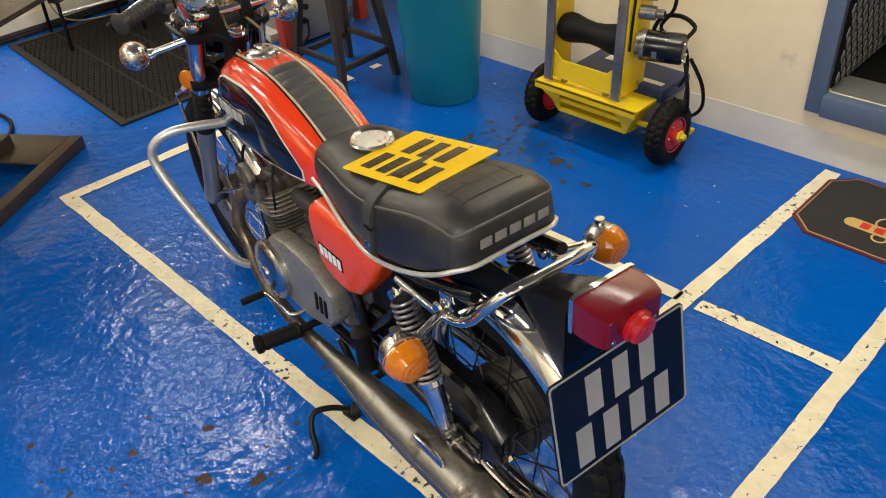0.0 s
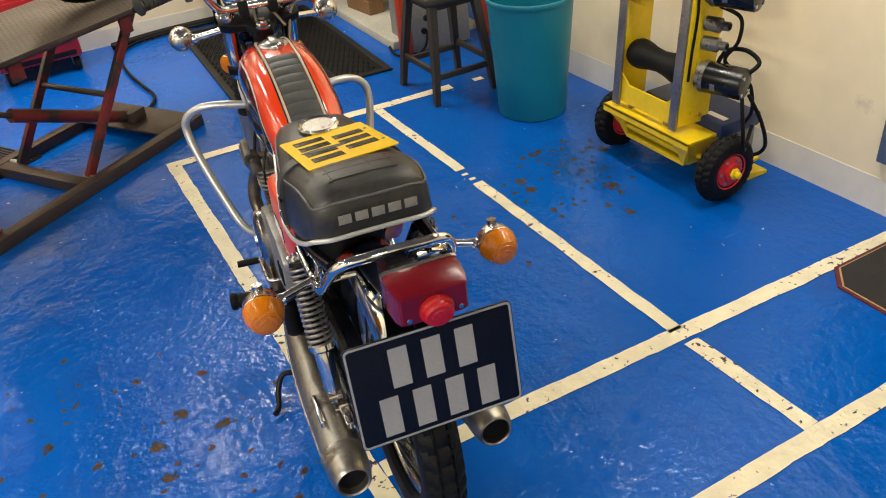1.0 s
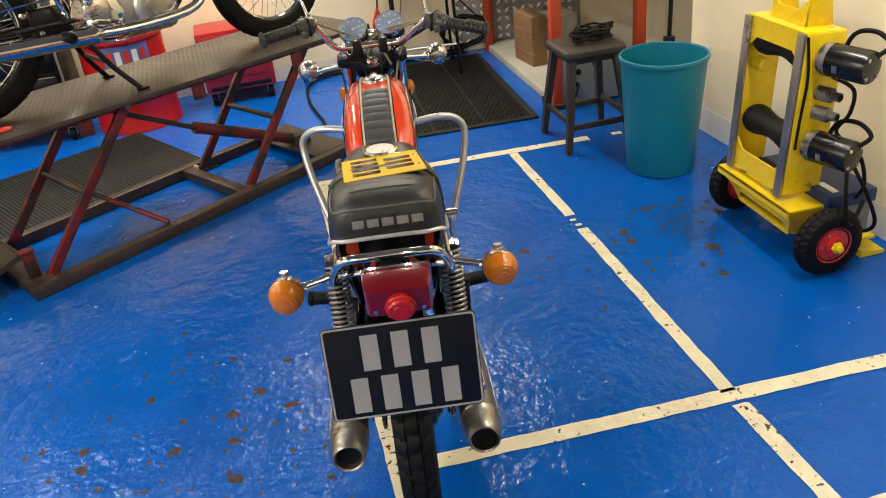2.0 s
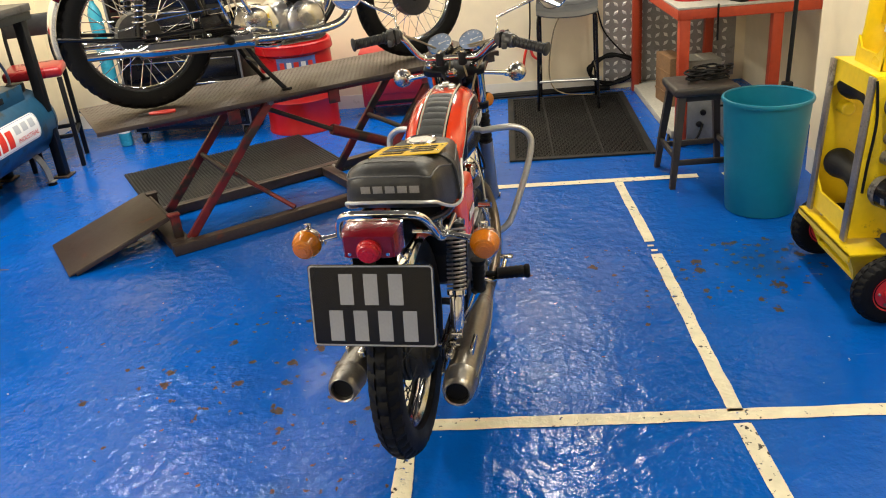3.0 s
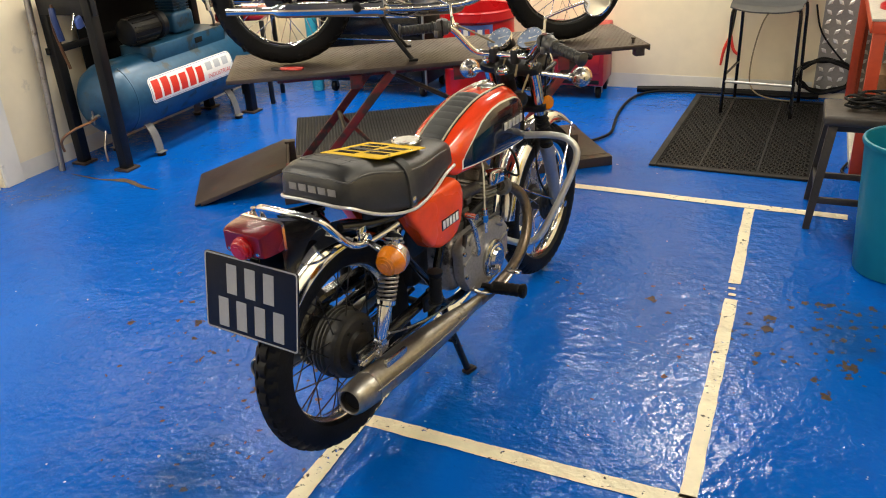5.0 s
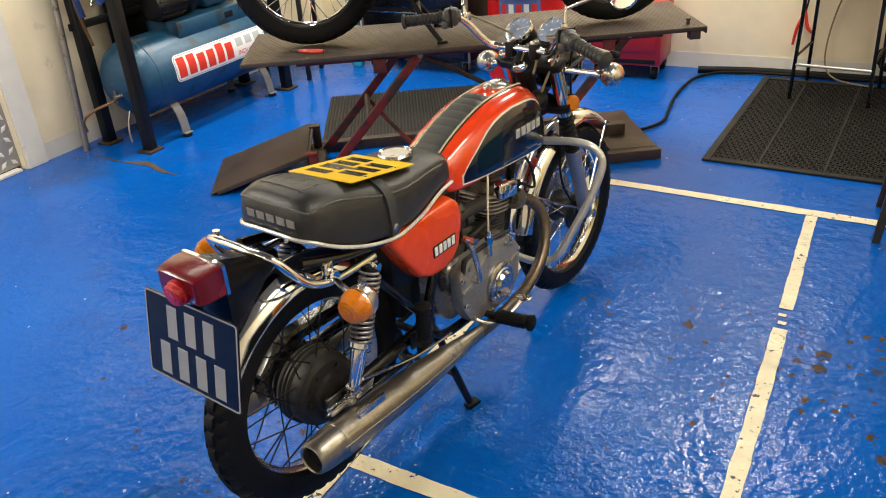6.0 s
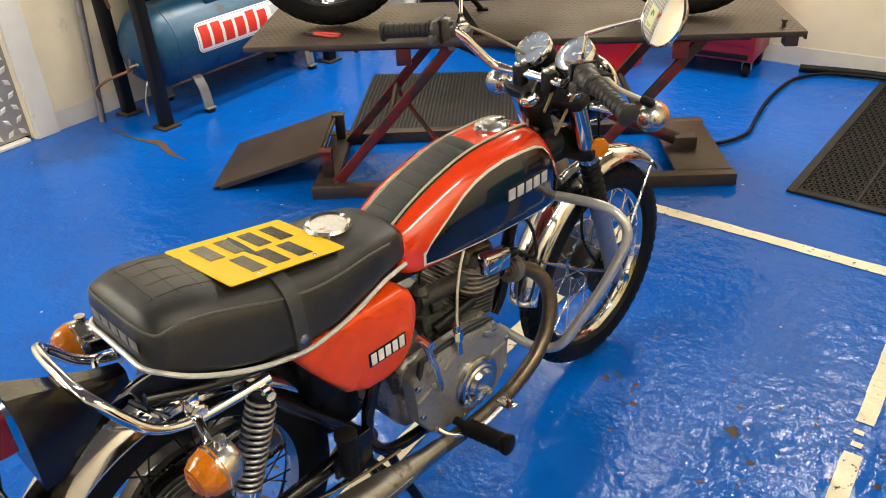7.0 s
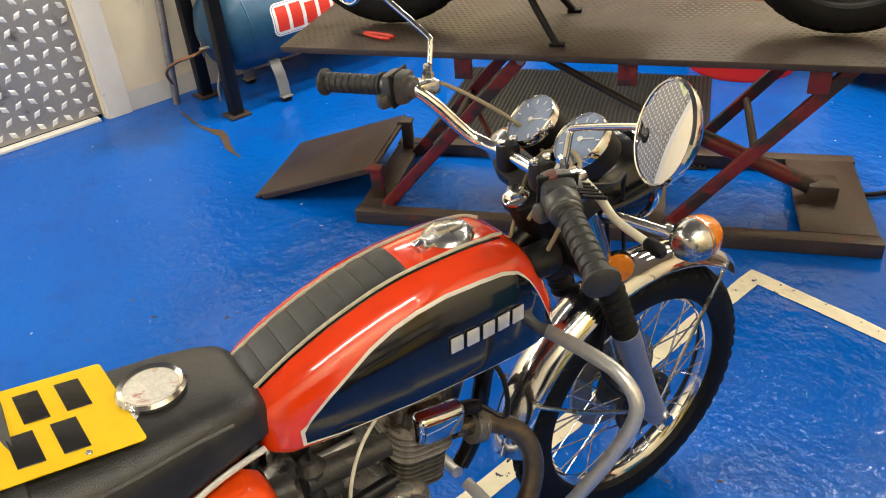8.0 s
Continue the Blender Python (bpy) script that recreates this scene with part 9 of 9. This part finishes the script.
rtrol = thing("red_trolley", pose(-1.38, 3.93, 0, 0, 0, 3), "dark red metal floor cabinet on black castors", "trolley")
for x in (-0.19, 0.19):
    for y in (-0.12, 0.12):
        caster(rtrol, x, y)
bm = B(); box(bm, (0.46, 0.34, 0.40), (0, 0, 0.292), 0.012); part("cabinet_body", bm, trolley_red, rtrol)
bm = B(); box(bm, (0.40, 0.34 + 0.006, 0.03), (0, 0, 0.12), 0.004); part("base_trim", bm, satin_black, rtrol)
for i in range(2):
    bm = B(); box(bm, (0.40, 0.010, 0.13), (0, -0.174, 0.25 + i * 0.15), 0.004); part("drawer", bm, trolley_red, rtrol)
gas = thing("gas_bottle", pose(-3.350, 3.555, 0), "slim teal gas bottle standing near the trolley", "gas bottle")
part("bottle_body", lathe(B(), [(0.0, 0.0), (0.042, 0.004), (0.046, 0.02), (0.046, 0.94), (0.036, 0.98), (0.020, 1.01), (0.016, 1.03)], None, 28), teal_glow, gas)
part("valve", lathe(B(), [(0.014, 1.03), (0.014, 1.05), (0.024, 1.055), (0.024, 1.08), (0.0, 1.085)], None, 16), raw_steel, gas)
part("bottle_label", lathe(B(), [(0.0466, 0.10), (0.0470, 0.105), (0.0470, 0.30), (0.0466, 0.305)], None, 28), label_white, gas, "pale wrapped label")

# rusty streak and flakes on the floor near the bench foot
bm = B()
pts = [(-3.85, 1.50), (-3.6, 1.475), (-3.42, 1.50), (-3.25, 1.45), (-3.12, 1.44)]
wid = [0.005, 0.010, 0.028, 0.016, 0.002]
sp_ = smooth_path([(x, y, 0.002) for x, y in pts], 8)
rows = []
for i, p in enumerate(sp_):
    w = float(np.interp(i / (len(sp_) - 1) * 4, range(5), wid)) * (1 + 0.5 * noise.noise(Vector((p.x * 14, 0, 3))))
    rows.append((bm.verts.new(p + Vector((0, w, 0))), bm.verts.new(p - Vector((0, w * 0.7, 0)))))
for a, b in zip(rows, rows[1:]):
    bm.faces.new((a[0], a[1], b[1], b[0]))
setting("floor_stain", bm, mat("rust_stain", (0.075, 0.045, 0.026), 0.7, 0.0, 0.4, 16, 0.3, 60), "rusty brown streak on the blue floor", "stain")
